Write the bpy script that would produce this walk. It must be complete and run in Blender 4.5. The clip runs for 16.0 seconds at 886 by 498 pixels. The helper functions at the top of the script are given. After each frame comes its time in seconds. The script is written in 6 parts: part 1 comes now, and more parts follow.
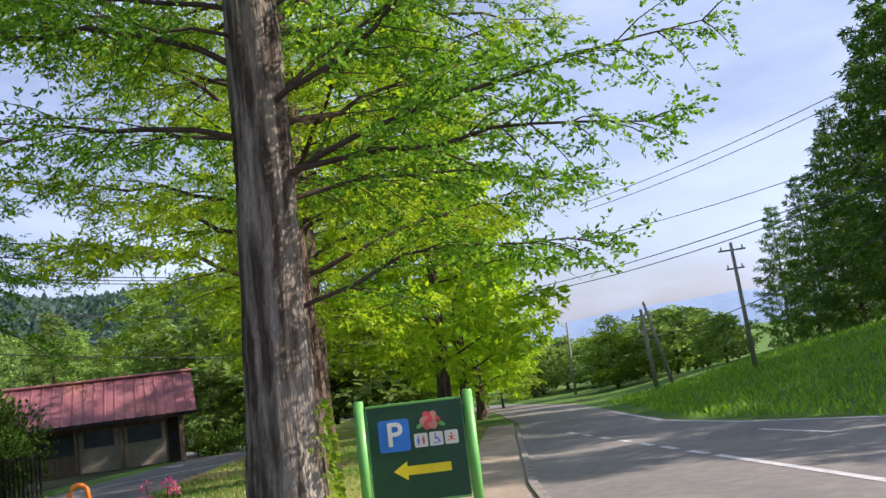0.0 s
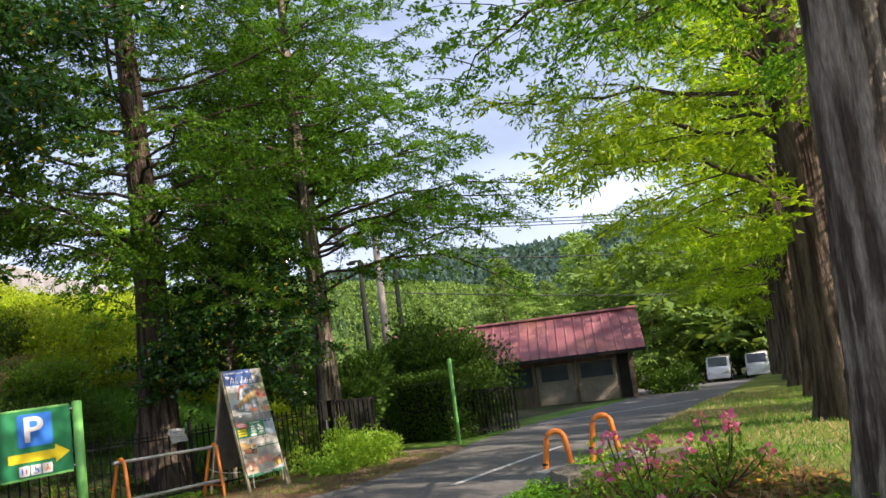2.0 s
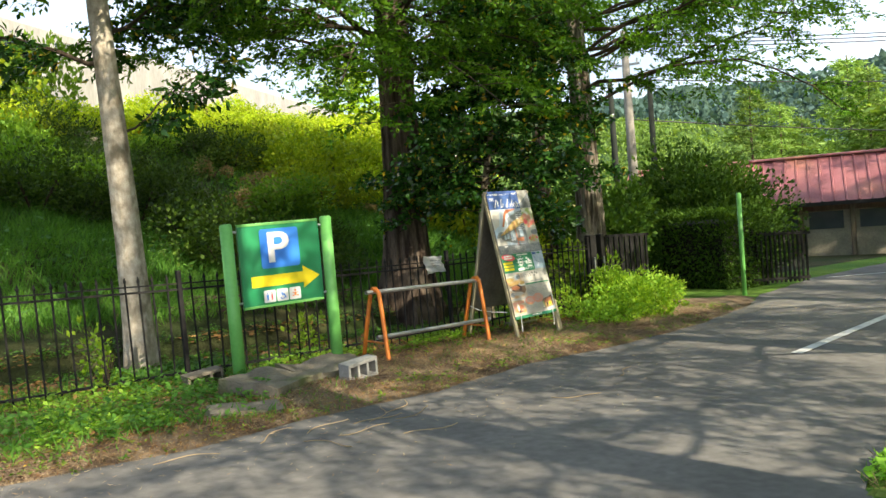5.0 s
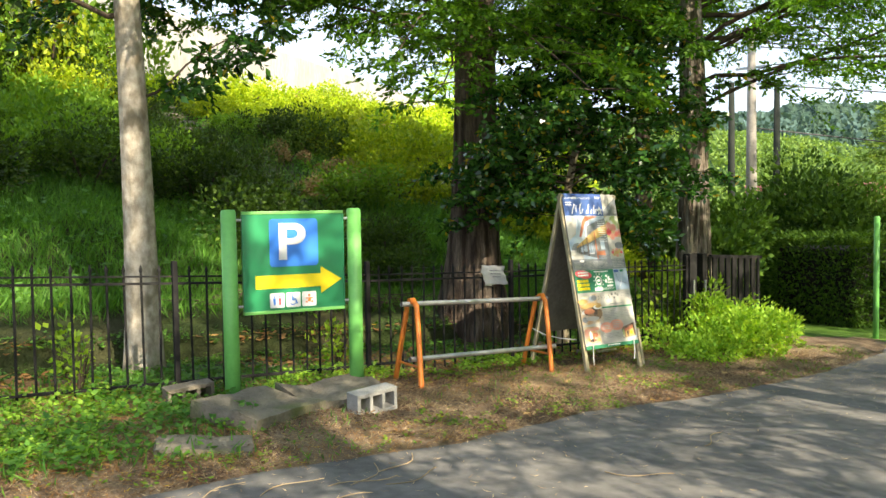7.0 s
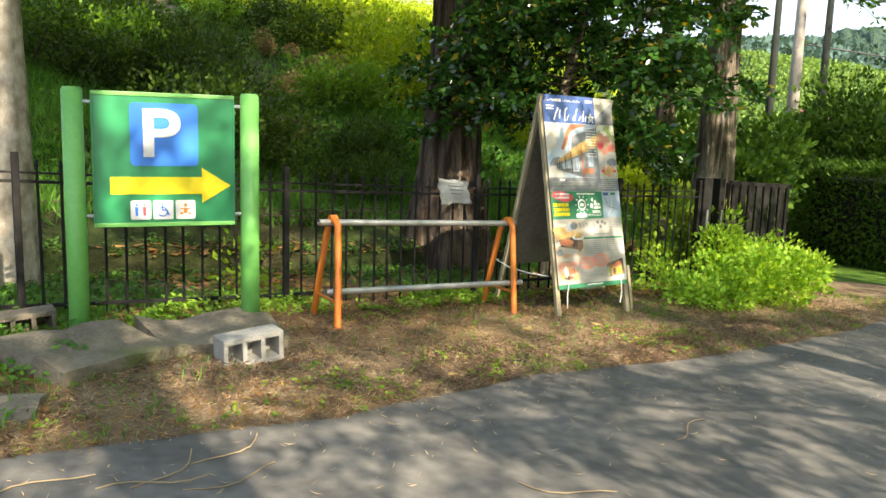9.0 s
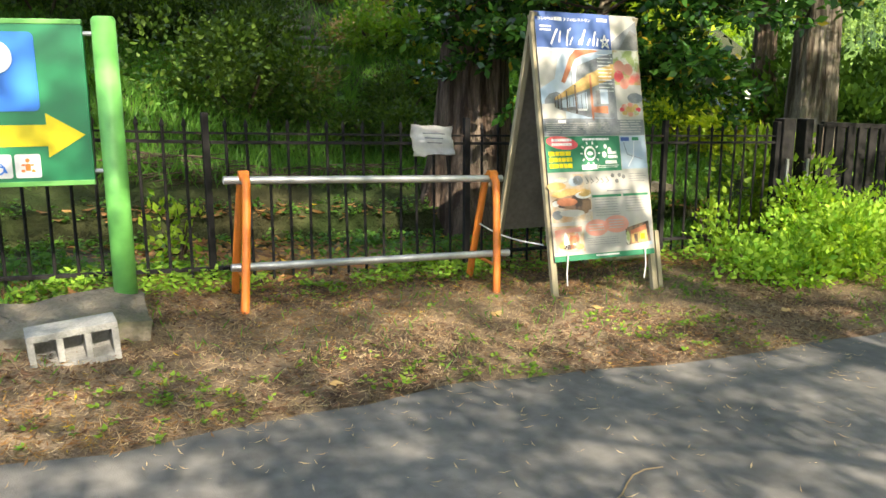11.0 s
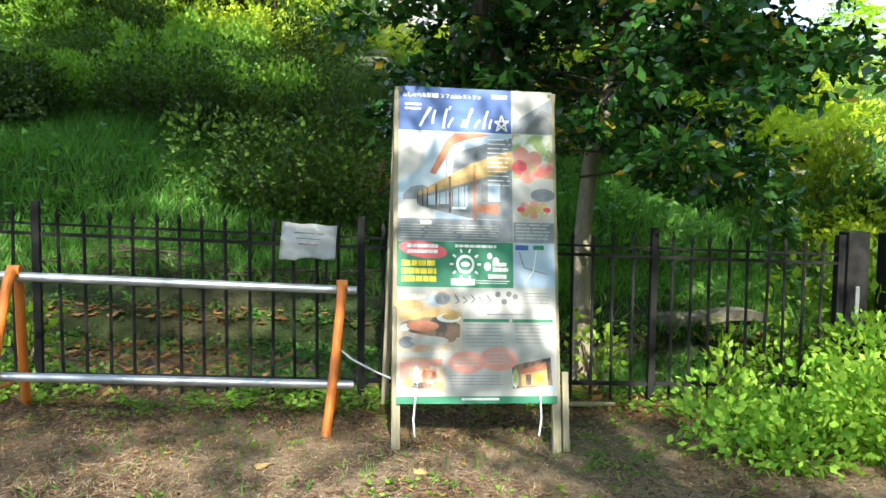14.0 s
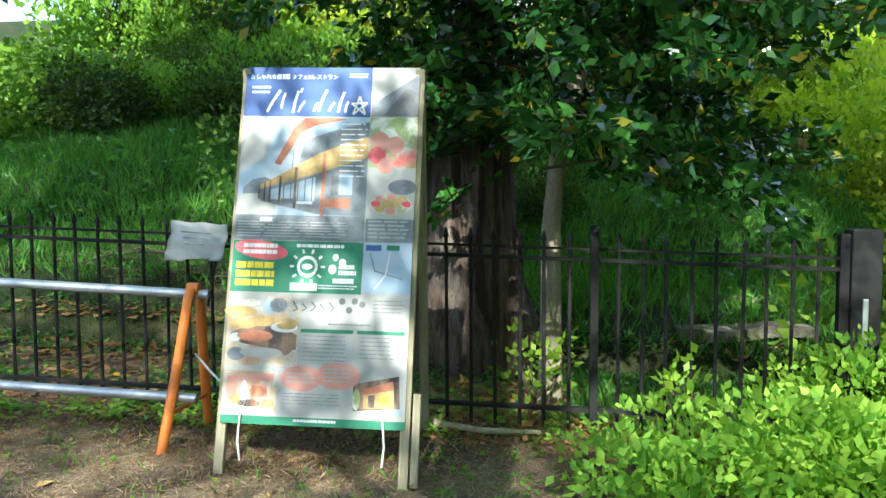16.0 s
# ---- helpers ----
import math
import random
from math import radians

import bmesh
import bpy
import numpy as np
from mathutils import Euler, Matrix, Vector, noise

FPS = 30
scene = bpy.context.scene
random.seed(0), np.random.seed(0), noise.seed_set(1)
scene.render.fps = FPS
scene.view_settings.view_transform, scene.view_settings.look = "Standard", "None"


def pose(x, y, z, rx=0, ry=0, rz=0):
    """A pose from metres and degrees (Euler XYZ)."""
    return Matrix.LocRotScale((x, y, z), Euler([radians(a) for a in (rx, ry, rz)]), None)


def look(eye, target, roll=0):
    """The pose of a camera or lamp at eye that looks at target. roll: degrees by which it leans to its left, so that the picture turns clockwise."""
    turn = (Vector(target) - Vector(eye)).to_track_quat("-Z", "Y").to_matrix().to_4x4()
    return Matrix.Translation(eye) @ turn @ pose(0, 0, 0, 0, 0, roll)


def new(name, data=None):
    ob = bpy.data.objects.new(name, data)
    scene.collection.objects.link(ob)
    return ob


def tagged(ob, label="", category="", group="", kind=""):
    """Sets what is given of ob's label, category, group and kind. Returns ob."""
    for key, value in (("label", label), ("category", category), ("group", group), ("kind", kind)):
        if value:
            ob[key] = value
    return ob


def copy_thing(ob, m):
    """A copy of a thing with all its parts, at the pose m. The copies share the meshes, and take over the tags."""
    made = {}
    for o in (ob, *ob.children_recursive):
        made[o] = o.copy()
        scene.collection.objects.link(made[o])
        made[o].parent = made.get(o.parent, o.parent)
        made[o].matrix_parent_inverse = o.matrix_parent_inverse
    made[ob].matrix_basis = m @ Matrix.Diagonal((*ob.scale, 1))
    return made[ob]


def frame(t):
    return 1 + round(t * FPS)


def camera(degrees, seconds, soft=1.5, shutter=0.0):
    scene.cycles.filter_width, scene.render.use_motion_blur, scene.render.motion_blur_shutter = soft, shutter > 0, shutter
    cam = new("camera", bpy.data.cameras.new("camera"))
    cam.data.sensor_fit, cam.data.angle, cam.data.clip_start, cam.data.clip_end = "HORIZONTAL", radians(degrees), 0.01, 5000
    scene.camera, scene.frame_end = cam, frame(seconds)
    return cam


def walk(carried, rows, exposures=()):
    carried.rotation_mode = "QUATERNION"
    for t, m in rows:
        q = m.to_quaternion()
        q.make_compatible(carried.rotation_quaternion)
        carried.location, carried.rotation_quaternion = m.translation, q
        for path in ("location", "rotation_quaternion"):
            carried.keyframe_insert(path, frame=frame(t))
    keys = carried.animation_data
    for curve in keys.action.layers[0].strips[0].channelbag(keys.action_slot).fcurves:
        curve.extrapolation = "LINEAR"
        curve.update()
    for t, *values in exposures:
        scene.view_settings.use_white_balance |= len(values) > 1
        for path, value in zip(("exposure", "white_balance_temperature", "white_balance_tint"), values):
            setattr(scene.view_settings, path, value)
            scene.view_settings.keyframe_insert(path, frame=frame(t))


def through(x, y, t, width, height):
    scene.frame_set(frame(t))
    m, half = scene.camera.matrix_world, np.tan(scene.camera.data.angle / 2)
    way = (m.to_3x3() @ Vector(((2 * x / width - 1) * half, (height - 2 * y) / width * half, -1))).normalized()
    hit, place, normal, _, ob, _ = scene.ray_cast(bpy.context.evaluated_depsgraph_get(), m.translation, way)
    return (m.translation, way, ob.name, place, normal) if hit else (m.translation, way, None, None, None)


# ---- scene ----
cam = camera(57.2, 16.0)
METRES, EYE = 15.0, 1.45
ROWS = [
    (0.0, 0.0, 0.0, 0.0, 0.81, 6.99, 6.63),
    (0.5, -0.0196, 0.0273, -0.0022, 3.98, 7.55, 9.74),
    (1.0, -0.0447, 0.048, -0.0041, 9.61, 5.97, 7.78),
    (1.5, -0.0669, 0.0672, -0.0058, 20.42, 7.66, 7.82),
    (2.0, -0.0928, 0.0868, -0.0076, 30.06, 6.53, 7.16),
    (2.5, -0.1175, 0.1064, -0.0077, 37.59, 4.64, 9.96),
    (3.0, -0.1476, 0.1237, -0.0096, 43.24, 5.83, 6.95),
    (3.5, -0.1762, 0.1394, -0.011, 43.49, 6.29, 3.82),
    (4.0, -0.2067, 0.1585, -0.0116, 43.89, 5.42, 5.12),
    (4.5, -0.2364, 0.1754, -0.0128, 42.96, 1.49, 5.94),
    (5.0, -0.262, 0.1948, -0.0162, 44.89, -3.23, 4.79),
    (7.5, -0.3353, 0.3237, -0.0202, 52.84, -2.51, 0.91),
    (8.0, -0.3531, 0.3507, -0.0217, 50.97, -3.38, 0.69),
    (8.5, -0.3641, 0.377, -0.0243, 53.82, -6.26, -0.75),
    (9.0, -0.3772, 0.4035, -0.0278, 54.93, -8.88, -1.81),
    (11.5, -0.4155, 0.5535, -0.041, 65.86, -11.11, 1.0),
    (12.0, -0.4172, 0.5837, -0.0416, 67.78, -9.53, 1.67),
    (12.5, -0.425, 0.6129, -0.042, 72.81, -8.3, 1.24),
    (13.0, -0.427, 0.6437, -0.0448, 77.05, -7.53, 0.58),
    (13.5, -0.4325, 0.6726, -0.0464, 79.82, -4.99, -0.81),
    (14.0, -0.4384, 0.7037, -0.0466, 82.14, -4.35, -0.65),
    (14.5, -0.4459, 0.7324, -0.0475, 85.16, -6.61, 2.81),
    (15.0, -0.4563, 0.761, -0.0477, 87.66, -5.12, 4.05),
    (15.5, -0.4641, 0.79, -0.0506, 90.76, -6.16, 2.19),
    (16.0, -0.4751, 0.8185, -0.0503, 95.37, -4.12, 0.18),
]
walk(cam, [(t, pose(METRES * x, METRES * y, EYE + METRES * z, 90 + pitch, roll, yaw)) for t, x, y, z, yaw, pitch, roll in ROWS],
     exposures=[(0, 0.60, 6300, 25), (1.5, 0.84, 6600, 26), (3.0, 0.88, 7000, 14), (5.0, 1.28, 7100, 10), (9.0, 1.68, 7300, 13), (12.5, 1.78, 6500, 14), (16.0, 1.68, 5550, 6)])

# ---- light ----
SUN_EL, SUN_AZ = 35.0, 91.0  # azimuth from +y towards +x
world = bpy.data.worlds.new("sky")
scene.world = world
world.use_nodes = True
wn, wl = world.node_tree.nodes, world.node_tree.links
sky = wn.new("ShaderNodeTexSky")
sky.sky_type = "NISHITA"
sky.sun_disc = False
sky.sun_elevation, sky.sun_rotation = radians(SUN_EL), radians(SUN_AZ)
sky.air_density, sky.dust_density, sky.ozone_density = 1.0, 1.6, 1.2
coord, cloud, ramp, mix = wn.new("ShaderNodeTexCoord"), wn.new("ShaderNodeTexNoise"), wn.new("ShaderNodeValToRGB"), wn.new("ShaderNodeMix")
stretch = wn.new("ShaderNodeMapping")
stretch.inputs["Scale"].default_value = (1.0, 1.0, 3.2)
cloud.inputs["Scale"].default_value, cloud.inputs["Detail"].default_value = 1.9, 7
cloud.inputs["Roughness"].default_value = 0.55
ramp.color_ramp.elements[0].position, ramp.color_ramp.elements[1].position = 0.42, 0.75
ramp.color_ramp.elements[0].color, ramp.color_ramp.elements[1].color = (0.3, 0.3, 0.3, 1), (0.9, 0.9, 0.9, 1)
mix.data_type = "RGBA"
mix.inputs["B"].default_value = (7.2, 9.0, 11.7, 1)
wl.new(coord.outputs["Generated"], stretch.inputs["Vector"])
wl.new(stretch.outputs["Vector"], cloud.inputs["Vector"])
wl.new(cloud.outputs["Fac"], ramp.inputs["Fac"])
wl.new(ramp.outputs["Color"], mix.inputs["Factor"])
wl.new(sky.outputs["Color"], mix.inputs["A"])
wl.new(mix.outputs["Result"], wn["Background"].inputs["Color"])
wn["Background"].inputs["Strength"].default_value = 0.083
sun = new("sun", bpy.data.lights.new("sun", "SUN"))
sun.data.energy, sun.data.angle, sun.data.color = 5.0, radians(0.55), (1.0, 0.92, 0.76)
_a, _e = radians(SUN_AZ), radians(SUN_EL)
SUN_DIR = Vector((math.sin(_a) * math.cos(_e), math.cos(_a) * math.cos(_e), math.sin(_e)))
sun.matrix_world = look((30, 20, 40), Vector((30, 20, 40)) - SUN_DIR)


# ---- materials ----
def material(name, base, second=None, scale=4.0, rough=0.7, bump=0.0, bump_scale=30.0, metal=0.0, stretch=(1, 1, 1), third=None,
             spots=0.6, detail=6.0, contrast=(0.35, 0.65), coat=0.0, vary=0.0, bump_dist=0.02, fine=0.15):
    """A surface whose colour wanders between up to three tones at two scales, with relief."""
    m = bpy.data.materials.new(name)
    m.use_nodes = True
    n, l = m.node_tree.nodes, m.node_tree.links
    b = n["Principled BSDF"]
    b.inputs["Roughness"].default_value, b.inputs["Metallic"].default_value = rough, metal
    b.inputs["Coat Weight"].default_value = coat
    if rough >= 0.8:
        b.inputs["Specular IOR Level"].default_value = 0.2
    tc, mp = n.new("ShaderNodeTexCoord"), n.new("ShaderNodeMapping")
    mp.inputs["Scale"].default_value = stretch
    l.new(tc.outputs["Object"], mp.inputs["Vector"])
    second = second or tuple(c * 0.8 for c in base)

    def tex(s, d=detail):
        t = n.new("ShaderNodeTexNoise")
        t.inputs["Scale"].default_value, t.inputs["Detail"].default_value = s, d
        l.new(mp.outputs["Vector"], t.inputs["Vector"])
        return t

    def ramped(t, lo, hi):
        r = n.new("ShaderNodeMapRange")
        r.inputs["From Min"].default_value, r.inputs["From Max"].default_value = lo, hi
        l.new(t.outputs["Fac"], r.inputs["Value"])
        return r.outputs["Result"]

    def blend(fac, a, bb, mode="MIX"):
        x = n.new("ShaderNodeMix")
        x.data_type, x.blend_type = "RGBA", mode
        if isinstance(fac, float):
            x.inputs["Factor"].default_value = fac
        else:
            l.new(fac, x.inputs["Factor"])
        for key, v in (("A", a), ("B", bb)):
            if isinstance(v, tuple):
                x.inputs[key].default_value = (*v, 1)
            else:
                l.new(v, x.inputs[key])
        return x.outputs["Result"]

    col = blend(ramped(tex(scale), *contrast), tuple(base), tuple(second))
    if third:
        col = blend(ramped(tex(scale * 0.31, 4), spots, spots + 0.12), col, tuple(third))
    if fine:
        dark = tex(scale * 9.0, 3)
        col = blend(ramped(dark, 0.3, 0.9), col, blend(1.0, col, (1 - fine * 2.4,) * 3, "MULTIPLY"))
    if vary:
        inf, hsv = n.new("ShaderNodeObjectInfo"), n.new("ShaderNodeHueSaturation")
        r = n.new("ShaderNodeMapRange")
        r.inputs["To Min"].default_value, r.inputs["To Max"].default_value = 1 - vary, 1 + vary
        l.new(inf.outputs["Random"], r.inputs["Value"])
        l.new(r.outputs["Result"], hsv.inputs["Value"])
        l.new(col, hsv.inputs["Color"])
        col = hsv.outputs["Color"]
    l.new(col, b.inputs["Base Color"])
    rr = n.new("ShaderNodeMapRange")
    rr.inputs["To Min"].default_value, rr.inputs["To Max"].default_value = max(0.03, rough - 0.12), min(1, rough + 0.12)
    l.new(tex(scale * 3).outputs["Fac"], rr.inputs["Value"])
    l.new(rr.outputs["Result"], b.inputs["Roughness"])
    if bump:
        bp = n.new("ShaderNodeBump")
        bp.inputs["Strength"].default_value, bp.inputs["Distance"].default_value = bump, bump_dist
        l.new(tex(bump_scale, 8).outputs["Fac"], bp.inputs["Height"])
        l.new(bp.outputs["Normal"], b.inputs["Normal"])
    return m


def leaf_material(name, a, b2, through=0.45, rough=0.45, vary=0.25, odd=None):
    """Leaves: every leaf takes its own tone; light passes through them."""
    m = bpy.data.materials.new(name)
    m.use_nodes = True
    n, l = m.node_tree.nodes, m.node_tree.links
    b = n["Principled BSDF"]
    geo, rp = n.new("ShaderNodeNewGeometry"), n.new("ShaderNodeValToRGB")
    rp.color_ramp.elements[0].color, rp.color_ramp.elements[1].color = (*a, 1), (*b2, 1)
    if odd:
        rp.color_ramp.elements[1].position = 0.94
        e = rp.color_ramp.elements.new(0.99)
        e.color = (*odd, 1)
    inf, hsv = n.new("ShaderNodeObjectInfo"), n.new("ShaderNodeHueSaturation")
    r = n.new("ShaderNodeMapRange")
    r.inputs["To Min"].default_value, r.inputs["To Max"].default_value = 1 - vary, 1 + vary
    l.new(inf.outputs["Random"], r.inputs["Value"])
    l.new(r.outputs["Result"], hsv.inputs["Value"])
    l.new(geo.outputs["Random Per Island"], rp.inputs["Fac"])
    l.new(rp.outputs["Color"], hsv.inputs["Color"])
    l.new(hsv.outputs["Color"], b.inputs["Base Color"])
    b.inputs["Roughness"].default_value = rough
    if rough >= 0.4:
        b.inputs["Specular IOR Level"].default_value = 0.18
    tr, mx = n.new("ShaderNodeBsdfTranslucent"), n.new("ShaderNodeMixShader")
    warm = n.new("ShaderNodeMix")
    warm.data_type, warm.blend_type = "RGBA", "MULTIPLY"
    warm.inputs["Factor"].default_value = 1.0
    warm.inputs["B"].default_value = (1.7, 1.6, 0.5, 1)
    l.new(hsv.outputs["Color"], warm.inputs["A"])
    l.new(warm.outputs["Result"], tr.inputs["Color"])
    mx.inputs["Fac"].default_value = through
    l.new(b.outputs["BSDF"], mx.inputs[1])
    l.new(tr.outputs["BSDF"], mx.inputs[2])
    l.new(mx.outputs["Shader"], n["Material Output"].inputs["Surface"])
    return m


ASPHALT = material("asphalt", (0.13, 0.126, 0.12), (0.18, 0.173, 0.162), 1.3, 0.85, 0.5, 160, third=(0.215, 0.205, 0.19), spots=0.58, bump_dist=0.006, fine=0.2)
ROAD = material("main_road_asphalt", (0.19, 0.18, 0.165), (0.245, 0.23, 0.205), 0.6, 0.85, 0.4, 140, bump_dist=0.005)
PAVING = material("pavement_concrete", (0.40, 0.33, 0.25), (0.31, 0.26, 0.20), 1.5, 0.9, 0.4, 60)
PAINT = material("road_paint", (0.62, 0.62, 0.60), (0.36, 0.36, 0.36), 7, 0.7, contrast=(0.45, 0.72))
KERB = material("kerb_concrete", (0.33, 0.31, 0.28), (0.22, 0.21, 0.18), 3, 0.9, 0.4, 50)
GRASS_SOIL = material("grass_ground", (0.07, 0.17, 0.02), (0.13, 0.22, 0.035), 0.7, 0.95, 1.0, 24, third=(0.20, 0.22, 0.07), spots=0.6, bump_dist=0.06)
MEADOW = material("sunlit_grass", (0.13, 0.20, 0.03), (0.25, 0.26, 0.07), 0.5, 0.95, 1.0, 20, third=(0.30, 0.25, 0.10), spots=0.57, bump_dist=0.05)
LITTER = material("dry_grass_litter", (0.33, 0.245, 0.16), (0.17, 0.115, 0.075), 3.2, 0.95, 1.0, 70, third=(0.12, 0.085, 0.055), spots=0.52, bump_dist=0.03, fine=0.25)
# soil darkened to hold the shade between and under the hillside bushes
HILL_SOIL = material("shaded_hill_soil", (0.03, 0.05, 0.012), (0.065, 0.06, 0.028), 0.9, 0.95, 1.0, 30, bump_dist=0.05)
BARK = material("red_brown_bark", (0.058, 0.038, 0.027), (0.20, 0.148, 0.11), 3.2, 0.95, 1.0, 6.5, stretch=(3.4, 3.4, 0.36), third=(0.27, 0.22, 0.175), spots=0.62, bump_dist=0.09, fine=0.3, contrast=(0.40, 0.60))
# grey bark, lightened further for the sun on its two trunks
PALE_FURROWS = material("grey_furrowed_bark", (0.085, 0.065, 0.048), (0.34, 0.295, 0.235), 3.4, 0.95, 1.0, 6.0, stretch=(3.2, 3.2, 0.4), third=(0.54, 0.49, 0.42), spots=0.57, bump_dist=0.10, fine=0.3, contrast=(0.40, 0.60))
# mottled grey bark; pale base and dark spots also carry dappled sun
GREY_BARK = material("pale_grey_bark", (0.50, 0.45, 0.37), (0.29, 0.25, 0.19), 11.0, 0.9, 0.6, 14, stretch=(1.4, 1.4, 1), third=(0.20, 0.17, 0.12), spots=0.54)
SLIM_BARK = material("brown_slim_bark", (0.24, 0.20, 0.135), (0.34, 0.29, 0.20), 5.0, 0.9, 0.6, 14, stretch=(2, 2, 1))
TWIG = material("branch_bark", (0.06, 0.042, 0.03), (0.105, 0.08, 0.058), 6.0, 0.95, 0.5, 20)
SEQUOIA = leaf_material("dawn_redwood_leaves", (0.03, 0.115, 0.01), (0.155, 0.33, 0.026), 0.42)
# paler, yellower copy of the redwood leaves with the sunlight mixed in
SEQUOIA_SUNLIT = leaf_material("sunlit_avenue_leaves", (0.15, 0.31, 0.012), (0.38, 0.52, 0.03), 0.48)
# leaf green darkened for the shaded side that the bank row shows
SHADED_LEAF = leaf_material("shaded_row_leaves", (0.03, 0.09, 0.014), (0.075, 0.17, 0.022), 0.3)
GLOSSY = leaf_material("glossy_evergreen_leaves", (0.012, 0.052, 0.013), (0.065, 0.185, 0.03), 0.26, 0.16, odd=(0.5, 0.36, 0.03))
AZALEA = leaf_material("azalea_leaves", (0.08, 0.18, 0.02), (0.18, 0.31, 0.03), 0.32, 0.5, 0.45)
BROWN_SHRUB = leaf_material("dry_shrub_leaves", (0.20, 0.13, 0.06), (0.34, 0.26, 0.13), 0.25)
HEDGE = leaf_material("hedge_leaves", (0.03, 0.08, 0.014), (0.11, 0.21, 0.028), 0.25, 0.75)
BUSH = leaf_material("bush_leaves", (0.10, 0.24, 0.025), (0.28, 0.44, 0.06), 0.38, 0.5)
# yellow young azalea leaves, brightened for the sun on the upper slope
SUNLIT_GROWTH = leaf_material("sunlit_azalea_growth", (0.15, 0.26, 0.015), (0.42, 0.49, 0.035), 0.4, 0.5, 0.35)
# darker paint than SIGN_GREEN, with the shade on the board put in
SIGN_SHADED = material("shaded_sign_green", (0.006, 0.055, 0.028), (0.009, 0.07, 0.035), 2.0, 0.4, fine=0.04)
DARK_POLE = material("dark_green_pole", (0.018, 0.024, 0.02), (0.03, 0.034, 0.03), 3.0, 0.9)
LIME = leaf_material("young_green_leaves", (0.12, 0.24, 0.02), (0.26, 0.38, 0.04), 0.4, 0.45)
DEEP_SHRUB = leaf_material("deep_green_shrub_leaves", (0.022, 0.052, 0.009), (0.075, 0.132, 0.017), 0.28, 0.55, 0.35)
SPROUT = leaf_material("bright_weed_leaves", (0.14, 0.34, 0.03), (0.30, 0.55, 0.07), 0.45, 0.5)
# BUSH lifted towards yellow for the sun falling by the railing
SUNNY_BUSH = leaf_material("sunny_bush_leaves", (0.11, 0.25, 0.025), (0.32, 0.46, 0.06), 0.44, 0.5)
# blue-grey of the air in between is put into these leaf tones
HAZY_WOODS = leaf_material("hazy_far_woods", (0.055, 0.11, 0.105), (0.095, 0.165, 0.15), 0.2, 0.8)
FIELD = leaf_material("field_tree_leaves", (0.11, 0.21, 0.055), (0.23, 0.34, 0.09), 0.35, 0.7)
PINE = leaf_material("conifer_needles", (0.11, 0.215, 0.05), (0.25, 0.38, 0.095), 0.3, 0.6)
BLADE = leaf_material("grass_blades", (0.038, 0.125, 0.02), (0.12, 0.265, 0.044), 0.4)
BANK_BLADE = leaf_material("bank_grass_blades", (0.07, 0.21, 0.025), (0.22, 0.40, 0.05), 0.4)
STRAW = leaf_material("dry_straw", (0.21, 0.135, 0.085), (0.54, 0.42, 0.26), 0.2, 0.7)
DARK_BITS = leaf_material("dark_leaf_crumbs", (0.05, 0.03, 0.02), (0.15, 0.085, 0.05), 0.1, 0.8)
FALLEN = leaf_material("fallen_leaves", (0.22, 0.10, 0.04), (0.42, 0.24, 0.09), 0.2, 0.6, odd=(0.75, 0.50, 0.04))
PETAL = leaf_material("pink_petals", (0.62, 0.10, 0.30), (0.80, 0.25, 0.45), 0.3)
SIGN_GREEN = material("sign_green", (0.008, 0.19, 0.075), (0.012, 0.23, 0.09), 2.0, 0.35, coat=0.2, fine=0.04)
POST_GREEN = material("post_green", (0.12, 0.40, 0.09), (0.15, 0.45, 0.11), 3.0, 0.45, third=(0.20, 0.42, 0.16), spots=0.62, fine=0.08)
P_BLUE = material("parking_blue", (0.02, 0.17, 0.62), (0.03, 0.20, 0.66), 2.0, 0.35, fine=0.03)
WHITE = material("white_vinyl", (0.78, 0.78, 0.77), (0.68, 0.68, 0.66), 4.0, 0.5, fine=0.06)
YELLOW = material("yellow_vinyl", (0.80, 0.62, 0.01), (0.84, 0.68, 0.02), 3.0, 0.45, fine=0.04)
RED = material("red_print", (0.66, 0.06, 0.09), (0.70, 0.12, 0.13), 6.0, 0.5, fine=0.05)
SALMON = material("salmon_print", (0.60, 0.24, 0.18), (0.60, 0.30, 0.24), 8.0, 0.5, fine=0.05)
INK = material("grey_print", (0.12, 0.12, 0.12), (0.2, 0.2, 0.2), 9.0, 0.6)
NAVY = material("navy_print", (0.03, 0.07, 0.24), (0.05, 0.11, 0.30), 3.0, 0.62, fine=0.05)
PRINT_GREEN = material("green_print", (0.015, 0.17, 0.085), (0.03, 0.21, 0.11), 5.0, 0.58, fine=0.06)
PAPER = material("poster_paper", (0.46, 0.445, 0.41), (0.38, 0.365, 0.33), 3.0, 0.55, coat=0.05, fine=0.05)
PALE_BLUE = material("pale_blue_print", (0.30, 0.41, 0.53), (0.45, 0.51, 0.57), 3.0, 0.58, fine=0.04)
OCHRE = material("ochre_print", (0.60, 0.41, 0.15), (0.50, 0.31, 0.11), 6.0, 0.6)
RUST = material("brown_red_print", (0.52, 0.20, 0.10), (0.40, 0.13, 0.07), 6.0, 0.6)
SLATE = material("slate_print", (0.16, 0.175, 0.20), (0.26, 0.275, 0.29), 9.0, 0.6)
FOOD = material("food_print", (0.52, 0.38, 0.24), (0.60, 0.54, 0.46), 14.0, 0.6, third=(0.52, 0.25, 0.10), spots=0.58, contrast=(0.40, 0.60))
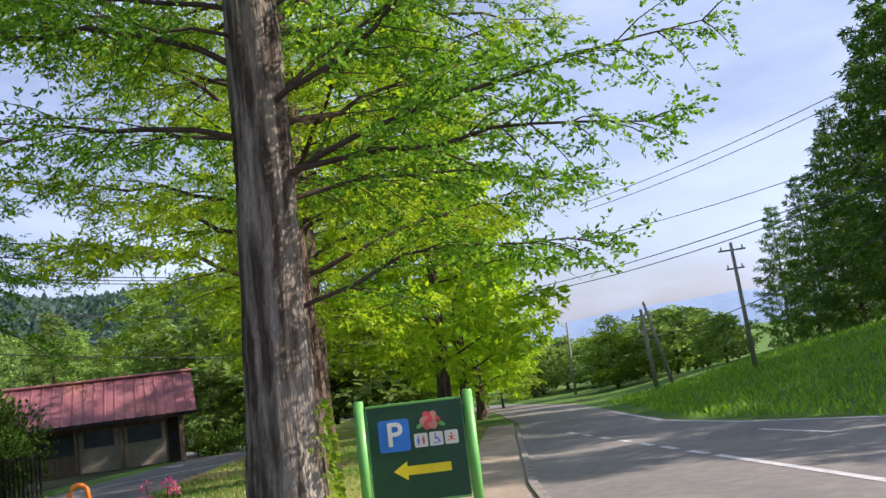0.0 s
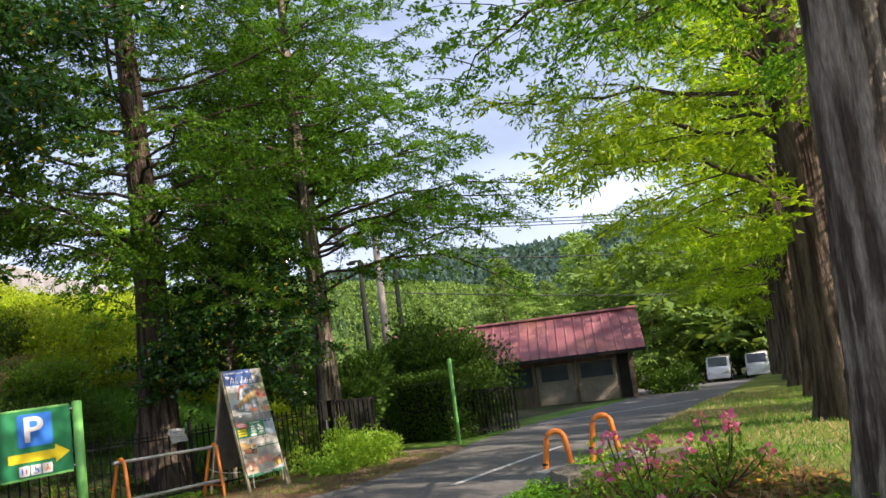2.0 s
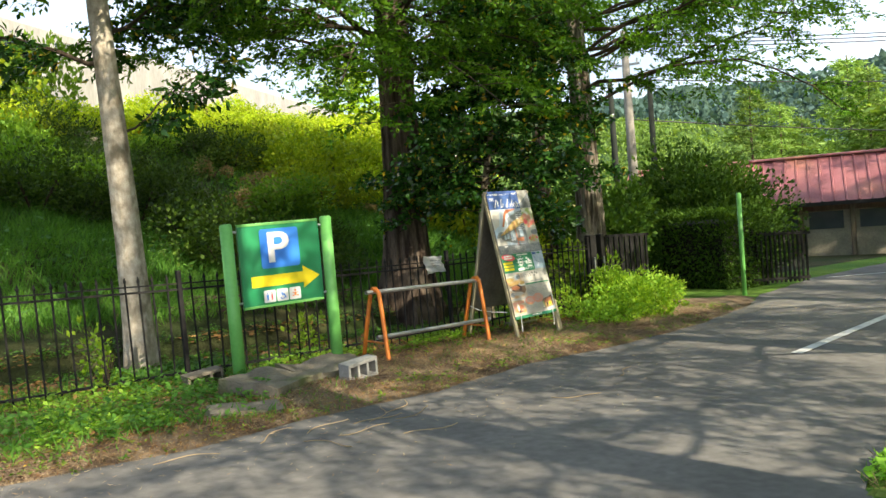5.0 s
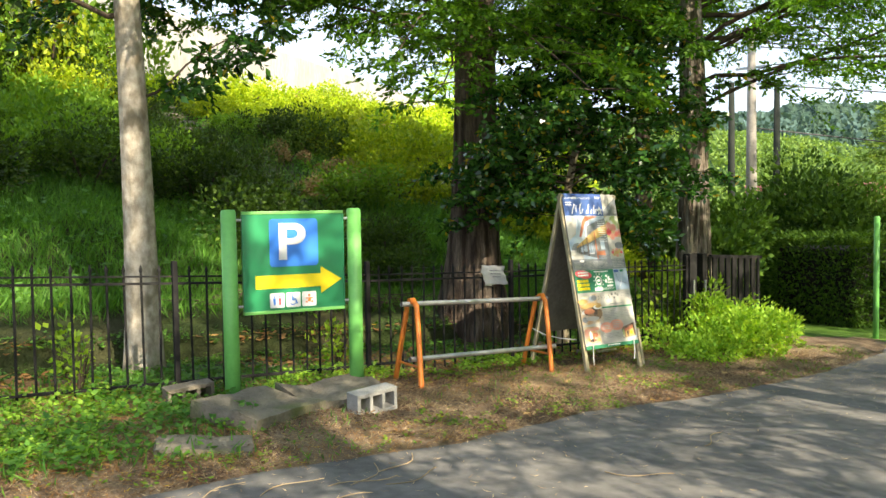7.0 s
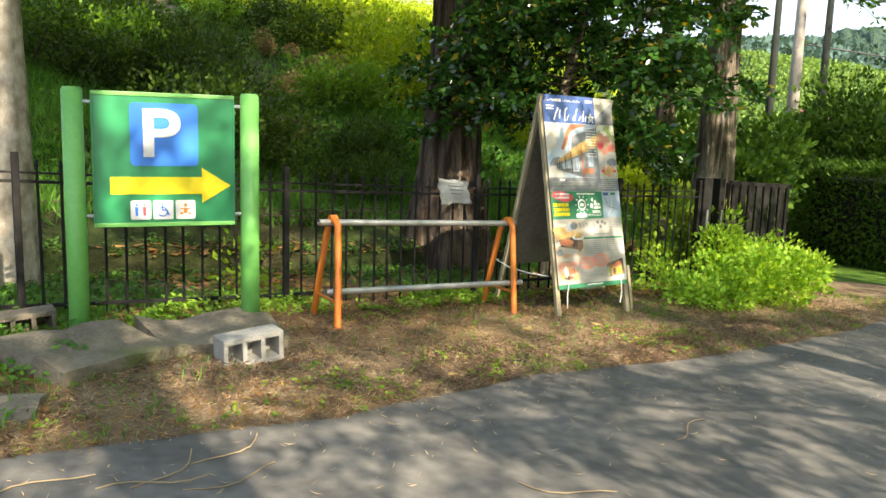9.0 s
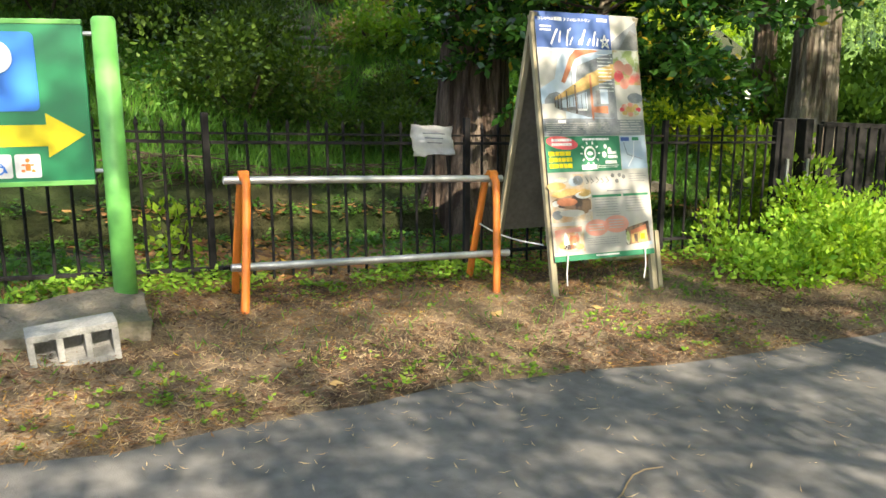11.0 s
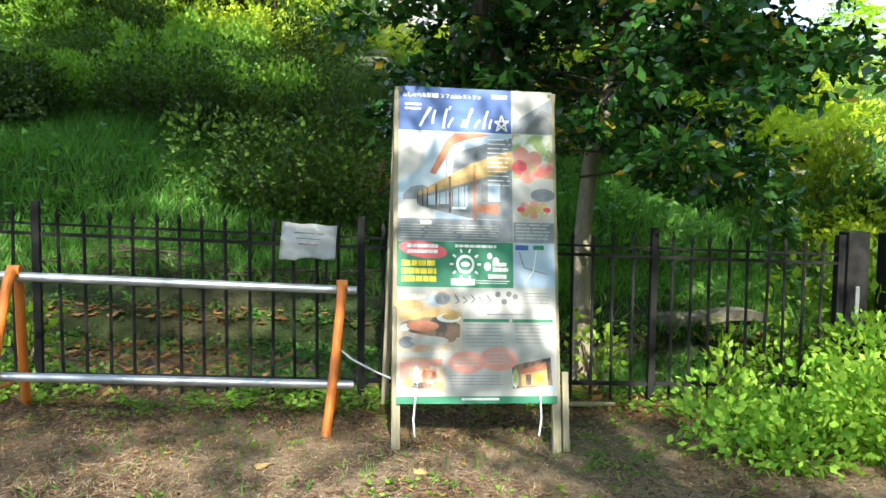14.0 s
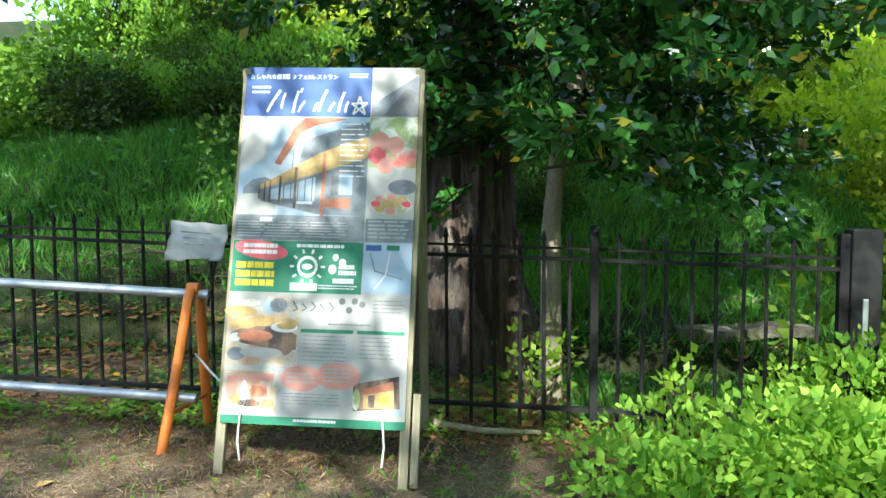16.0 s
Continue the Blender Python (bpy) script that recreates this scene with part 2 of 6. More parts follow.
FOOD_DARK = material("dark_food_print", (0.07, 0.05, 0.045), (0.26, 0.16, 0.10), 12.0, 0.6, third=(0.42, 0.30, 0.20), spots=0.62, contrast=(0.44, 0.56))
LEAFY = material("salad_print", (0.35, 0.42, 0.16), (0.72, 0.70, 0.60), 13.0, 0.6, third=(0.62, 0.14, 0.12), spots=0.5, contrast=(0.44, 0.56))
IRON = material("black_iron", (0.010, 0.010, 0.011), (0.020, 0.019, 0.018), 14, 0.85, fine=0.1, third=(0.09, 0.06, 0.04), spots=0.66)
ORANGE = material("orange_paint", (0.80, 0.235, 0.03), (0.70, 0.19, 0.03), 9, 0.45, third=(0.45, 0.15, 0.06), spots=0.66, fine=0.1)
STEEL = material("galvanized_steel", (0.52, 0.54, 0.56), (0.40, 0.42, 0.45), 12, 0.42, metal=0.7, fine=0.1)
BARE_WOOD = material("weathered_timber", (0.40, 0.36, 0.24), (0.30, 0.26, 0.17), 4, 0.85, 0.5, 12, stretch=(9, 9, 0.7))
PLYWOOD = material("weathered_plywood", (0.24, 0.22, 0.18), (0.16, 0.15, 0.12), 3, 0.85, 0.3, 20)
CONCRETE = material("block_concrete", (0.36, 0.36, 0.34), (0.26, 0.26, 0.25), 9, 0.95, 0.8, 90, third=(0.20, 0.21, 0.17), spots=0.62, bump_dist=0.008)
STONE = material("mossy_stone", (0.24, 0.21, 0.16), (0.16, 0.14, 0.11), 5, 0.95, 0.9, 40, third=(0.13, 0.15, 0.06), spots=0.56, bump_dist=0.02)
ROPE = material("white_rope", (0.72, 0.72, 0.70), (0.6, 0.6, 0.58), 30, 0.8)
ROOF_RED = material("red_sheet_roof", (0.43, 0.16, 0.185), (0.53, 0.22, 0.23), 1.3, 0.45, third=(0.64, 0.29, 0.23), spots=0.50, fine=0.1)
HUT_WALL = material("hut_boards", (0.20, 0.155, 0.11), (0.13, 0.10, 0.075), 3, 0.9, 0.4, 14, stretch=(4, 4, 0.6))
HUT_PLASTER = material("hut_plaster", (0.30, 0.27, 0.21), (0.23, 0.205, 0.16), 2, 0.9, 0.2, 30)
# near-black; stands for unlit insides in the doorways and the hedge
DARK = material("near_black", (0.02, 0.02, 0.02), (0.035, 0.03, 0.03), 2, 0.8)
GLASS = material("dark_glass", (0.03, 0.04, 0.05), (0.05, 0.06, 0.07), 2, 0.08, fine=0)
CAR_WHITE = material("white_car_paint", (0.75, 0.76, 0.78), (0.7, 0.71, 0.73), 1, 0.25, coat=0.6, fine=0)
RUBBER = material("tyre_rubber", (0.025, 0.025, 0.025), (0.04, 0.04, 0.04), 20, 0.9)
POLE = material("utility_pole_concrete", (0.33, 0.305, 0.27), (0.25, 0.23, 0.205), 2, 0.85, 0.2, 20)
CABLE = material("cable_black", (0.03, 0.03, 0.035), (0.05, 0.05, 0.05), 3, 0.6)
WALL_WHITE = material("pale_long_wall", (0.66, 0.65, 0.63), (0.54, 0.52, 0.50), 1.6, 0.8, 0.3, 12, stretch=(1, 1, 0.4), third=(0.33, 0.31, 0.28), spots=0.6)
WALL_GREY = material("pale_grey_panel", (0.42, 0.41, 0.395), (0.31, 0.30, 0.285), 1.2, 0.8, 0.3, 12, stretch=(1, 1, 0.3))
FOREST = material("far_forest", (0.06, 0.13, 0.03), (0.12, 0.20, 0.04), 0.10, 0.95, 1.0, 0.5, third=(0.03, 0.07, 0.025), spots=0.5, bump_dist=2.5, contrast=(0.3, 0.7))
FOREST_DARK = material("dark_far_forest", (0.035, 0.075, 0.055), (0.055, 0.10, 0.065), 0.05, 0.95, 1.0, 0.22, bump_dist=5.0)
# distance haze is mixed into this flat blue
MOUNTAIN = material("hazed_mountain", (0.21, 0.30, 0.43), (0.22, 0.31, 0.44), 0.004, 1.0, 0.0, fine=0)


# ---- shape helpers ----
def link_mesh(name, bm, mat, parent=None, label="", smooth=False):
    me = bpy.data.meshes.new(name)
    bm.to_mesh(me)
    bm.free()
    me.materials.append(mat)
    if smooth:
        me.shade_smooth()
    ob = new(name, me)
    if parent:
        ob.parent = parent
    if label:
        ob["label"] = label
    return ob


def part(name, bm, mat, parent, label="", smooth=False):
    return link_mesh(name, bm, mat, parent, label, smooth)


def raw(name, verts, faces, mat, parent=None, smooth=False):
    """A mesh from arrays of corners and quads."""
    me = bpy.data.meshes.new(name)
    verts, faces = np.asarray(verts, np.float32).reshape(-1, 3), np.asarray(faces, np.int32)
    k = faces.shape[1]
    me.vertices.add(len(verts))
    me.vertices.foreach_set("co", verts.ravel())
    me.loops.add(faces.size)
    me.loops.foreach_set("vertex_index", faces.ravel())
    me.polygons.add(len(faces))
    me.polygons.foreach_set("loop_start", np.arange(0, faces.size, k, dtype=np.int32))
    me.update(calc_edges=True)
    me.materials.append(mat)
    if smooth:
        me.shade_smooth()
    ob = new(name, me)
    if parent:
        ob.parent = parent
    return ob


def thing(name, m, label, category, group=""):
    e = new(name)
    e.empty_display_size = 0.1
    e.matrix_world = m
    return tagged(e, label, category, group)


def box(bm, size, centre=(0, 0, 0), m=None, bevel=0.0):
    made = bmesh.ops.create_cube(bm, size=1.0, matrix=(m or Matrix()) @ Matrix.Translation(centre) @ Matrix.Diagonal((*size, 1)))["verts"]
    if bevel:
        edges = list({e for v in made for e in v.link_edges})
        bmesh.ops.bevel(bm, geom=edges, offset=bevel, segments=2, affect="EDGES", profile=0.6)
    return bm


def boxed(size, centre=(0, 0, 0), bevel=0.0, m=None):
    return box(bmesh.new(), size, centre, m, bevel)


def cyl(bm, a, b, r0, r1=None, sides=16, caps=True):
    a, b = Vector(a), Vector(b)
    m = Matrix.Translation((a + b) / 2) @ (b - a).to_track_quat("Z", "Y").to_matrix().to_4x4()
    bmesh.ops.create_cone(bm, cap_ends=caps, segments=sides, radius1=r0, radius2=r0 if r1 is None else r1, depth=(b - a).length, matrix=m)
    return bm


def sweep(points, radii, sides=8, close=True):
    """Corners and quads of a tube along points."""
    p = np.asarray(points, float)
    n = len(p)
    radii = np.broadcast_to(np.asarray(radii, float), (n,))
    d = np.gradient(p, axis=0)
    d /= np.linalg.norm(d, axis=1)[:, None] + 1e-9
    ref = np.where(np.abs(d[:, 2:3]) > 0.9, [[1.0, 0, 0]], [[0, 0, 1.0]])
    u = np.cross(d, ref)
    u /= np.linalg.norm(u, axis=1)[:, None] + 1e-9
    w = np.cross(d, u)
    a = np.linspace(0, 2 * np.pi, sides, endpoint=False)
    v = p[:, None] + radii[:, None, None] * (np.cos(a)[None, :, None] * u[:, None] + np.sin(a)[None, :, None] * w[:, None])
    i, j = np.meshgrid(np.arange(n - 1), np.arange(sides), indexing="ij")
    k = (j + 1) % sides
    f = np.stack([i * sides + j, i * sides + k, (i + 1) * sides + k, (i + 1) * sides + j], -1).reshape(-1, 4)
    return v.reshape(-1, 3), f


def tubes(name, runs, mat, parent=None, smooth=True):
    """Several tubes joined into one mesh; runs: (points, radii, sides)."""
    vs, fs, at = [], [], 0
    for pts, rad, sides in runs:
        v, f = sweep(pts, rad, sides)
        vs.append(v)
        fs.append(f + at)
        at += len(v)
    return raw(name, np.concatenate(vs), np.concatenate(fs), mat, parent, smooth)


def leaf_quads(c, d, size, ratio, rng, flat=0.0):
    """A rhomb leaf at every point c along direction d; flat turns its face upwards."""
    n = len(c)
    d = d / (np.linalg.norm(d, axis=1)[:, None] + 1e-9)
    r = rng.normal(size=(n, 3))
    side = np.cross(d, r)
    if flat:
        up = np.tile([[0, 0, 1.0]], (n, 1)) + rng.normal(size=(n, 3)) * (1 - flat)
        side = np.cross(d, up)
    side /= np.linalg.norm(side, axis=1)[:, None] + 1e-9
    s = np.broadcast_to(np.asarray(size, float), (n,))[:, None]
    w = side * s * ratio
    sag = np.cross(d, side) * s * 0.10
    v = np.stack([c, c + d * s * 0.45 + w + sag, c + d * s, c + d * s * 0.45 - w + sag], 1)
    f = np.arange(4 * n).reshape(n, 4)
    return v.reshape(-1, 3), f


def smooth01(x):
    x = np.clip(x, 0, 1)
    return x * x * (3 - 2 * x)


def inside(poly, x, y):
    """Signed distance to a polygon, positive inside."""
    x, y = np.asarray(x, float), np.asarray(y, float)
    best, ins = np.full(x.shape, 1e9), np.zeros(x.shape, bool)
    for (ax, ay), (bx, by) in zip(poly, poly[1:] + poly[:1]):
        ex, ey = bx - ax, by - ay
        t = np.clip(((x - ax) * ex + (y - ay) * ey) / (ex * ex + ey * ey), 0, 1)
        best = np.minimum(best, np.hypot(x - ax - t * ex, y - ay - t * ey))
        cross = ((ay > y) != (by > y)) & (x < ex * (y - ay) / (ey if ey else 1e-9) + ax)
        ins ^= cross
    return np.where(ins, best, -best)


def wave(x, y, s, seed=0.0):
    """Smooth wandering in -1..1."""
    x, y = np.asarray(x, float) / s + seed, np.asarray(y, float) / s - seed * 0.7
    return (np.sin(x * 1.7 + np.sin(y * 1.3)) + np.sin(y * 2.1 + 1.3 * np.sin(x * 0.9)) + np.sin((x + y) * 1.1 + 2.0 * np.sin((x - y) * 0.6))) / 3


# ---- ground ----
def plane(x, y):
    return 0.006 * np.asarray(x, float) - 0.055 * np.clip(np.asarray(y, float), -60, 700)


ISLAND = [(-5.45, 7.3), (-5.6, 8.3), (-5.95, 10.3), (-6.45, 15.8), (-6.9, 21.7), (-7.9, 31), (-8.6, 38), (-9.2, 60), (0.2, 60),
          (0.9, 30), (0.1, 20), (-0.25, 12), (-0.3, 9.0), (-0.6, 6.4), (-1.5, 5.7), (-3.0, 6.0), (-4.7, 6.6)]
SIDE_ROAD = [(0.9, -30), (0.9, 8.6), (-0.3, 8.6), (-0.4, 6.2), (-1.5, 5.5), (-3.0, 5.8), (-4.7, 6.4), (-5.4, 7.2), (-5.55, 8.3), (-5.9, 10.3), (-6.4, 15.8), (-6.85, 21.7),
             (-7.85, 31), (-8.5, 38), (-4.0, 47), (-12, 52), (-19, 44), (-16, 37.5), (-12.4, 36.0), (-11.9, 30), (-11.6, 23.4), (-10.75, 18.4), (-9.95, 15.8), (-9.5, 13.4), (-9.38, 11.5), (-9.45, 9.5),
             (-9.23, 8.0), (-9.3, 6.5), (-9.22, 5.5), (-9.4, 4.4), (-9.6, 3.0), (-10.4, -2), (-14, -9), (-14, -30)]
MAIN_ROAD = [(0.9, -30), (0.9, 8.6), (0.95, 12), (1.42, 20), (2.1, 32), (2.0, 48), (-1.5, 66), (-14, 95), (-8, 97), (4, 68), (6.6, 48), (6.0, 32), (5.75, 23.5), (6.6, 19.5), (8.4, 16.2), (13, 11.0), (24, 4), (40, -6), (40, -30)]
VERGE = [(-12.4, -9), (-12.4, 16.2), (-11.2, 17.6), (-10.5, 17.7), (-9.89, 15.8), (-9.44, 13.4), (-9.32, 11.5), (-9.39, 9.5), (-9.17, 8.0), (-9.24, 6.5), (-9.16, 5.5), (-9.34, 4.4), (-9.55, 3), (-10.35, -2), (-12, -6)]


def ground_at(x, y, solid=True):
    x, y = np.asarray(x, float), np.asarray(y, float)
    z = plane(x, y)
    up = -13.6 - x
    rise = 0.37 * np.clip(up, 0, None) + 0.25 * np.exp(-((up - 0.4) / 0.8) ** 2)
    rise = np.where(rise > 5.7, 5.7 + (rise - 5.7) * 0.08, rise)
    fall = 1 - smooth01((y - 17.5 - 0.62 * np.clip(up, 0, 60)) / 9)
    bumps = 0.35 * wave(x, y, 2.6, 3) + 0.12 * wave(x, y, 0.9, 8)
    z = z + np.where(up > 0, (rise + bumps * np.clip(up / 3, 0, 1)) * fall, 0)
    isl = inside(ISLAND, x, y)
    z = z + 0.52 * smooth01(isl / 1.6) + np.where(isl > 0, 0.05 * wave(x, y, 0.8, 1) * smooth01(isl / 0.8), 0)
    right = -inside(MAIN_ROAD, x, y)
    bank = np.where((x > 5) & (y > -2) & (right > 0), (2.3 - 1.6 * smooth01((y - 40) / 35)) * smooth01((right - 0.5) / 16) + 0.1 * wave(x, y, 2, 5), 0)
    z = z + bank
    lit = inside(VERGE, x, y)
    z = z + np.where(lit > 0, (0.05 + 0.025 * wave(x, y, 0.7, 2)) * smooth01(lit / 0.5), 0)
    if solid:
        road = np.maximum(inside(SIDE_ROAD, x, y), inside(MAIN_ROAD, x, y))
        z = z - 0.07 * smooth01((road + 0.02) / 0.12)
    return z


def gz(x, y):
    return float(ground_at(np.array([x]), np.array([y]), False)[0])


def on_ground(x, y, rz=0.0, dz=0.0):
    return pose(x, y, gz(x, y) + dz, 0, 0, rz)


def axis(lo, hi, a, b, fine, grow=1.14):
    """Grid lines, fine between a and b and widening outwards."""
    mid, left, right = list(np.arange(a, b, fine)), [a], [b]
    s = fine
    while left[-1] > lo:
        s *= grow
        left.append(left[-1] - s)
    s = fine
    while right[-1] < hi:
        s *= grow
        right.append(right[-1] + s)
    return np.array(left[:0:-1] + mid + right)


xs, ys = axis(-1500, 1500, -13.5, 1.5, 0.16), axis(-300, 3000, 3.0, 17.0, 0.16)
GX, GY = np.meshgrid(xs, ys, indexing="ij")
gi, gj = np.meshgrid(np.arange(len(xs) - 1), np.arange(len(ys) - 1), indexing="ij")
quads = np.stack([gi * len(ys) + gj, (gi + 1) * len(ys) + gj, (gi + 1) * len(ys) + gj + 1, gi * len(ys) + gj + 1], -1).reshape(-1, 4)
ground = raw("ground", np.stack([GX, GY, ground_at(GX, GY)], -1), quads, GRASS_SOIL, smooth=True)
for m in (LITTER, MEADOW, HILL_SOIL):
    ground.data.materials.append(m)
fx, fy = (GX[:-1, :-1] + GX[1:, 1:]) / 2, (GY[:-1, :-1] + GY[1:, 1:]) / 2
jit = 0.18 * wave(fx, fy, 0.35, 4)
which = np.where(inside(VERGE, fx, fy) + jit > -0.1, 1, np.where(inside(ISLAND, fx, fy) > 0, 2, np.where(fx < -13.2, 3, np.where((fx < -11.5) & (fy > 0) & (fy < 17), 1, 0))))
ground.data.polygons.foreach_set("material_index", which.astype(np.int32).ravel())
tagged(ground, "sloping grassy ground with dry litter and a rising hillside", "ground", kind="structure")


def flat_area(name, poly, mat, lift, label, category, ragged=0.0, step=0.5, thick=0.05, kind="structure"):
    pts = []
    rng = np.random.default_rng(len(poly))
    for (ax, ay), (bx, by) in zip(poly, poly[1:] + poly[:1]):
        k = max(1, int(math.hypot(bx - ax, by - ay) / step)) if ragged else 1
        for i in range(k):
            t = i / k
            pts.append((ax + (bx - ax) * t + ragged * rng.normal(), ay + (by - ay) * t + ragged * rng.normal()))
    bm = bmesh.new()
    vs = [bm.verts.new((x, y, float(plane(x, y)) + lift)) for x, y in pts]
    f = bm.faces.new(vs)
    if f.calc_area() and f.normal.z < 0:
        f.normal_flip()
    f.normal_update()
    if f.normal.z < 0:
        f.normal_flip()
    bmesh.ops.triangulate(bm, faces=[f])
    rim = [e for e in bm.edges if len(e.link_faces) == 1]
    low = bmesh.ops.extrude_edge_only(bm, edges=rim)["geom"]
    for v in low:
        if isinstance(v, bmesh.types.BMVert):
            v.co.z -= thick
    return tagged(link_mesh(name, bm, mat), label, category, kind=kind)


flat_area("side_road", SIDE_ROAD, ASPHALT, 0.0, "worn grey asphalt side road dappled with tree shade", "road", 0.03, 0.4)
flat_area("main_road", MAIN_ROAD, ROAD, 0.004, "wide sunlit asphalt road running downhill", "road")
flat_area("pavement", [(-0.3, 8.65), (0.86, 8.65), (0.86, 12), (1.30, 20), (1.9, 32), (0.95, 32), (0.2, 20), (-0.2, 12), (-0.25, 9)], PAVING, 0.018, "dusty concrete pavement strip beside the road", "pavement", thick=0.12)
for k, (a, b) in enumerate(((i * 0.62, i * 0.62 + 0.6) for i in range(32))):
    p0, p1 = Vector((0.9 + max(0, (a - 3.4)) * 0.055, 8.7 + a)), Vector((0.9 + max(0, (b - 3.4)) * 0.055, 8.7 + b))
    mid = (p0 + p1) / 2
    kerb = link_mesh("kerb_stone", boxed((0.14, 0.6, 0.2), (0, 0, -0.045), 0.015), KERB)
    kerb.matrix_world = pose(mid.x, mid.y, float(plane(mid.x, mid.y)), -3.15, 0, -math.degrees(math.atan2(p1.x - p0.x, p1.y - p0.y)))
    tagged(kerb, "weathered concrete kerb stone along the road edge", "kerb", "kerb stones", "structure")


def stripe(x0, y0, x1, y1, w, label="worn white painted line on the asphalt"):
    d = Vector((x1 - x0, y1 - y0))
    s = Vector((-d.y, d.x)).normalized() * w / 2
    bm = bmesh.new()
    n = max(2, int(d.length / 0.5))
    rows = []
    for i in range(n + 1):
        t = i / n
        x, y = x0 + d.x * t, y0 + d.y * t
        rows.append([bm.verts.new((x + k * s.x, y + k * s.y, float(plane(x + k * s.x, y + k * s.y)) + 0.009)) for k in (-1, 1)])
    for a, b in zip(rows, rows[1:]):
        bm.faces.new((a[0], b[0], b[1], a[1]))
    return tagged(link_mesh("road_line", bm, PAINT), label, "road marking", "painted road lines", "structure")


stripe(-7.36, 11.4, -7.66, 16.2, 0.12)
stripe(-11.2, 23.0, -8.2, 30.0, 0.13)
stripe(4.6, 6.5, 3.9, 13.1, 0.15)
for y in (13.5, 14.8, 16.1, 17.5, 19.0, 20.6, 22.3):
    stripe(3.9 - (y - 13.1) * 0.104, y, 3.9 - (y + 0.75 - 13.1) * 0.104, y + 0.75, 0.15)
stripe(5.91, 16.75, 6.37, 14.39, 0.13)
stripe(7.4, 11.2, 8.4, 8.6, 0.13)
for a, b in (((5.55, 23.4), (6.4, 19.4)), ((6.4, 19.4), (8.2, 16.05)), ((8.2, 16.05), (12.8, 10.9)), ((12.8, 10.9), (23, 4.3)), ((5.8, 32), (5.55, 23.4))):
    stripe(*a, *b, 0.14)


# ---- trees ----
def bark_trunk(h, r0, r1, flare, seed, lean=(0, 0), sides=72, rough=1.0, fine_h=6.0):
    """A fluted, furrowed trunk: corners and quads."""
    rng = np.random.default_rng(seed)
    z = np.concatenate([np.arange(-0.55, fine_h, 0.08), np.arange(fine_h, h, 0.6), [h]])
    a = np.linspace(0, 2 * np.pi, sides, endpoint=False)
    Z, A = np.meshgrid(z, a, indexing="ij")
    r = r1 + (r0 - r1) * (1 - np.clip(Z / h, 0, 1)) ** 1.15
    ph = rng.uniform(0, 6, 6)
    root = np.exp(-np.clip(Z, 0, None) / 0.55)
    r = r * (1 + flare * root * (0.75 + 0.5 * np.sin(5 * A + ph[0]) * np.sin(2 * A + ph[1])))
    r = r * (1 + rough * (0.045 * np.sin(7 * A + ph[2] + 0.5 * np.sin(Z * 0.9 + ph[3])) + 0.022 * np.sin(13 * A + ph[4] + 0.7 * np.sin(Z * 1.7)) + 0.012 * rng.normal(size=r.shape)))
    ridge = np.abs(np.sin(11 * A + 1.3 * np.sin(Z * 1.3 + ph[1]) + 0.8 * np.sin(Z * 3.1 + 2 * A))) ** 0.6
    r = r * (1 + rough * 0.055 * (ridge - 0.7))
    plates = rng.normal(size=(len(z) // 6 + 2, sides // 3 + 1))
    plates = np.repeat(np.repeat(plates, 6, 0), 3, 1)[:len(z), :sides]
    r = r * (1 + rough * 0.016 * plates)
    rest = np.clip(Z - 1.6, 0, None)
    cx = lean[0] * rest + 0.05 * np.sin(Z * 0.5 + ph[5])
    cy = lean[1] * rest + 0.05 * np.cos(Z * 0.43 + ph[0])
    v = np.stack([cx + r * np.cos(A), cy + r * np.sin(A), Z], -1).reshape(-1, 3)
    i, j = np.meshgrid(np.arange(len(z) - 1), np.arange(sides), indexing="ij")
    k = (j + 1) % sides
    f = np.stack([i * sides + j, i * sides + k, (i + 1) * sides + k, (i + 1) * sides + j], -1).reshape(-1, 4)
    return v, f


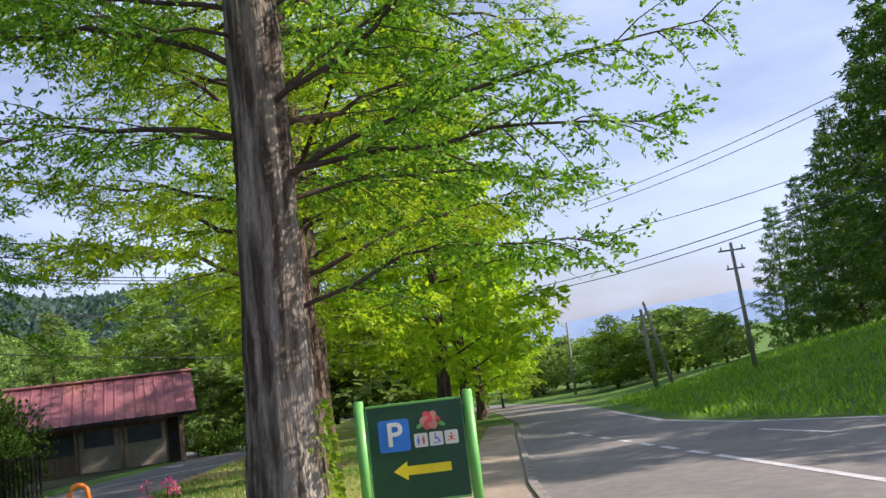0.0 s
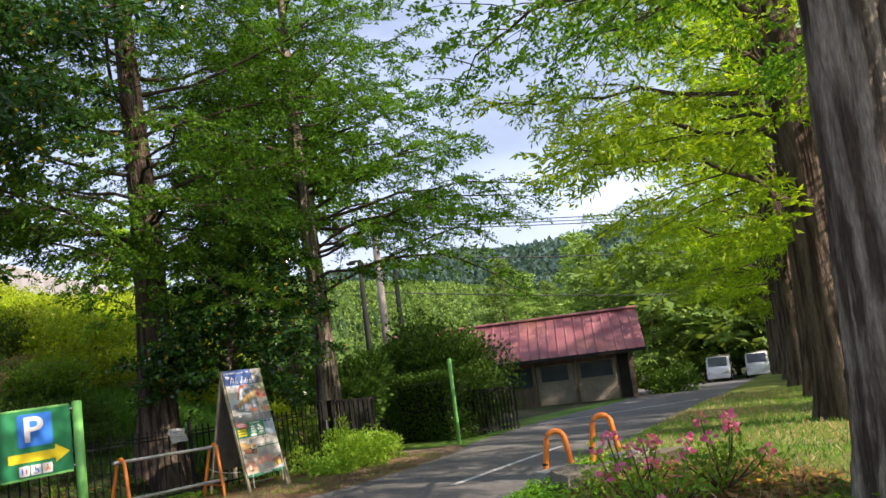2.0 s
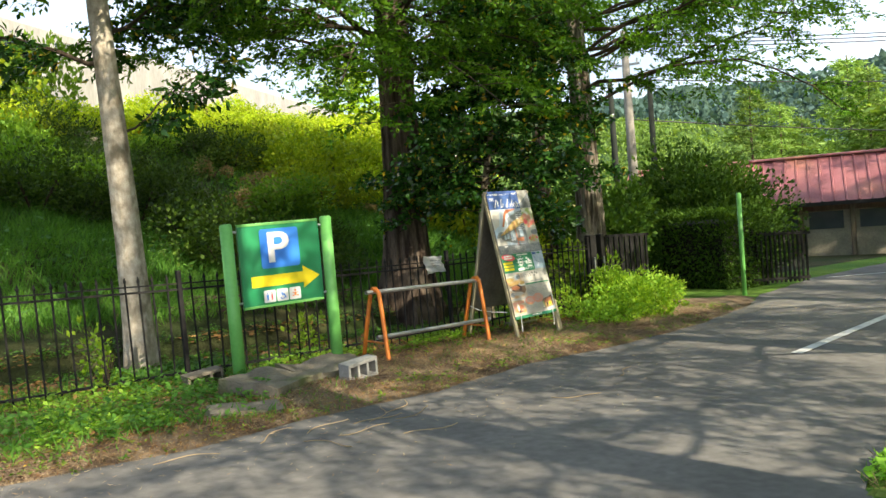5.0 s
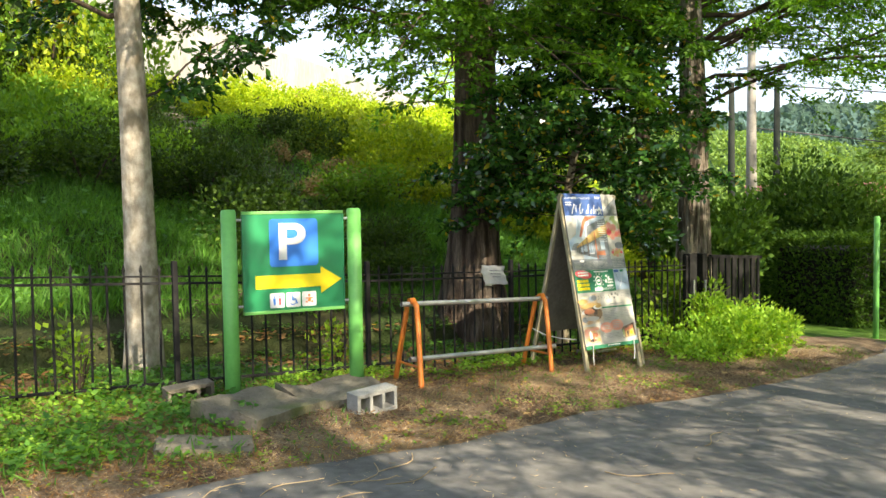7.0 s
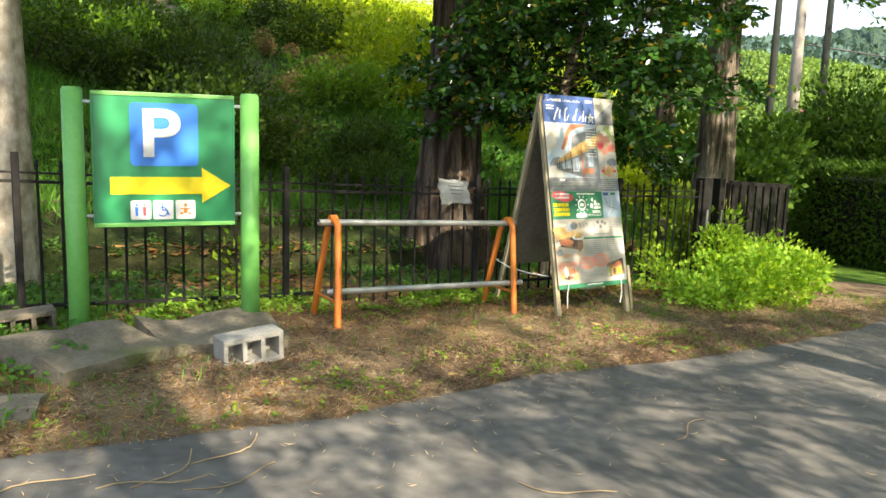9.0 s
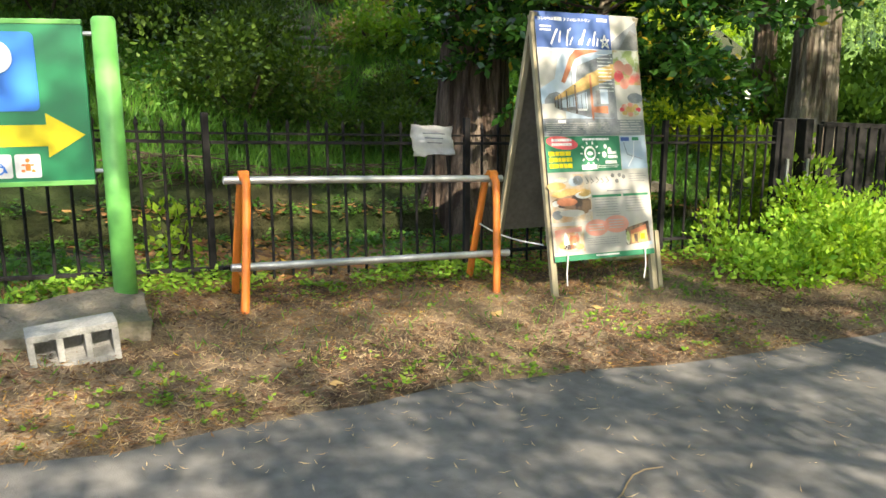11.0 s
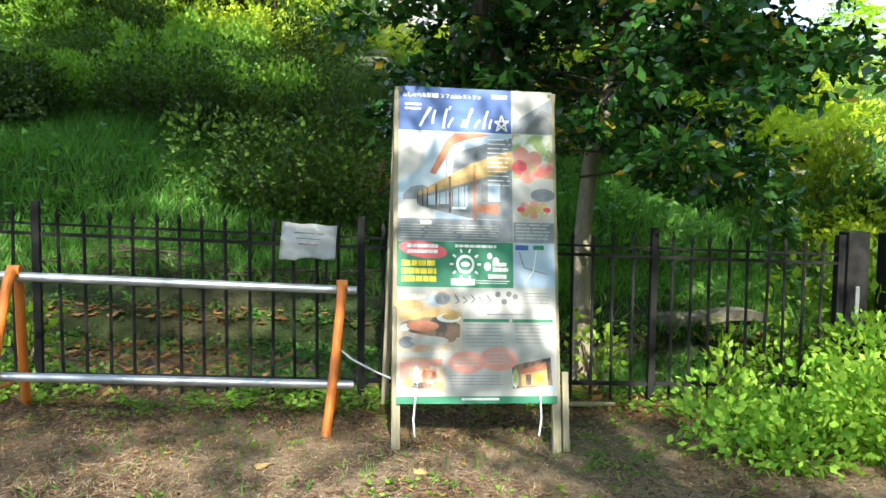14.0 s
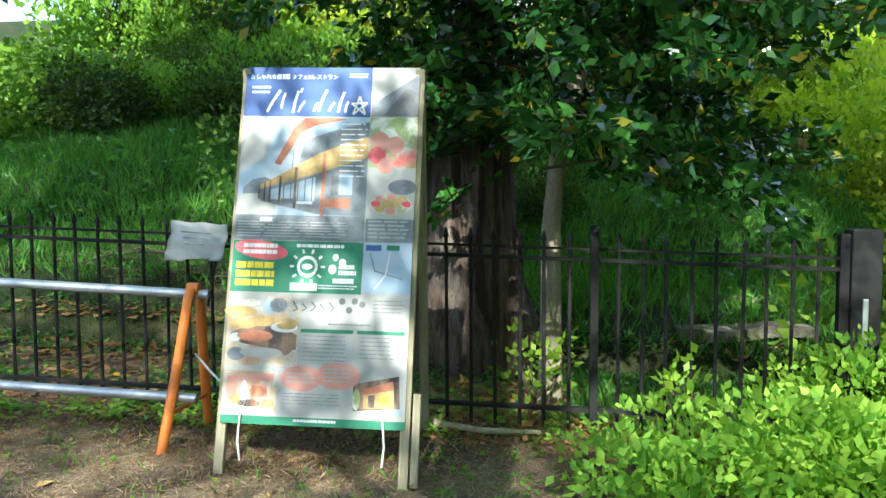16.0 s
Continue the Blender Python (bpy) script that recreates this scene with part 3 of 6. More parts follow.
def grown_tree(name, m, label, category, h, r0, base, spread, seed, branches, leaf, mat, bark=None, limbs=(), density=1.0, droop=0.15, rise=0.38,
               flare=0.5, lean=(0, 0), group="", subs=7, sprays=9, blades=3, ratio=0.13, power=1.1, trunk_rough=1.0, flat=0.0, sides=72, twigs=True, hang=0.55, top=0.4, split=False, girth=0.62):
    """A tree with a straight trunk, limbs in whorls, side twigs and leaf sprays along them."""
    rng = np.random.default_rng(seed)
    root = thing(name, m, label, category, group)
    v, f = bark_trunk(h, r0, 0.03, flare, seed, lean, sides, trunk_rough, 6.0 if sides > 20 else 0.6)
    raw("trunk", v, f, bark or BARK, root, True)
    plan = list(limbs)
    az = rng.uniform(0, 6.28)
    for i in range(branches):
        u = (i + rng.uniform(0, 1)) / branches
        z = base + (h * 0.98 - base) * u ** 1.05
        az += 2.4 + rng.normal() * 0.35
        prof = (1 - u ** power) * min(1.0, 0.62 + 2.2 * u)
        plan.append((z, az, spread * prof * rng.uniform(0.72, 1.12) + top, rise + rng.normal() * 0.10 - 0.05 * (1 - u)))
    runs, C, D, S = [], [], [], []
    for z, a, L, up, *sag in plan:
        out = np.array([math.cos(a), math.sin(a), 0])
        side = np.array([-math.sin(a), math.cos(a), 0])
        s = np.linspace(0, 1, 9)
        bend = rng.normal() * 0.12
        start = np.array([lean[0] * max(z - 1.6, 0), lean[1] * max(z - 1.6, 0), z])
        kink = np.cumsum(rng.normal(size=(9, 3)), 0) * 0.018 * L
        kink[0] = 0
        pts = start + out * (L * s)[:, None] + side * (L * bend * s * s)[:, None] + np.array([0, 0, 1]) * (L * (up * s - (sag[0] if sag else droop) * s * s))[:, None] + kink
        rb = girth * max(0.012, min(0.085, 0.018 * L + 0.006)) * (1 if r0 > 0.12 else 0.6)
        runs.append([(pts, rb * (1 - 0.82 * s), 6)])
        ns = max(3, int(subs * min(1.0, 0.5 + L / 6)))
        for q in np.linspace(0.22, 1.0, ns):
            for sg in (-1, 1):
                p0 = np.array([np.interp(q, s, pts[:, k]) for k in range(3)])
                ln = L * (0.42 * (1.12 - q) + 0.06) * rng.uniform(0.7, 1.25) + 0.12
                d = out * rng.uniform(0.35, 0.9) + side * sg * rng.uniform(0.6, 1.0) + np.array([0, 0, rng.normal() * 0.18 + 0.05])
                d /= np.linalg.norm(d)
                t = np.linspace(0, 1, 4)
                tp = p0 + d * (ln * t)[:, None] - np.array([0, 0, 1]) * (ln * 0.28 * t * t)[:, None]
                if twigs:
                    runs[-1].append((tp, rb * 0.28 * (1 - 0.8 * t), 3))
                k = max(2, int(sprays * density * (0.35 + ln * 0.75)))
                tt = rng.uniform(0.08, 1.0, k)
                base_p = p0 + d * (ln * tt)[:, None] - np.array([0, 0, 1]) * (ln * 0.28 * tt * tt)[:, None]
                sd = np.cross(d, [0, 0, 1.0])
                dirs = d * rng.uniform(0.2, 0.9, (k, 1)) + sd * rng.choice([-1, 1], (k, 1)) * rng.uniform(0.3, 1, (k, 1)) + rng.normal(size=(k, 3)) * 0.22
                dirs[:, 2] -= hang * rng.uniform(0.1, 1.0, k)
                C.append(base_p + rng.normal(size=(k, 3)) * 0.04)
                D.append(dirs)
    C, D = np.concatenate(C), np.concatenate(D)
    cs, ds = [], []
    for b in range(blades):
        cs.append(C + (D / (np.linalg.norm(D, axis=1)[:, None] + 1e-9)) * leaf * 0.35 * b + rng.normal(size=C.shape) * leaf * 0.15)
        ds.append(D + rng.normal(size=D.shape) * 0.5)
    cs, ds = np.concatenate(cs), np.concatenate(ds)
    v, f = leaf_quads(cs, ds, leaf * rng.uniform(0.65, 1.3, len(cs)), ratio, rng, flat)
    if split:
        for run in runs:
            tubes("branch", run, TWIG, root)
    else:
        tagged(tubes("branchwork", [r for run in runs for r in run], TWIG, root), kind="stuff")
    raw("crown", v, f, mat, root)
    return root


def shrub_mesh(seed, leaf, count, squash=0.75, lumps=9, size=(1, 1, 1)):
    """Leaves of a lumpy rounded bush."""
    rng = np.random.default_rng(seed)
    lc = rng.normal(size=(lumps, 3)) * np.array([0.24, 0.24, 0.12])
    lc[:, 2] = np.abs(lc[:, 2]) + 0.16
    lr = rng.uniform(0.16, 0.30, lumps)
    which = rng.integers(0, lumps, count)
    d = rng.normal(size=(count, 3))
    d /= np.linalg.norm(d, axis=1)[:, None]
    c = lc[which] + d * (lr[which] * rng.uniform(0.55, 1.05, count))[:, None]
    c[:, 2] = np.abs(c[:, 2]) * squash / 0.75
    out = d + rng.normal(size=d.shape) * 0.6 + np.array([0, 0, 0.4])
    return leaf_quads(c * np.array(size), out, leaf * rng.uniform(0.6, 1.3, count), 0.30, rng)


def shrub(name, m, label, size, seed, leaf, count, mat, category="shrub", group="", squash=0.75, lumps=9):
    root = thing(name, m, label, category, group)
    v, f = shrub_mesh(seed, leaf, count, squash, lumps, size)
    raw("crown", v, f, mat, root)
    rng = np.random.default_rng(seed + 50)
    runs = []
    for i in range(7):
        a = rng.uniform(0, 6.28)
        s = np.linspace(0, 1, 4)
        e = np.array([math.cos(a) * size[0] * 0.3, math.sin(a) * size[1] * 0.3, size[2] * 0.38])
        runs.append((e * s[:, None] + np.array([0, 0, -0.05]), 0.012 * (1.3 - s), 4))
    tagged(tubes("woody_base", runs, TWIG, root), kind="stuff")
    return root


grown_tree("roadside_tree", on_ground(-1.50, 6.93), "tall dawn redwood with furrowed grey-brown trunk on the grassy island", "tree", 19, 0.30, 4.2, 4.1, 11, 66, 0.052, SEQUOIA, bark=PALE_FURROWS, split=True, blades=10, ratio=0.26, girth=0.46,
           limbs=[(3.02, 0.0, 3.5, 0.31, 0.07), (3.1, -0.12, 3.6, 0.20, 0.20), (1.92, 0.06, 2.7, 0.62, 0.42), (3.75, 0.25, 3.2, 0.60, 0.1), (4.1, 3.14, 3.7, 0.34, 0.14), (3.5, 3.1, 3.3, 0.38, 0.30),
                  (2.9, 0.35, 3.4, 0.12, 0.16), (3.6, 0.75, 3.6, 0.55), (3.7, -0.5, 3.4, 0.5), (3.1, 1.6, 3.2, 0.36), (3.6, 2.4, 2.9, 0.34)],
           flare=0.36, subs=10, sprays=11, density=1.2)
# the two large trees behind the railing
grown_tree("fence_tree", on_ground(-13.75, 11.85), "large dawn redwood with flared trunk behind the iron railing", "tree", 16.5, 0.36, 3.8, 5.6, 21, 74, 0.08, SEQUOIA, flare=0.75, density=1.8, split=True, blades=8, ratio=0.22, girth=0.5,
           limbs=[(3.7, 3.99, 3.6, 0.50, 0.40), (3.9, 3.7, 3.0, 0.75, 0.2), (4.2, -1.2, 5.0, 0.28, 0.3), (4.6, -0.3, 4.4, 0.2, 0.3), (4.3, -2.0, 4.4, 0.3, 0.3), (4.0, 0.84, 3.0, 0.5, 0.3), (3.9, -0.66, 3.1, 0.05, 0.42), (4.3, -0.35, 3.2, 0.05, 0.42), (4.2, -1.0, 3.0, 0.1, 0.45), (4.5, 0.3, 3.2, 0.1, 0.4), (3.8, 0.0, 2.6, 0.1, 0.5)])
# pale bark here stands for sunlight on the trunk
grown_tree("fence_tree", on_ground(-12.95, 15.8), "dawn redwood with reddish trunk beside the railing gate", "tree", 14, 0.285, 5.0, 4.7, 31, 66, 0.08, SEQUOIA, bark=PALE_FURROWS, flare=0.55, density=1.75, split=True, blades=8, ratio=0.22, girth=0.5,
           limbs=[(3.6, 0.63, 4.2, 0.37, 0.06), (4.5, 0.55, 3.7, 0.48, 0.1), (4.6, 0.70, 5.6, 0.36, 0.34), (4.0, 0.50, 4.9, 0.24, 0.38), (5.4, 0.63, 5.4, 0.42, 0.26), (5.2, 0.95, 5.2, 0.36, 0.3), (4.6, 0.1, 4.2, 0.34, 0.25), (4.8, 1.5, 4.6, 0.3, 0.3)])
grown_tree("grey_trunk_tree", on_ground(-13.2, 6.96), "slender tree with pale grey trunk behind the railing", "tree", 12, 0.17, 4.5, 3.7, 41, 48, 0.11, GLOSSY, bark=GREY_BARK, flare=0.3, density=2.6, split=True, blades=6,
           trunk_rough=0.35, ratio=0.24, lean=(0.0, -0.006), limbs=[(2.75, 1.2, 1.2, 0.95), (3.9, 2.2, 2.4, 0.5), (3.6, 4.2, 2.6, 0.36)])
grown_tree("back_tree", on_ground(-15.6, 18.0), "reddish trunked dawn redwood further behind the railing", "tree", 11, 0.2, 5.2, 3.4, 33, 40, 0.2, SEQUOIA, flare=0.4, density=1.1, blades=4, ratio=0.18, sides=24)
# the avenue on the island
AVENUE = [(-2.27, 11.9), (-3.0, 17.4), (-3.9, 22.4), (-4.8, 27.6), (-5.7, 32.8), (-6.6, 38)]
first = grown_tree("avenue_tree", on_ground(*AVENUE[0]), "dawn redwood in the avenue with sunlit yellow-green crown", "tree", 19, 0.29, 2.2, 4.8, 51, 54, 0.10, SEQUOIA_SUNLIT, flare=0.5, density=2.0, blades=8, ratio=0.15, group="avenue trees", sides=24, subs=7)
second = grown_tree("avenue_tree", on_ground(*AVENUE[1]), "dawn redwood in the avenue with sunlit yellow-green crown", "tree", 18, 0.28, 2.4, 4.8, 52, 48, 0.15, SEQUOIA_SUNLIT, flare=0.5, density=0.75, blades=5, ratio=0.18, group="avenue trees", sides=16)
for i, (x, y) in enumerate(AVENUE[2:]):
    copy_thing(second if i % 2 else first, on_ground(x, y, 70 * i + 40))
KERB_ROW = [(-0.5, 27), (0.2, 34), (0.9, 41), (1.2, 48), (0.6, 55)]
third = grown_tree("kerbside_tree", on_ground(*KERB_ROW[0]), "bright green roadside tree with a full low crown", "tree", 15, 0.24, 1.7, 4.4, 61, 48, 0.32, SEQUOIA_SUNLIT, flare=0.4, density=0.8, ratio=0.2, group="kerbside trees", sides=12, twigs=False)
for i, (x, y) in enumerate(KERB_ROW[1:]):
    c = copy_thing(third, on_ground(x, y, 80 * i))
    c.scale = (0.9, 0.9, (0.95, 0.85, 0.75, 0.6)[i])
# the dark row on the bank across the road
dark = grown_tree("bank_tree", on_ground(23.2, 36), "tall dark conifer-shaped tree on the grassy bank", "tree", 21, 0.3, 0.9, 4.1, 71, 66, 0.40, SHADED_LEAF, density=0.9, flare=0.2, group="trees on the bank", sides=12, twigs=False, power=1.5, rise=0.5)
for i, (x, y, s) in enumerate([(25.5, 43.5, 1.0), (30, 60, 0.86), (32, 66, 0.86), (33, 74, 0.8), (36, 88, 0.8), (22.0, 30, 1.05), (28, 35, 1.1),  (28.5, 51, 0.9), (21.5, 25, 1.0), (20, 19.5, 0.95), (19.5, 14, 0.9)]):
    c = copy_thing(dark, on_ground(x, y, 65 * i))
    c.scale = (s, s, s)


# ---- far woods, hills ----
far = grown_tree("conifer", on_ground(-19, 52), "pale green conifer behind the hut", "tree", 13, 0.18, 1.2, 3.6, 81, 60, 0.36, PINE, twigs=False, density=0.75, flare=0.2, group="conifers behind the hut", sides=10, rise=0.12, droop=0.2, hang=0.3)
far.scale = (0.9, 0.9, 0.76)
rng = np.random.default_rng(5)
for i, (x, y, s) in enumerate([(-15, 50, 0.95), (-22, 58, 1.25), (-23.5, 51, 0.9), (-27, 55, 1.1), (-12, 58, 0.9), (-36, 58, 0.9), (-20, 62, 1.15), (-8, 62, 0.8),
                               (-3, 66, 0.7), (-16, 70, 1.1), (-28, 66, 1.0), (-9.5, 54, 0.62), (-13, 53, 0.55)]):
    c = copy_thing(far, on_ground(x, y, 50 * i))
    c.scale = (s * 0.9, s * 0.9, s * 0.72)
broad = grown_tree("field_tree", on_ground(12, 62), "rounded broadleaf tree beyond the road", "tree", 8, 0.16, 0.4, 3.8, 91, 40, 0.5, FIELD, twigs=False, density=0.26, flare=0.2, group="trees beyond the road", sides=10, power=2.6, rise=0.6, ratio=0.25)
broad.scale = (0.7, 0.7, 0.5)
for i, (x, y, s) in enumerate([(16, 60, 1.1), (19, 66, 1.2), (17, 73, 1.2), (20, 78, 1.5), (24, 86, 1.5), (21, 94, 1.3), (17, 52, 0.7), (29, 98, 1.6), (-13.8, 54.0, 2.2), (-8.3, 54.8, 1.9), (-10.8, 58, 2.2), (-5.5, 59, 2.0), (12.5, 74, 1.1), (10.5, 80, 1.2), (8.0, 86, 1.2), (6.9, 77, 1.0)]):
    c = copy_thing(broad, on_ground(x, y, 77 * i))
    c.scale = (s * 0.8, s * 0.8, s * 0.52)
lime = grown_tree("young_tree", on_ground(2.9, 58), "small bright green young tree at the roadside", "tree", 5.5, 0.09, 0.5, 2.2, 95, 36, 0.3, LIME, density=0.6, flare=0.2, sides=10, power=1.6)
copy_thing(lime, on_ground(-1, 72))
copy_thing(lime, on_ground(11.6, 61, 50))


def hill(name, mat, centre, top, seed, label, rough=1.0, segments=220, base=-16.0):
    """A long wooded ridge: ends of its foot line, its depth, and crest heights along it."""
    (x0, y0), (x1, y1), depth = centre
    n, k = segments, 26
    u, w = np.linspace(0, 1, n), np.linspace(0, 1, k)
    U, W = np.meshgrid(u, w, indexing="ij")
    L = math.hypot(x1 - x0, y1 - y0)
    nx, ny = -(y1 - y0) / L, (x1 - x0) / L
    prof = np.interp(U, np.linspace(0, 1, len(top)), top) * (1 + 0.06 * np.sin(U * 23 + seed) + 0.03 * np.sin(U * 61 + seed))
    tree = np.random.default_rng(seed).normal(size=U.shape) * rough * np.clip(W * 3, 0, 1)
    Z = base + (prof - base) * np.sin(np.clip(W, 0, 1) * np.pi / 2) + tree
    X, Y = x0 + (x1 - x0) * U + nx * depth * W, y0 + (y1 - y0) * U + ny * depth * W
    i, j = np.meshgrid(np.arange(n - 1), np.arange(k - 1), indexing="ij")
    f = np.stack([i * k + j, (i + 1) * k + j, (i + 1) * k + j + 1, i * k + j + 1], -1).reshape(-1, 4)
    ob = raw(name, np.stack([X, Y, Z], -1), f, mat, None, True)
    return tagged(ob, label, "hill", kind="structure")


DARK_CREST = (50, 51, 52, 53, 54, 54, 53, 54, 55, 55, 57, 59, 64, 67, 30)
hill("wooded_hill", FOREST, ((-165, 45), (-10, 165), 60), (20, 20, 19, 18, 14, 6, -4), 3, "bright green wooded hillside beyond the hut", 1.0, 300, -12)
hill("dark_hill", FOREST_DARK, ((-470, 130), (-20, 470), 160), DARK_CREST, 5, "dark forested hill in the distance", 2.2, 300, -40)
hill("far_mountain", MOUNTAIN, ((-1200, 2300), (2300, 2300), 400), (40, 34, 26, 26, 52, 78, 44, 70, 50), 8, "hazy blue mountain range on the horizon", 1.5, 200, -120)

def canopy(name, n, seed, ends, depth, top, base, size, mat, label, patch=0):
    """Leaf clumps over the near face of a wooded ridge."""
    rg = np.random.default_rng(seed)
    (x0, y0), (x1, y1) = ends
    L = math.hypot(x1 - x0, y1 - y0)
    u, w = rg.uniform(0, 1, n), rg.uniform(0.05, 1.0, n)
    prof = np.interp(u, np.linspace(0, 1, len(top)), top)
    c = np.stack([x0 + (x1 - x0) * u - (y1 - y0) / L * depth * w, y0 + (y1 - y0) * u + (x1 - x0) / L * depth * w, base + (prof - base) * np.sin(w * np.pi / 2) + rg.uniform(-0.5, 1.6, n)], 1)
    if patch:
        c = c[wave(c[:, 0], c[:, 1] + 3 * c[:, 2], 5.0, 2) * patch > -0.08]
        n = len(c)
    d = rg.normal(size=(n, 3)) + np.array([0.5, -0.6, 0.4])
    v, f = leaf_quads(c, d, size * rg.uniform(0.5, 1.4, n), 0.45, rg)
    return tagged(raw(name, v, f, mat), label, "forest", kind="stuff")


canopy("hill_woods", 70000, 17, ((-165, 45), (-10, 165)), 60, (20, 20, 19, 18, 14, 6, -4), -12, 0.55, PINE, "sunlit treetops on the near wooded hillside", 1)
canopy("dark_treetops", 46000, 19, ((-165, 45), (-10, 165)), 60, (20, 20, 19, 18, 14, 6, -4), -12, 0.55, FIELD, "darker treetops on the near wooded hillside", -1)
canopy("dark_woods", 14000, 18, ((-470, 130), (-20, 470)), 160, DARK_CREST, -20, 3.2, HAZY_WOODS, "haze-tinted dark treetops on the distant hill")
# ---- hillside planting ----
shapes = []
for k in range(4):
    v, f = shrub_mesh(100 + k, 0.055, 3400, 0.8, 12)
    me = raw("seed_shape", v, f, AZALEA)
    shapes.append(me.data)
    bpy.data.objects.remove(me)
close = []
for k in range(3):
    v, f = shrub_mesh(140 + k, 0.045, 4000, 0.8, 16)
    me = raw("seed_shape", v, f, AZALEA)
    close.append(me.data)
    bpy.data.objects.remove(me)
bright = []
for k in range(3):
    v, f = shrub_mesh(110 + k, 0.055, 3200, 0.8, 12)
    me = raw("seed_shape", v, f, SUNLIT_GROWTH)
    bright.append(me.data)
    bpy.data.objects.remove(me)
stem_runs = [(np.array([[0, 0, -0.1], [0.1 * math.cos(a), 0.1 * math.sin(a), 0.1], [0.25 * math.cos(a), 0.25 * math.sin(a), 0.3]]), 0.012, 4) for a in (0.2, 1.4, 2.7, 3.9, 5.2)]
me = tubes("seed_shape", stem_runs, TWIG)
stem_data = me.data
bpy.data.objects.remove(me)
deep = []
for k in range(3):
    v, f = shrub_mesh(150 + k, 0.04, 4600, 0.8, 13)
    me = raw("seed_shape", v, f, DEEP_SHRUB)
    deep.append(me.data)
    bpy.data.objects.remove(me)
brown = []
for k in range(2):
    v, f = shrub_mesh(120 + k, 0.05, 2800, 0.8, 9)
    me = raw("seed_shape", v, f, BROWN_SHRUB)
    brown.append(me.data)
    bpy.data.objects.remove(me)
rng = np.random.default_rng(12)
placed = []
# (x, y, width, height) of the bushes round the lower lawn
LAWN_BUSHES = [(-16.5, 10.1, 2.1, 1.9), (-15.7, 11.6, 1.35, 1.2), (-18.9, 6.2, 2.0, 1.9), (-19.1, 8.0, 2.1, 2.0), (-20.1, 10.3, 1.9, 2.1), (-18.4, 10.5, 1.8, 1.9), (-22.0, 10.3, 1.9, 2.0), (-23.8, 10.2, 2.0, 2.0), (-25.4, 10.2, 1.8, 1.8), (-20.9, 11.3, 1.3, 1.7), (-22.3, 11.2, 1.2, 1.5)]
tries = 0
while len(placed) < 135 and tries < 9000:
    tries += 1
    x, y = rng.uniform(-34, -15.2), rng.uniform(2, 40)
    if y > 16 + 0.55 * (-14 - x):
        continue
    s = rng.uniform(1.1, 2.1)
    gap = 0.833 * (x + 30.5) + 0.553 * (y - 14.8)
    if gap < 0.9:
        continue
    s *= 0.72 if gap < 6 and y > 11.5 else 1.0
    if any(math.hypot(x - a, y - b) < 0.55 * c for a, b, c, d in LAWN_BUSHES):
        continue
    if 10.8 < y < 12.7 and -27 < x < -17.5:
        continue
    if any(math.hypot(x - a, y - b) < (0.34 if x < -21 else 0.44) * (s + c) for a, b, c in placed):
        continue
    if -18.6 < x < -15 and 4 < y < 10.6:
        continue
    if x > -18.8 and 12.4 < y < 16.6:
        continue
    placed.append((x, y, s))
for i, (x, y, s) in enumerate(placed):
    dry = rng.random() < 0.11
    e = thing("dry_bush" if dry else "azalea_bush", on_ground(x, y, rng.uniform(0, 360), -0.08),
              "dry brown bush among the hillside azaleas" if dry else "rounded clipped azalea bush growing on the hillside", "shrub", "hillside bushes")
    # bushes high up or far along the slope get the sunlit tone
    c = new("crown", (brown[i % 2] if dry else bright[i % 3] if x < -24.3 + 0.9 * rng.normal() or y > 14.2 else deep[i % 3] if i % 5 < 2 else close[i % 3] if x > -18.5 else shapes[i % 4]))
    c.parent = e
    c.scale = (s * rng.uniform(1.1, 1.5), s * rng.uniform(1.1, 1.5), s * (rng.uniform(1.05, 1.5) if x > -24 else rng.uniform(0.85, 1.15))) if not dry else (1.0, 1.0, 0.85)
    st = new("woody_base", stem_data)
    st.parent, st.scale, st["kind"] = e, c.scale, "stuff"
for i, (x, y, w, h) in enumerate(LAWN_BUSHES):
    e = thing("azalea_bush", on_ground(x, y, 55 * i, -0.08), "dark rounded azalea bush beside the grassy slope", "shrub", "hillside bushes")
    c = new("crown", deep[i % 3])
    c.parent, c.scale = e, (w * 1.05, w, h)
    st = new("woody_base", stem_data)
    st.parent, st.scale, st["kind"] = e, c.scale, "stuff"
for i in range(7):
    x, y = -24.2 + 1.35 - 0.55 * i * 1.1, 3.2 + 0.92 * 0.9 + 0.833 * i * 1.1 + 0.3
    e = thing("hilltop_shrub", on_ground(x, y, 70 * i, -0.1), "tall rounded green shrub in front of the hilltop wall", "shrub", "hilltop shrubs")
    c = new("crown", (shapes[i % 4], deep[i % 3], bright[i % 3])[i % 3])
    c.parent, c.scale = e, (2.6, 2.4, 3.9)
    st = new("woody_base", stem_data)
    st.parent, st.scale, st["kind"] = e, c.scale, "stuff"
for x, y in ((-19.8, 12.75), (-19.7, 13.5), (-17.2, 11.0)):
    e = thing("dry_bush", on_ground(x, y, 40), "straw-coloured dry bush beside the log steps", "shrub", "hillside bushes")
    c = new("crown", brown[0])
    c.parent = e
    c.scale = (1.25, 1.1, 0.95)
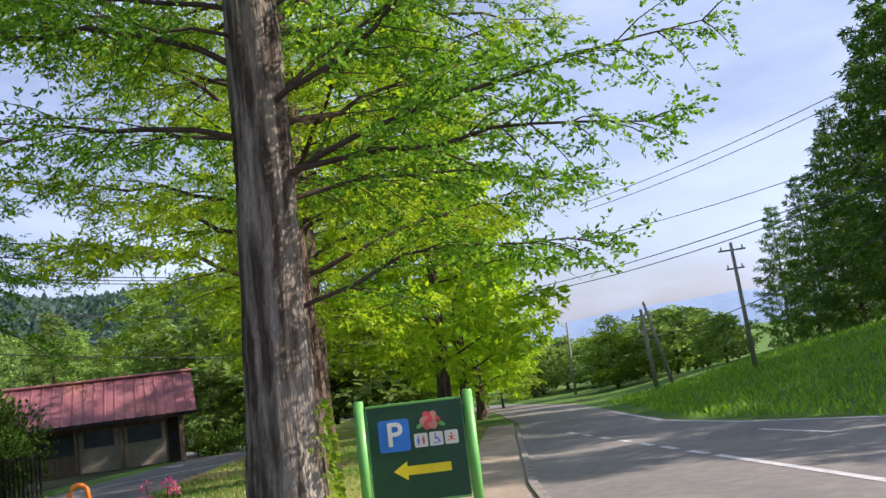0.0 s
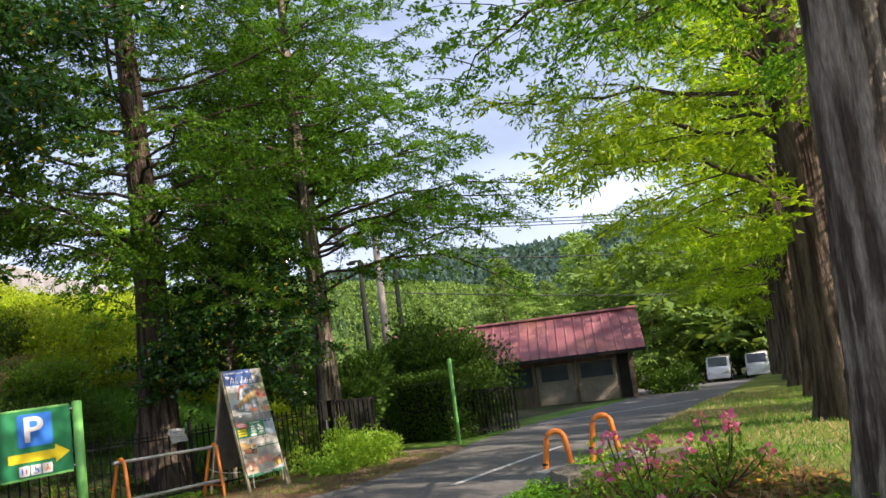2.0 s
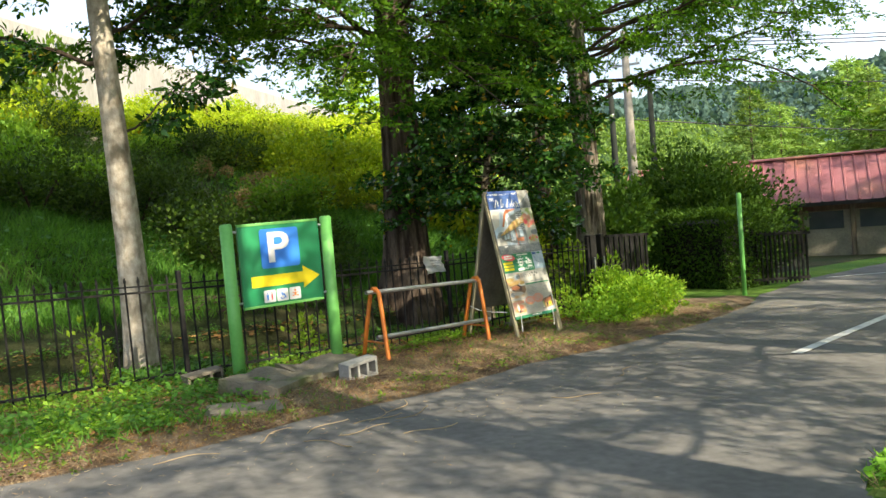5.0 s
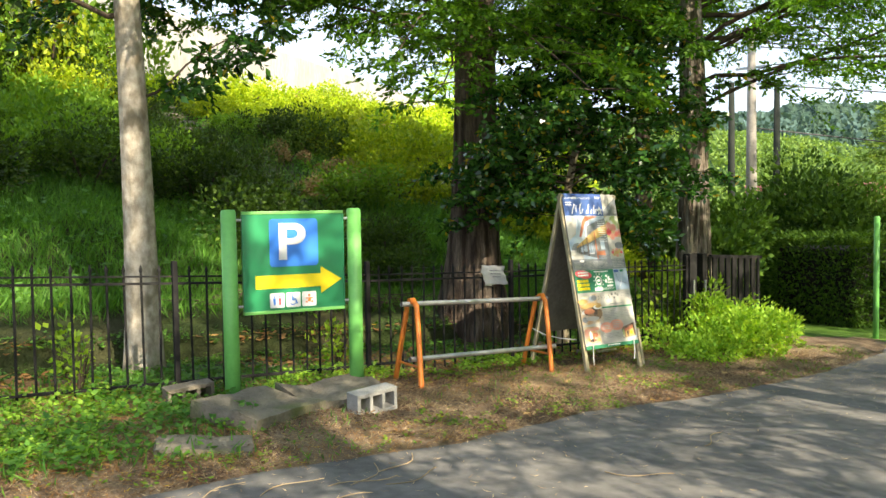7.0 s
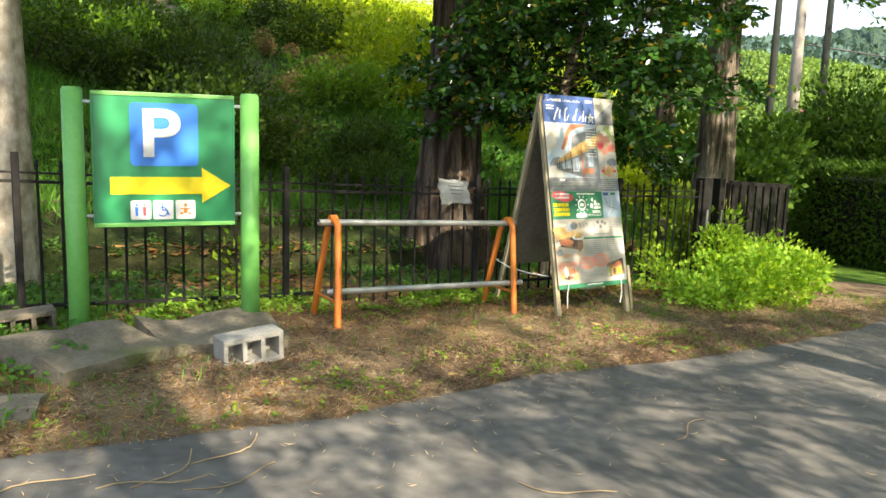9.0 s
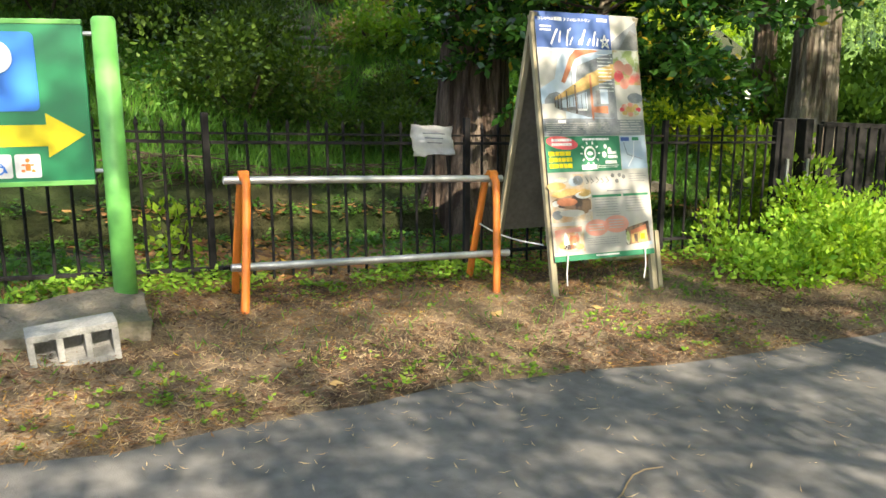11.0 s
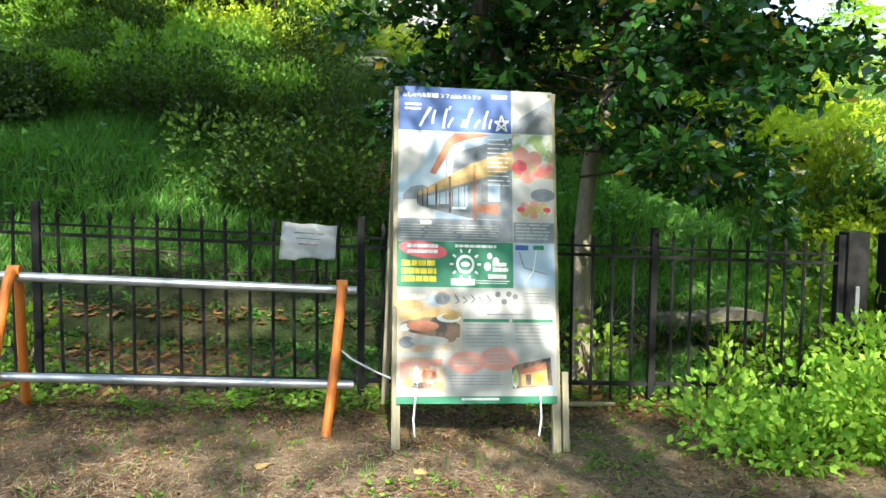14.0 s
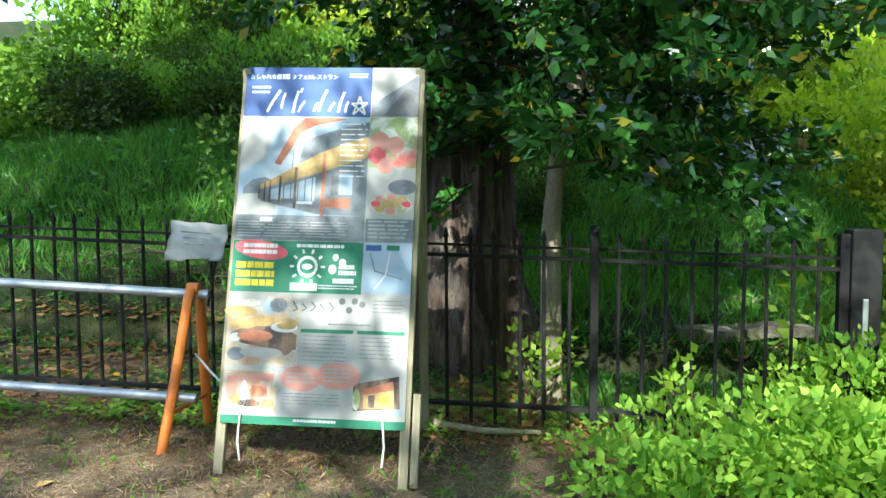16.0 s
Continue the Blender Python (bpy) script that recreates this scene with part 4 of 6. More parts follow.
# log steps climbing the slope
for i in range(16):
    t = i / 15
    x, y = -18.6 - 7.2 * t, 11.95 - 0.4 * t
    bm = bmesh.new()
    cyl(bm, (0, -0.38, 0.06), (0, 0.38, 0.06), 0.085, 0.08, 10)
    box(bm, (0.36, 0.7, 0.05), (-0.2, 0, 0.09), None, 0.01)
    st = tagged(link_mesh("log_step", bm, STONE), "weathered grey log step on the hillside path", "step", "log steps")
    st.matrix_world = on_ground(x, y, 3)
# the long white wall along the top of the slope
p, q = Vector((-24.4, 5.65)), Vector((-43.2, 33.95))
ln, ang = (q - p).length, math.degrees(math.atan2(q.y - p.y, q.x - p.x))
wall = thing("long_wall", pose(p.x, p.y, 7.2, 0, 0, ang), "long white panelled wall along the hilltop", "wall")
part("panels", boxed((ln, 0.2, 4.6), (ln / 2, 0, -2.36), 0.02), WALL_GREY, wall, "pale grey recessed panels")
for k in range(int(ln / 1.2)):
    part("rib", boxed((0.14, 0.08, 4.5), (0.6 + k * 1.2, 0.14, -2.4), 0.01), WALL_WHITE, wall)
    part("brace", boxed((0.11, 0.06, 1.62), (0, 0, 0), 0.01, pose(1.2 + k * 1.2, 0.135, -0.72, 0, 47 if k % 2 else -47, 0)), WALL_WHITE, wall)
for z, h in ((-0.08, 0.16), (-1.45, 0.34)):
    part("rail", boxed((ln, 0.3, h), (ln / 2, 0.06, z), 0.02), WALL_WHITE, wall)

for i, (x, y, s) in enumerate(((-47, 38, 1.0), (-43, 43, 1.0))):
    c = copy_thing(third, on_ground(x, y, 60 * i, -0.5))
    tagged(c, "yellow-green tree growing beyond the hilltop wall", "tree", "trees beyond the wall")
    c.scale = (s, s, 0.62 * s)
# evergreen over the railing
grown_tree("camellia", on_ground(-12.62, 12.44), "glossy dark evergreen tree overhanging the iron railing", "tree", 5.6, 0.072, 1.75, 1.45, 201, 84, 0.10, GLOSSY, bark=SLIM_BARK, density=2.6, flare=0.3, trunk_rough=0.3, lean=(0.01, 0.30),
           ratio=0.25, blades=3, power=2.8, subs=7, sprays=9, rise=0.35, droop=0.35, hang=0.35, sides=16, limbs=[(1.6, 1.2, 1.5, 0.3, 0.5), (1.8, 0.7, 1.5, 0.3, 0.5), (1.9, 1.8, 1.7, 0.3, 0.45)])
shrub("low_bush", on_ground(-10.9, 14.1, 20), "bright yellow-green leafy bush in front of the railing", (1.5, 2.0, 1.15), 301, 0.06, 9500, SUNNY_BUSH, lumps=20)
shrub("low_bush", on_ground(-11.0, 13.0, 45), "low spreading leafy bush at the railing foot", (1.1, 1.3, 0.62), 307, 0.06, 2000, BUSH, lumps=12)
shrub("low_bush", on_ground(-11.25, 15.2, 60), "low leafy bush at the foot of the railing", (1.0, 1.1, 0.65), 302, 0.065, 2200, SUNNY_BUSH)
shrub("round_shrub", on_ground(-14.6, 23.6), "large dark rounded shrub behind the clipped hedge", (4.0, 3.8, 5.3), 303, 0.13, 40000, HEDGE, lumps=30)
shrub("round_shrub", on_ground(-15.4, 18.4), "dark dense shrub beside the railing", (3.2, 3.2, 3.4), 304, 0.14, 10000, HEDGE, lumps=14)
shrub("leafy_shrub", on_ground(-12.25, 14.75), "bright green leafy shrub at the tree foot", (1.3, 1.2, 2.1), 305, 0.095, 2300, SUNNY_BUSH)


def hedge(m, size, seed, label):
    root = thing("hedge", m, label, "hedge")
    rng = np.random.default_rng(seed)
    n = 17000
    w, d, h = size
    u = rng.uniform(-1, 1, (n, 3))
    ax = rng.choice(3, n, p=[0.3, 0.4, 0.3])
    u[np.arange(n), ax] = np.sign(u[np.arange(n), ax]) * rng.uniform(0.86, 1.0, n)
    u = np.sign(u) * np.abs(u) ** 0.92
    c = u * np.array([w / 2, d / 2, h / 2]) * (1 - 0.10 * (np.abs(u[:, [1]]) * np.abs(u[:, [2]]))) + np.array([0, 0, h / 2])
    c += rng.normal(size=c.shape) * 0.03
    v, f = leaf_quads(c, u + rng.normal(size=u.shape) * 0.7, 0.075 * rng.uniform(0.6, 1.4, n), 0.3, rng)
    raw("crown", v, f, HEDGE, root)
    # dark box stands in for the shade between the inner twigs
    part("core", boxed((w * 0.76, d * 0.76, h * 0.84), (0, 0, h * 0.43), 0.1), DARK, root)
    return root


hedge(on_ground(-12.75, 20.2, -8), (2.2, 1.7, 1.75), 7, "neatly clipped dark green box hedge beside the road")

# ---- hut ----
hut = thing("hut", pose(-12.0, 36.0, -2.05, 0, 0, 21 + 180), "low wooden hut with a faded red sheet-metal roof", "hut")
HL, HD = 11.0, 5.2
part("wall", boxed((HL, 0.12, 2.15), (HL / 2 + 0.1, -0.7, 1.08)), HUT_WALL, hut, "dark weathered board front wall")
part("wall", boxed((HL, 0.12, 2.15), (HL / 2 + 0.1, -HD + 0.5, 1.08)), HUT_WALL, hut)
for x in (0.12, HL + 0.1):
    bm = bmesh.new()
    ring = [(-0.7, 0), (-HD + 0.5, 0), (-HD + 0.5, 2.2), (-HD / 2, 3.65), (-0.7, 2.2)]
    fr = bm.faces.new([bm.verts.new((x, y, z)) for y, z in ring])
    ex = bmesh.ops.extrude_face_region(bm, geom=[fr])["geom"]
    for vv in ex:
        if isinstance(vv, bmesh.types.BMVert):
            vv.co.x += 0.12
    part("gable", bm, HUT_WALL, hut)
# doorways are flat near-black panels in place of a shaded interior
for x0, x1, z0, z1, mt, nm in ((0.9, 2.6, 0.0, 1.75, HUT_PLASTER, "panel"), (2.75, 4.4, 0.0, 1.75, HUT_PLASTER, "panel"), (4.6, 6.0, 0.9, 1.75, GLASS, "window"), (6.3, 7.4, 0.0, 1.9, DARK, "doorway"), (0.3, 0.8, 0.0, 1.9, DARK, "doorway"), (3.0, 4.2, 1.05, 1.72, GLASS, "window"), (1.05, 2.45, 1.05, 1.72, GLASS, "window")):
    part(nm, boxed((x1 - x0, 0.05, z1 - z0), ((x0 + x1) / 2, -0.615 if nm != "window" else -0.60, (z0 + z1) / 2), 0.01), mt, hut)
for x in (0.25, 2.7, 4.5, 6.15, 7.6, 9.5, 10.9):
    part("post", boxed((0.14, 0.14, 2.15), (x, -0.45, 1.08), 0.01), HUT_WALL, hut)
for side, y0, y1 in (("front", 0.0, -HD / 2), ("back", -HD, -HD / 2)):
    for k in range(28):
        w = (HL + 0.8) / 28
        bm = bmesh.new()
        xa = -0.45 + k * w
        sec = [(xa, 0.0), (xa + w * 0.80, 0.0), (xa + w * 0.84, 0.045), (xa + w * 0.96, 0.045), (xa + w, 0.0)]
        lo = [bm.verts.new((x, y0, 2.1 + z)) for x, z in sec]
        hi = [bm.verts.new((x, y1, 3.86 + z)) for x, z in sec]
        for a, b, c2, d2 in zip(lo, lo[1:], hi[1:], hi):
            bm.faces.new((a, b, c2, d2))
        bmesh.ops.solidify(bm, geom=bm.faces[:], thickness=0.02)
        part("roof_sheet", bm, ROOF_RED, hut)
part("ridge_cap", boxed((HL + 0.9, 0.34, 0.09), (HL / 2 - 0.05, -HD / 2, 3.91), 0.03), ROOF_RED, hut)
part("fascia", boxed((HL + 0.8, 0.05, 0.14), (HL / 2 - 0.05, 0.0, 2.04)), DARK, hut)
shrub("clipped_bush", on_ground(-11.4, 38.3), "dark clipped bush at the hut corner", (2.6, 2.2, 2.1), 306, 0.14, 4000, HEDGE)

# ---- parked vans ----
def van(m, label):
    root = thing("car", m @ Matrix.Scale(0.84, 4), label, "car", "parked cars")
    bm = bmesh.new()
    sec = [(-1.65, 0.3), (-1.68, 0.8), (-1.45, 1.05), (-0.95, 1.62), (1.45, 1.66), (1.64, 1.0), (1.66, 0.3)]
    lo = [bm.verts.new((-0.72, x, z)) for x, z in sec]
    hi = [bm.verts.new((0.72, x, z)) for x, z in sec]
    bm.faces.new(lo)
    bm.faces.new(hi[::-1])
    for k in range(len(sec)):
        n = (k + 1) % len(sec)
        bm.faces.new((lo[k], hi[k], hi[n], lo[n]))
    bmesh.ops.recalc_face_normals(bm, faces=bm.faces[:])
    bmesh.ops.bevel(bm, geom=bm.edges[:], offset=0.07, segments=2, affect="EDGES")
    part("body", bm, CAR_WHITE, root, smooth=True)
    part("windscreen", boxed((1.2, 0.72, 0.02), (0, 0, 0), 0.005, pose(0, -1.21, 1.345, 48.5, 0, 0)), GLASS, root, "dark windscreen")
    for x in (-0.725, 0.725):
        part("side_window", boxed((0.02, 1.9, 0.42), (x, 0.3, 1.28), 0.005), GLASS, root)
        part("headlight", boxed((0.26, 0.04, 0.14), (x * 0.75, -1.68, 0.72), 0.01), WHITE, root)
        for y in (-1.1, 1.1):
            bm = bmesh.new()
            cyl(bm, (x - 0.09, y, 0.28), (x + 0.09, y, 0.28), 0.28, sides=20)
            wheel = part("wheel", bm, RUBBER, root)
            bm = bmesh.new()
            cyl(bm, (x - 0.1, y, 0.28), (x + 0.1, y, 0.28), 0.16, sides=14)
            part("rim", bm, STEEL, wheel)
    part("bumper", boxed((1.4, 0.12, 0.2), (0, -1.7, 0.4), 0.03), CAR_WHITE, root)
    part("number_plate", boxed((0.33, 0.02, 0.16), (0, -1.77, 0.42)), WHITE, root)
    return root


van(pose(-11.3, 48.8, float(plane(-11.3, 48.8)), 0, 0, 8), "small white van parked at the end of the side road")
van(pose(-9.5, 50.4, float(plane(-9.5, 50.4)), 0, 0, 8), "small white hatchback parked beside the van")

# ---- poles and cables ----
def utility_pole(x, y, h, r, lean, label, arms=True):
    root = thing("utility_pole", on_ground(x, y) @ pose(0, 0, -0.2, *lean), label, "utility pole", "utility poles")
    bm = bmesh.new()
    cyl(bm, (0, 0, 0), (0, 0, h), r, r * 0.6, 14)
    part("shaft", bm, DARK_POLE if "dark" in label else POLE, root, smooth=True)
    if arms:
        for k, z in enumerate((h - 0.35, h - 1.2)):
            arm = part("crossarm", boxed((1.5 - 0.5 * k, 0.08, 0.08), (0, 0, z), 0.01), STEEL, root)
            for s in (-0.6, 0.6):
                bm = bmesh.new()
                cyl(bm, (s * (1 - 0.33 * k), 0, z), (s * (1 - 0.33 * k), 0, z + 0.2), 0.05, 0.03, 8)
                part("insulator", bm, WHITE, arm)
    return root


utility_pole(13.4, 37.2, 6.0, 0.115, (0, -3, 20), "grey concrete utility pole on the grassy bank")
utility_pole(10.6, 44.5, 4.6, 0.14, (0, -5, 30), "thin grey utility pole beyond the road bend")
utility_pole(11.6, 44.8, 5.0, 0.12, (0, -14, 20), "leaning bracing pole beside the utility pole", False)
utility_pole(9.2, 66, 6.0, 0.12, (0, 0, 0), "distant street lamp pole", False)
for x, y in ((-17.7, 26.6), (-18.4, 25.4)):
    lp = utility_pole(x, y, 4.85 - gz(x, y), 0.13, (0, 0, 15), "slim dark lamp pole beyond the shrubs", False)
    part("lamp_arm", boxed((0.42, 0.09, 0.07), (-0.18, 0, 4.82 - gz(x, y)), 0.01), DARK_POLE, lp)
    part("lamp_head", boxed((0.30, 0.16, 0.10), (-0.34, 0, 4.76 - gz(x, y)), 0.02), DARK_POLE, lp)
utility_pole(-19.5, 28.2, 6.9 - gz(-19.5, 28.2), 0.2, (0, 0, 15), "grey concrete pole beyond the shrubs")


def cable(a, b, sag, r=0.014, n=24):
    a, b = np.array(a, float), np.array(b, float)
    t = np.linspace(0, 1, n)[:, None]
    pts = a + (b - a) * t - np.array([0, 0, 1]) * sag * 4 * t * (1 - t)
    return tagged(tubes("overhead_cable", [(pts, r, 5)], CABLE), "thin black overhead power cable", "cable", "overhead cables", "structure")


def along(az, el, d):
    """A place at azimuth and elevation (degrees) and distance from the first eye."""
    a, e = radians(az), radians(el)
    return (d * math.sin(a) * math.cos(e), d * math.cos(a) * math.cos(e), EYE + d * math.sin(e))


cable(along(4.5, 3.3, 70), along(34, 8.5, 42), 0.6, 0.03)
cable(along(4.5, 3.0, 70), along(34, 8.1, 42), 0.8, 0.03)
cable(along(10, 8.8, 60), along(33, 14.5, 45), 0.4, 0.024)
cable(along(10, 8.3, 60), along(33, 14.0, 45), 0.5, 0.024)
cable(along(8, 6.2, 62), along(33, 9.8, 45), 0.5, 0.024)
cable(along(13, -1.0, 55), along(30, 4.5, 40), 0.6, 0.024)
for k in range(3):
    cable((-19.5, 28.2, 6.4 - 0.12 * k), (10, 78, 10.5 - 0.3 * k), 1.4, 0.022)
cable((-19.5, 28.2, 5.0), (10, 78, 6.0), 1.2, 0.022)
cable((-19.5, 28.2, 3.6), (6, 78, 2.0), 1.0, 0.022)


# ---- parking signs ----
def letter(char, size, depth, mat, parent, m, name="letter"):
    cu = bpy.data.curves.new(name, "FONT")
    cu.body, cu.size, cu.extrude, cu.align_x, cu.align_y = char, size, depth, "CENTER", "CENTER"
    cu.offset = size * 0.018
    tmp = bpy.data.objects.new("tmp", cu)
    me = bpy.data.meshes.new_from_object(tmp)
    bpy.data.objects.remove(tmp)
    me.materials.clear()
    me.materials.append(mat)
    ob = new(name, me)
    ob.parent = parent
    ob.matrix_local = m
    return ob


def plate(pts, thick, mat, name, parent, y=0.0, label=""):
    """A flat shape in the x-z plane, facing -y, standing thick proud of y."""
    bm = bmesh.new()
    f = bm.faces.new([bm.verts.new((x, y, z)) for x, z in pts])
    ex = bmesh.ops.extrude_face_region(bm, geom=[f])["geom"]
    for v in ex:
        if isinstance(v, bmesh.types.BMVert):
            v.co.y -= thick
    bmesh.ops.recalc_face_normals(bm, faces=bm.faces[:])
    return part(name, bm, mat, parent, label)


def rect(x0, z0, x1, z1, r=0.0, n=5):
    if not r:
        return [(x0, z0), (x1, z0), (x1, z1), (x0, z1)]
    out = []
    for cx, cz, a in ((x1 - r, z0 + r, -90), (x1 - r, z1 - r, 0), (x0 + r, z1 - r, 90), (x0 + r, z0 + r, 180)):
        out += [(cx + r * math.cos(radians(a + 90 * k / n)), cz + r * math.sin(radians(a + 90 * k / n))) for k in range(n + 1)]
    return out


def oval(cx, cz, rx, rz, n=20, tilt=0.0):
    c, s = math.cos(tilt), math.sin(tilt)
    return [(cx + rx * math.cos(a) * c - rz * math.sin(a) * s, cz + rx * math.cos(a) * s + rz * math.sin(a) * c) for a in (2 * math.pi * k / n for k in range(n))]


def sign(m, width, height, span, post_h, low, radius, label, face=None):
    """A board between two round posts; x across, z up, its face to -y."""
    root = thing("parking_sign", m, label, "sign", "parking signs")
    for s in (-1, 1):
        bm = bmesh.new()
        x = s * span / 2
        cyl(bm, (x, 0, -0.3), (x, 0, post_h - 0.01), radius, radius * 0.97, 24)
        post = part("post", bm, POST_GREEN, root, "bright green painted round post", True)
        bm = bmesh.new()
        cyl(bm, (x, 0, post_h - 0.01), (x, 0, post_h + 0.008), radius * 0.97, radius * 0.8, 24)
        part("cap", bm, POST_GREEN, post)
        for z in (low + 0.07, low + height - 0.07):
            bm = bmesh.new()
            cyl(bm, (s * (width / 2 - 0.01), -0.0, z), (s * (span / 2 - radius + 0.02), 0, z), 0.012, sides=10)
            part("bracket", bm, STEEL, root)
    part("board", boxed((width, 0.03, height), (0, -0.005, low + height / 2), 0.004), face or SIGN_GREEN, root)
    for z in (low + 0.012, low + height - 0.012):
        part("edge_strip", boxed((width + 0.01, 0.042, 0.026), (0, -0.005, z), 0.004), POST_GREEN, root)
    for s in (-1, 1):
        part("edge_strip", boxed((0.014, 0.042, height - 0.055), (s * width / 2, -0.005, low + height / 2), 0.003), SIGN_GREEN, root)
    return root


def pictograms(root, x0, z0, s, gap):
    for k in range(3):
        x = x0 + k * (s + gap)
        p = plate(rect(x, z0, x + s, z0 + s, s * 0.1), 0.004, WHITE, "pictogram", root, -0.021)
        y = -0.026
        if k == 0:
            for q, mt in ((0.3, P_BLUE), (0.68, RED)):
                plate(oval(x + q * s, z0 + s * 0.76, s * 0.06, s * 0.06, 10), 0.002, mt, "mark", p, y)
                plate([(x + (q - 0.09) * s, z0 + s * 0.66), (x + (q - 0.06) * s, z0 + s * 0.2), (x + (q + 0.06) * s, z0 + s * 0.2), (x + (q + 0.09) * s, z0 + s * 0.66)], 0.002, mt, "mark", p, y)
        elif k == 1:
            bm = bmesh.new()
            for a0 in range(16):
                a, b = radians(-150 + a0 * 16.5), radians(-150 + (a0 + 1) * 16.5)
                pts = [(x + s * (0.46 + r * math.cos(t)), z0 + s * (0.4 + r * math.sin(t))) for r, t in ((0.2, a), (0.26, a), (0.26, b), (0.2, b))]
                bm.faces.new([bm.verts.new((px, y - 0.002, pz)) for px, pz in pts])
            part("mark", bm, P_BLUE, p)
            plate(rect(x + s * 0.4, z0 + s * 0.45, x + s * 0.48, z0 + s * 0.78), 0.002, P_BLUE, "mark", p, y)
            plate(rect(x + s * 0.48, z0 + s * 0.45, x + s * 0.68, z0 + s * 0.52), 0.002, P_BLUE, "mark", p, y)
            plate([(x + s * 0.62, z0 + s * 0.5), (x + s * 0.72, z0 + s * 0.22), (x + s * 0.82, z0 + s * 0.22), (x + s * 0.7, z0 + s * 0.5)], 0.002, P_BLUE, "mark", p, y)
            plate(oval(x + s * 0.43, z0 + s * 0.85, s * 0.06, s * 0.06, 10), 0.002, P_BLUE, "mark", p, y)
        else:
            plate(oval(x + s * 0.5, z0 + s * 0.74, s * 0.09, s * 0.09, 12), 0.002, ORANGE, "mark", p, y)
            plate(rect(x + s * 0.4, z0 + s * 0.3, x + s * 0.6, z0 + s * 0.6, s * 0.06), 0.002, ORANGE, "mark", p, y)
            for q in (0.3, 0.7):
                plate(oval(x + q * s, z0 + s * 0.3, s * 0.08, s * 0.06, 10), 0.002, ORANGE, "mark", p, y)
                plate(oval(x + (q * 0.9 + 0.05) * s, z0 + s * 0.55, s * 0.08, s * 0.04, 10), 0.002, ORANGE, "mark", p, y)


SX, SY = -11.06, 7.64
s2 = sign(pose(SX, SY, -0.50, 0, 0, 79.0), 0.87, 0.86, 1.09, 1.67, 0.80, 0.064, "green parking sign with a yellow arrow on two green posts")
LO2 = 0.795
plate(rect(-0.215, LO2 + 0.398, 0.205, LO2 + 0.80, 0.03), 0.006, P_BLUE, "blue_panel", s2, -0.021, "blue square panel")
letter("P", 0.43, 0.003, WHITE, s2, pose(-0.035, -0.031, LO2 + 0.592, 90, 0, 0) @ Matrix.Diagonal((1.16, 1, 1, 1)))
plate([(-0.34, LO2 + 0.215), (0.226, LO2 + 0.215), (0.226, LO2 + 0.155), (0.413, LO2 + 0.271), (0.226, LO2 + 0.387), (0.226, LO2 + 0.327), (-0.34, LO2 + 0.327)], 0.004, YELLOW, "arrow", s2, -0.021, "yellow arrow")
pictograms(s2, -0.222, LO2 + 0.05, 0.125, 0.014)

s1 = sign(pose(-0.55, 9.50, -0.36, 0, 0, 2.0), 1.10, 1.13, 1.26, 1.31, 0.12, 0.062, "shaded dark green parking sign with yellow arrow and flower emblem", SIGN_SHADED)
plate(rect(-0.43, 0.71, -0.075, 1.07, 0.03), 0.006, P_BLUE, "blue_panel", s1, -0.021, "blue square panel")
letter("P", 0.37, 0.003, WHITE, s1, pose(-0.25, -0.031, 0.89, 90, 0, 0))
plate([(-0.30, 0.49), (-0.14, 0.59), (-0.14, 0.535), (0.36, 0.535), (0.36, 0.435), (-0.14, 0.435), (-0.14, 0.38)], 0.004, YELLOW, "arrow", s1, -0.021, "yellow arrow")
pictograms(s1, -0.03, 0.73, 0.155, 0.02)
for k in range(6):
    a = 2 * math.pi * k / 6
    plate(oval(0.17 + 0.055 * math.cos(a), 1.02 + 0.05 * math.sin(a), 0.065, 0.05, 12, a), 0.003 + 0.0006 * k, SALMON if k % 2 else RED, "petal", s1, -0.021)
plate(oval(0.17, 1.02, 0.035, 0.035, 12), 0.009, RED, "petal", s1, -0.021)
for q in (0.06, 0.29):
    plate(oval(q, 0.975, 0.06, 0.025, 10, 0.5 if q < 0.1 else -0.5), 0.003, POST_GREEN, "leaf", s1, -0.021)

# ---- iron railing ----
BAY, FX = 1.95, -11.75


def rail_z(y):
    """Foot of the railing, which falls less than the road."""
    return float(plane(FX, y)) + 0.022 * max(0.0, y - 9.5)


bar_mesh = None
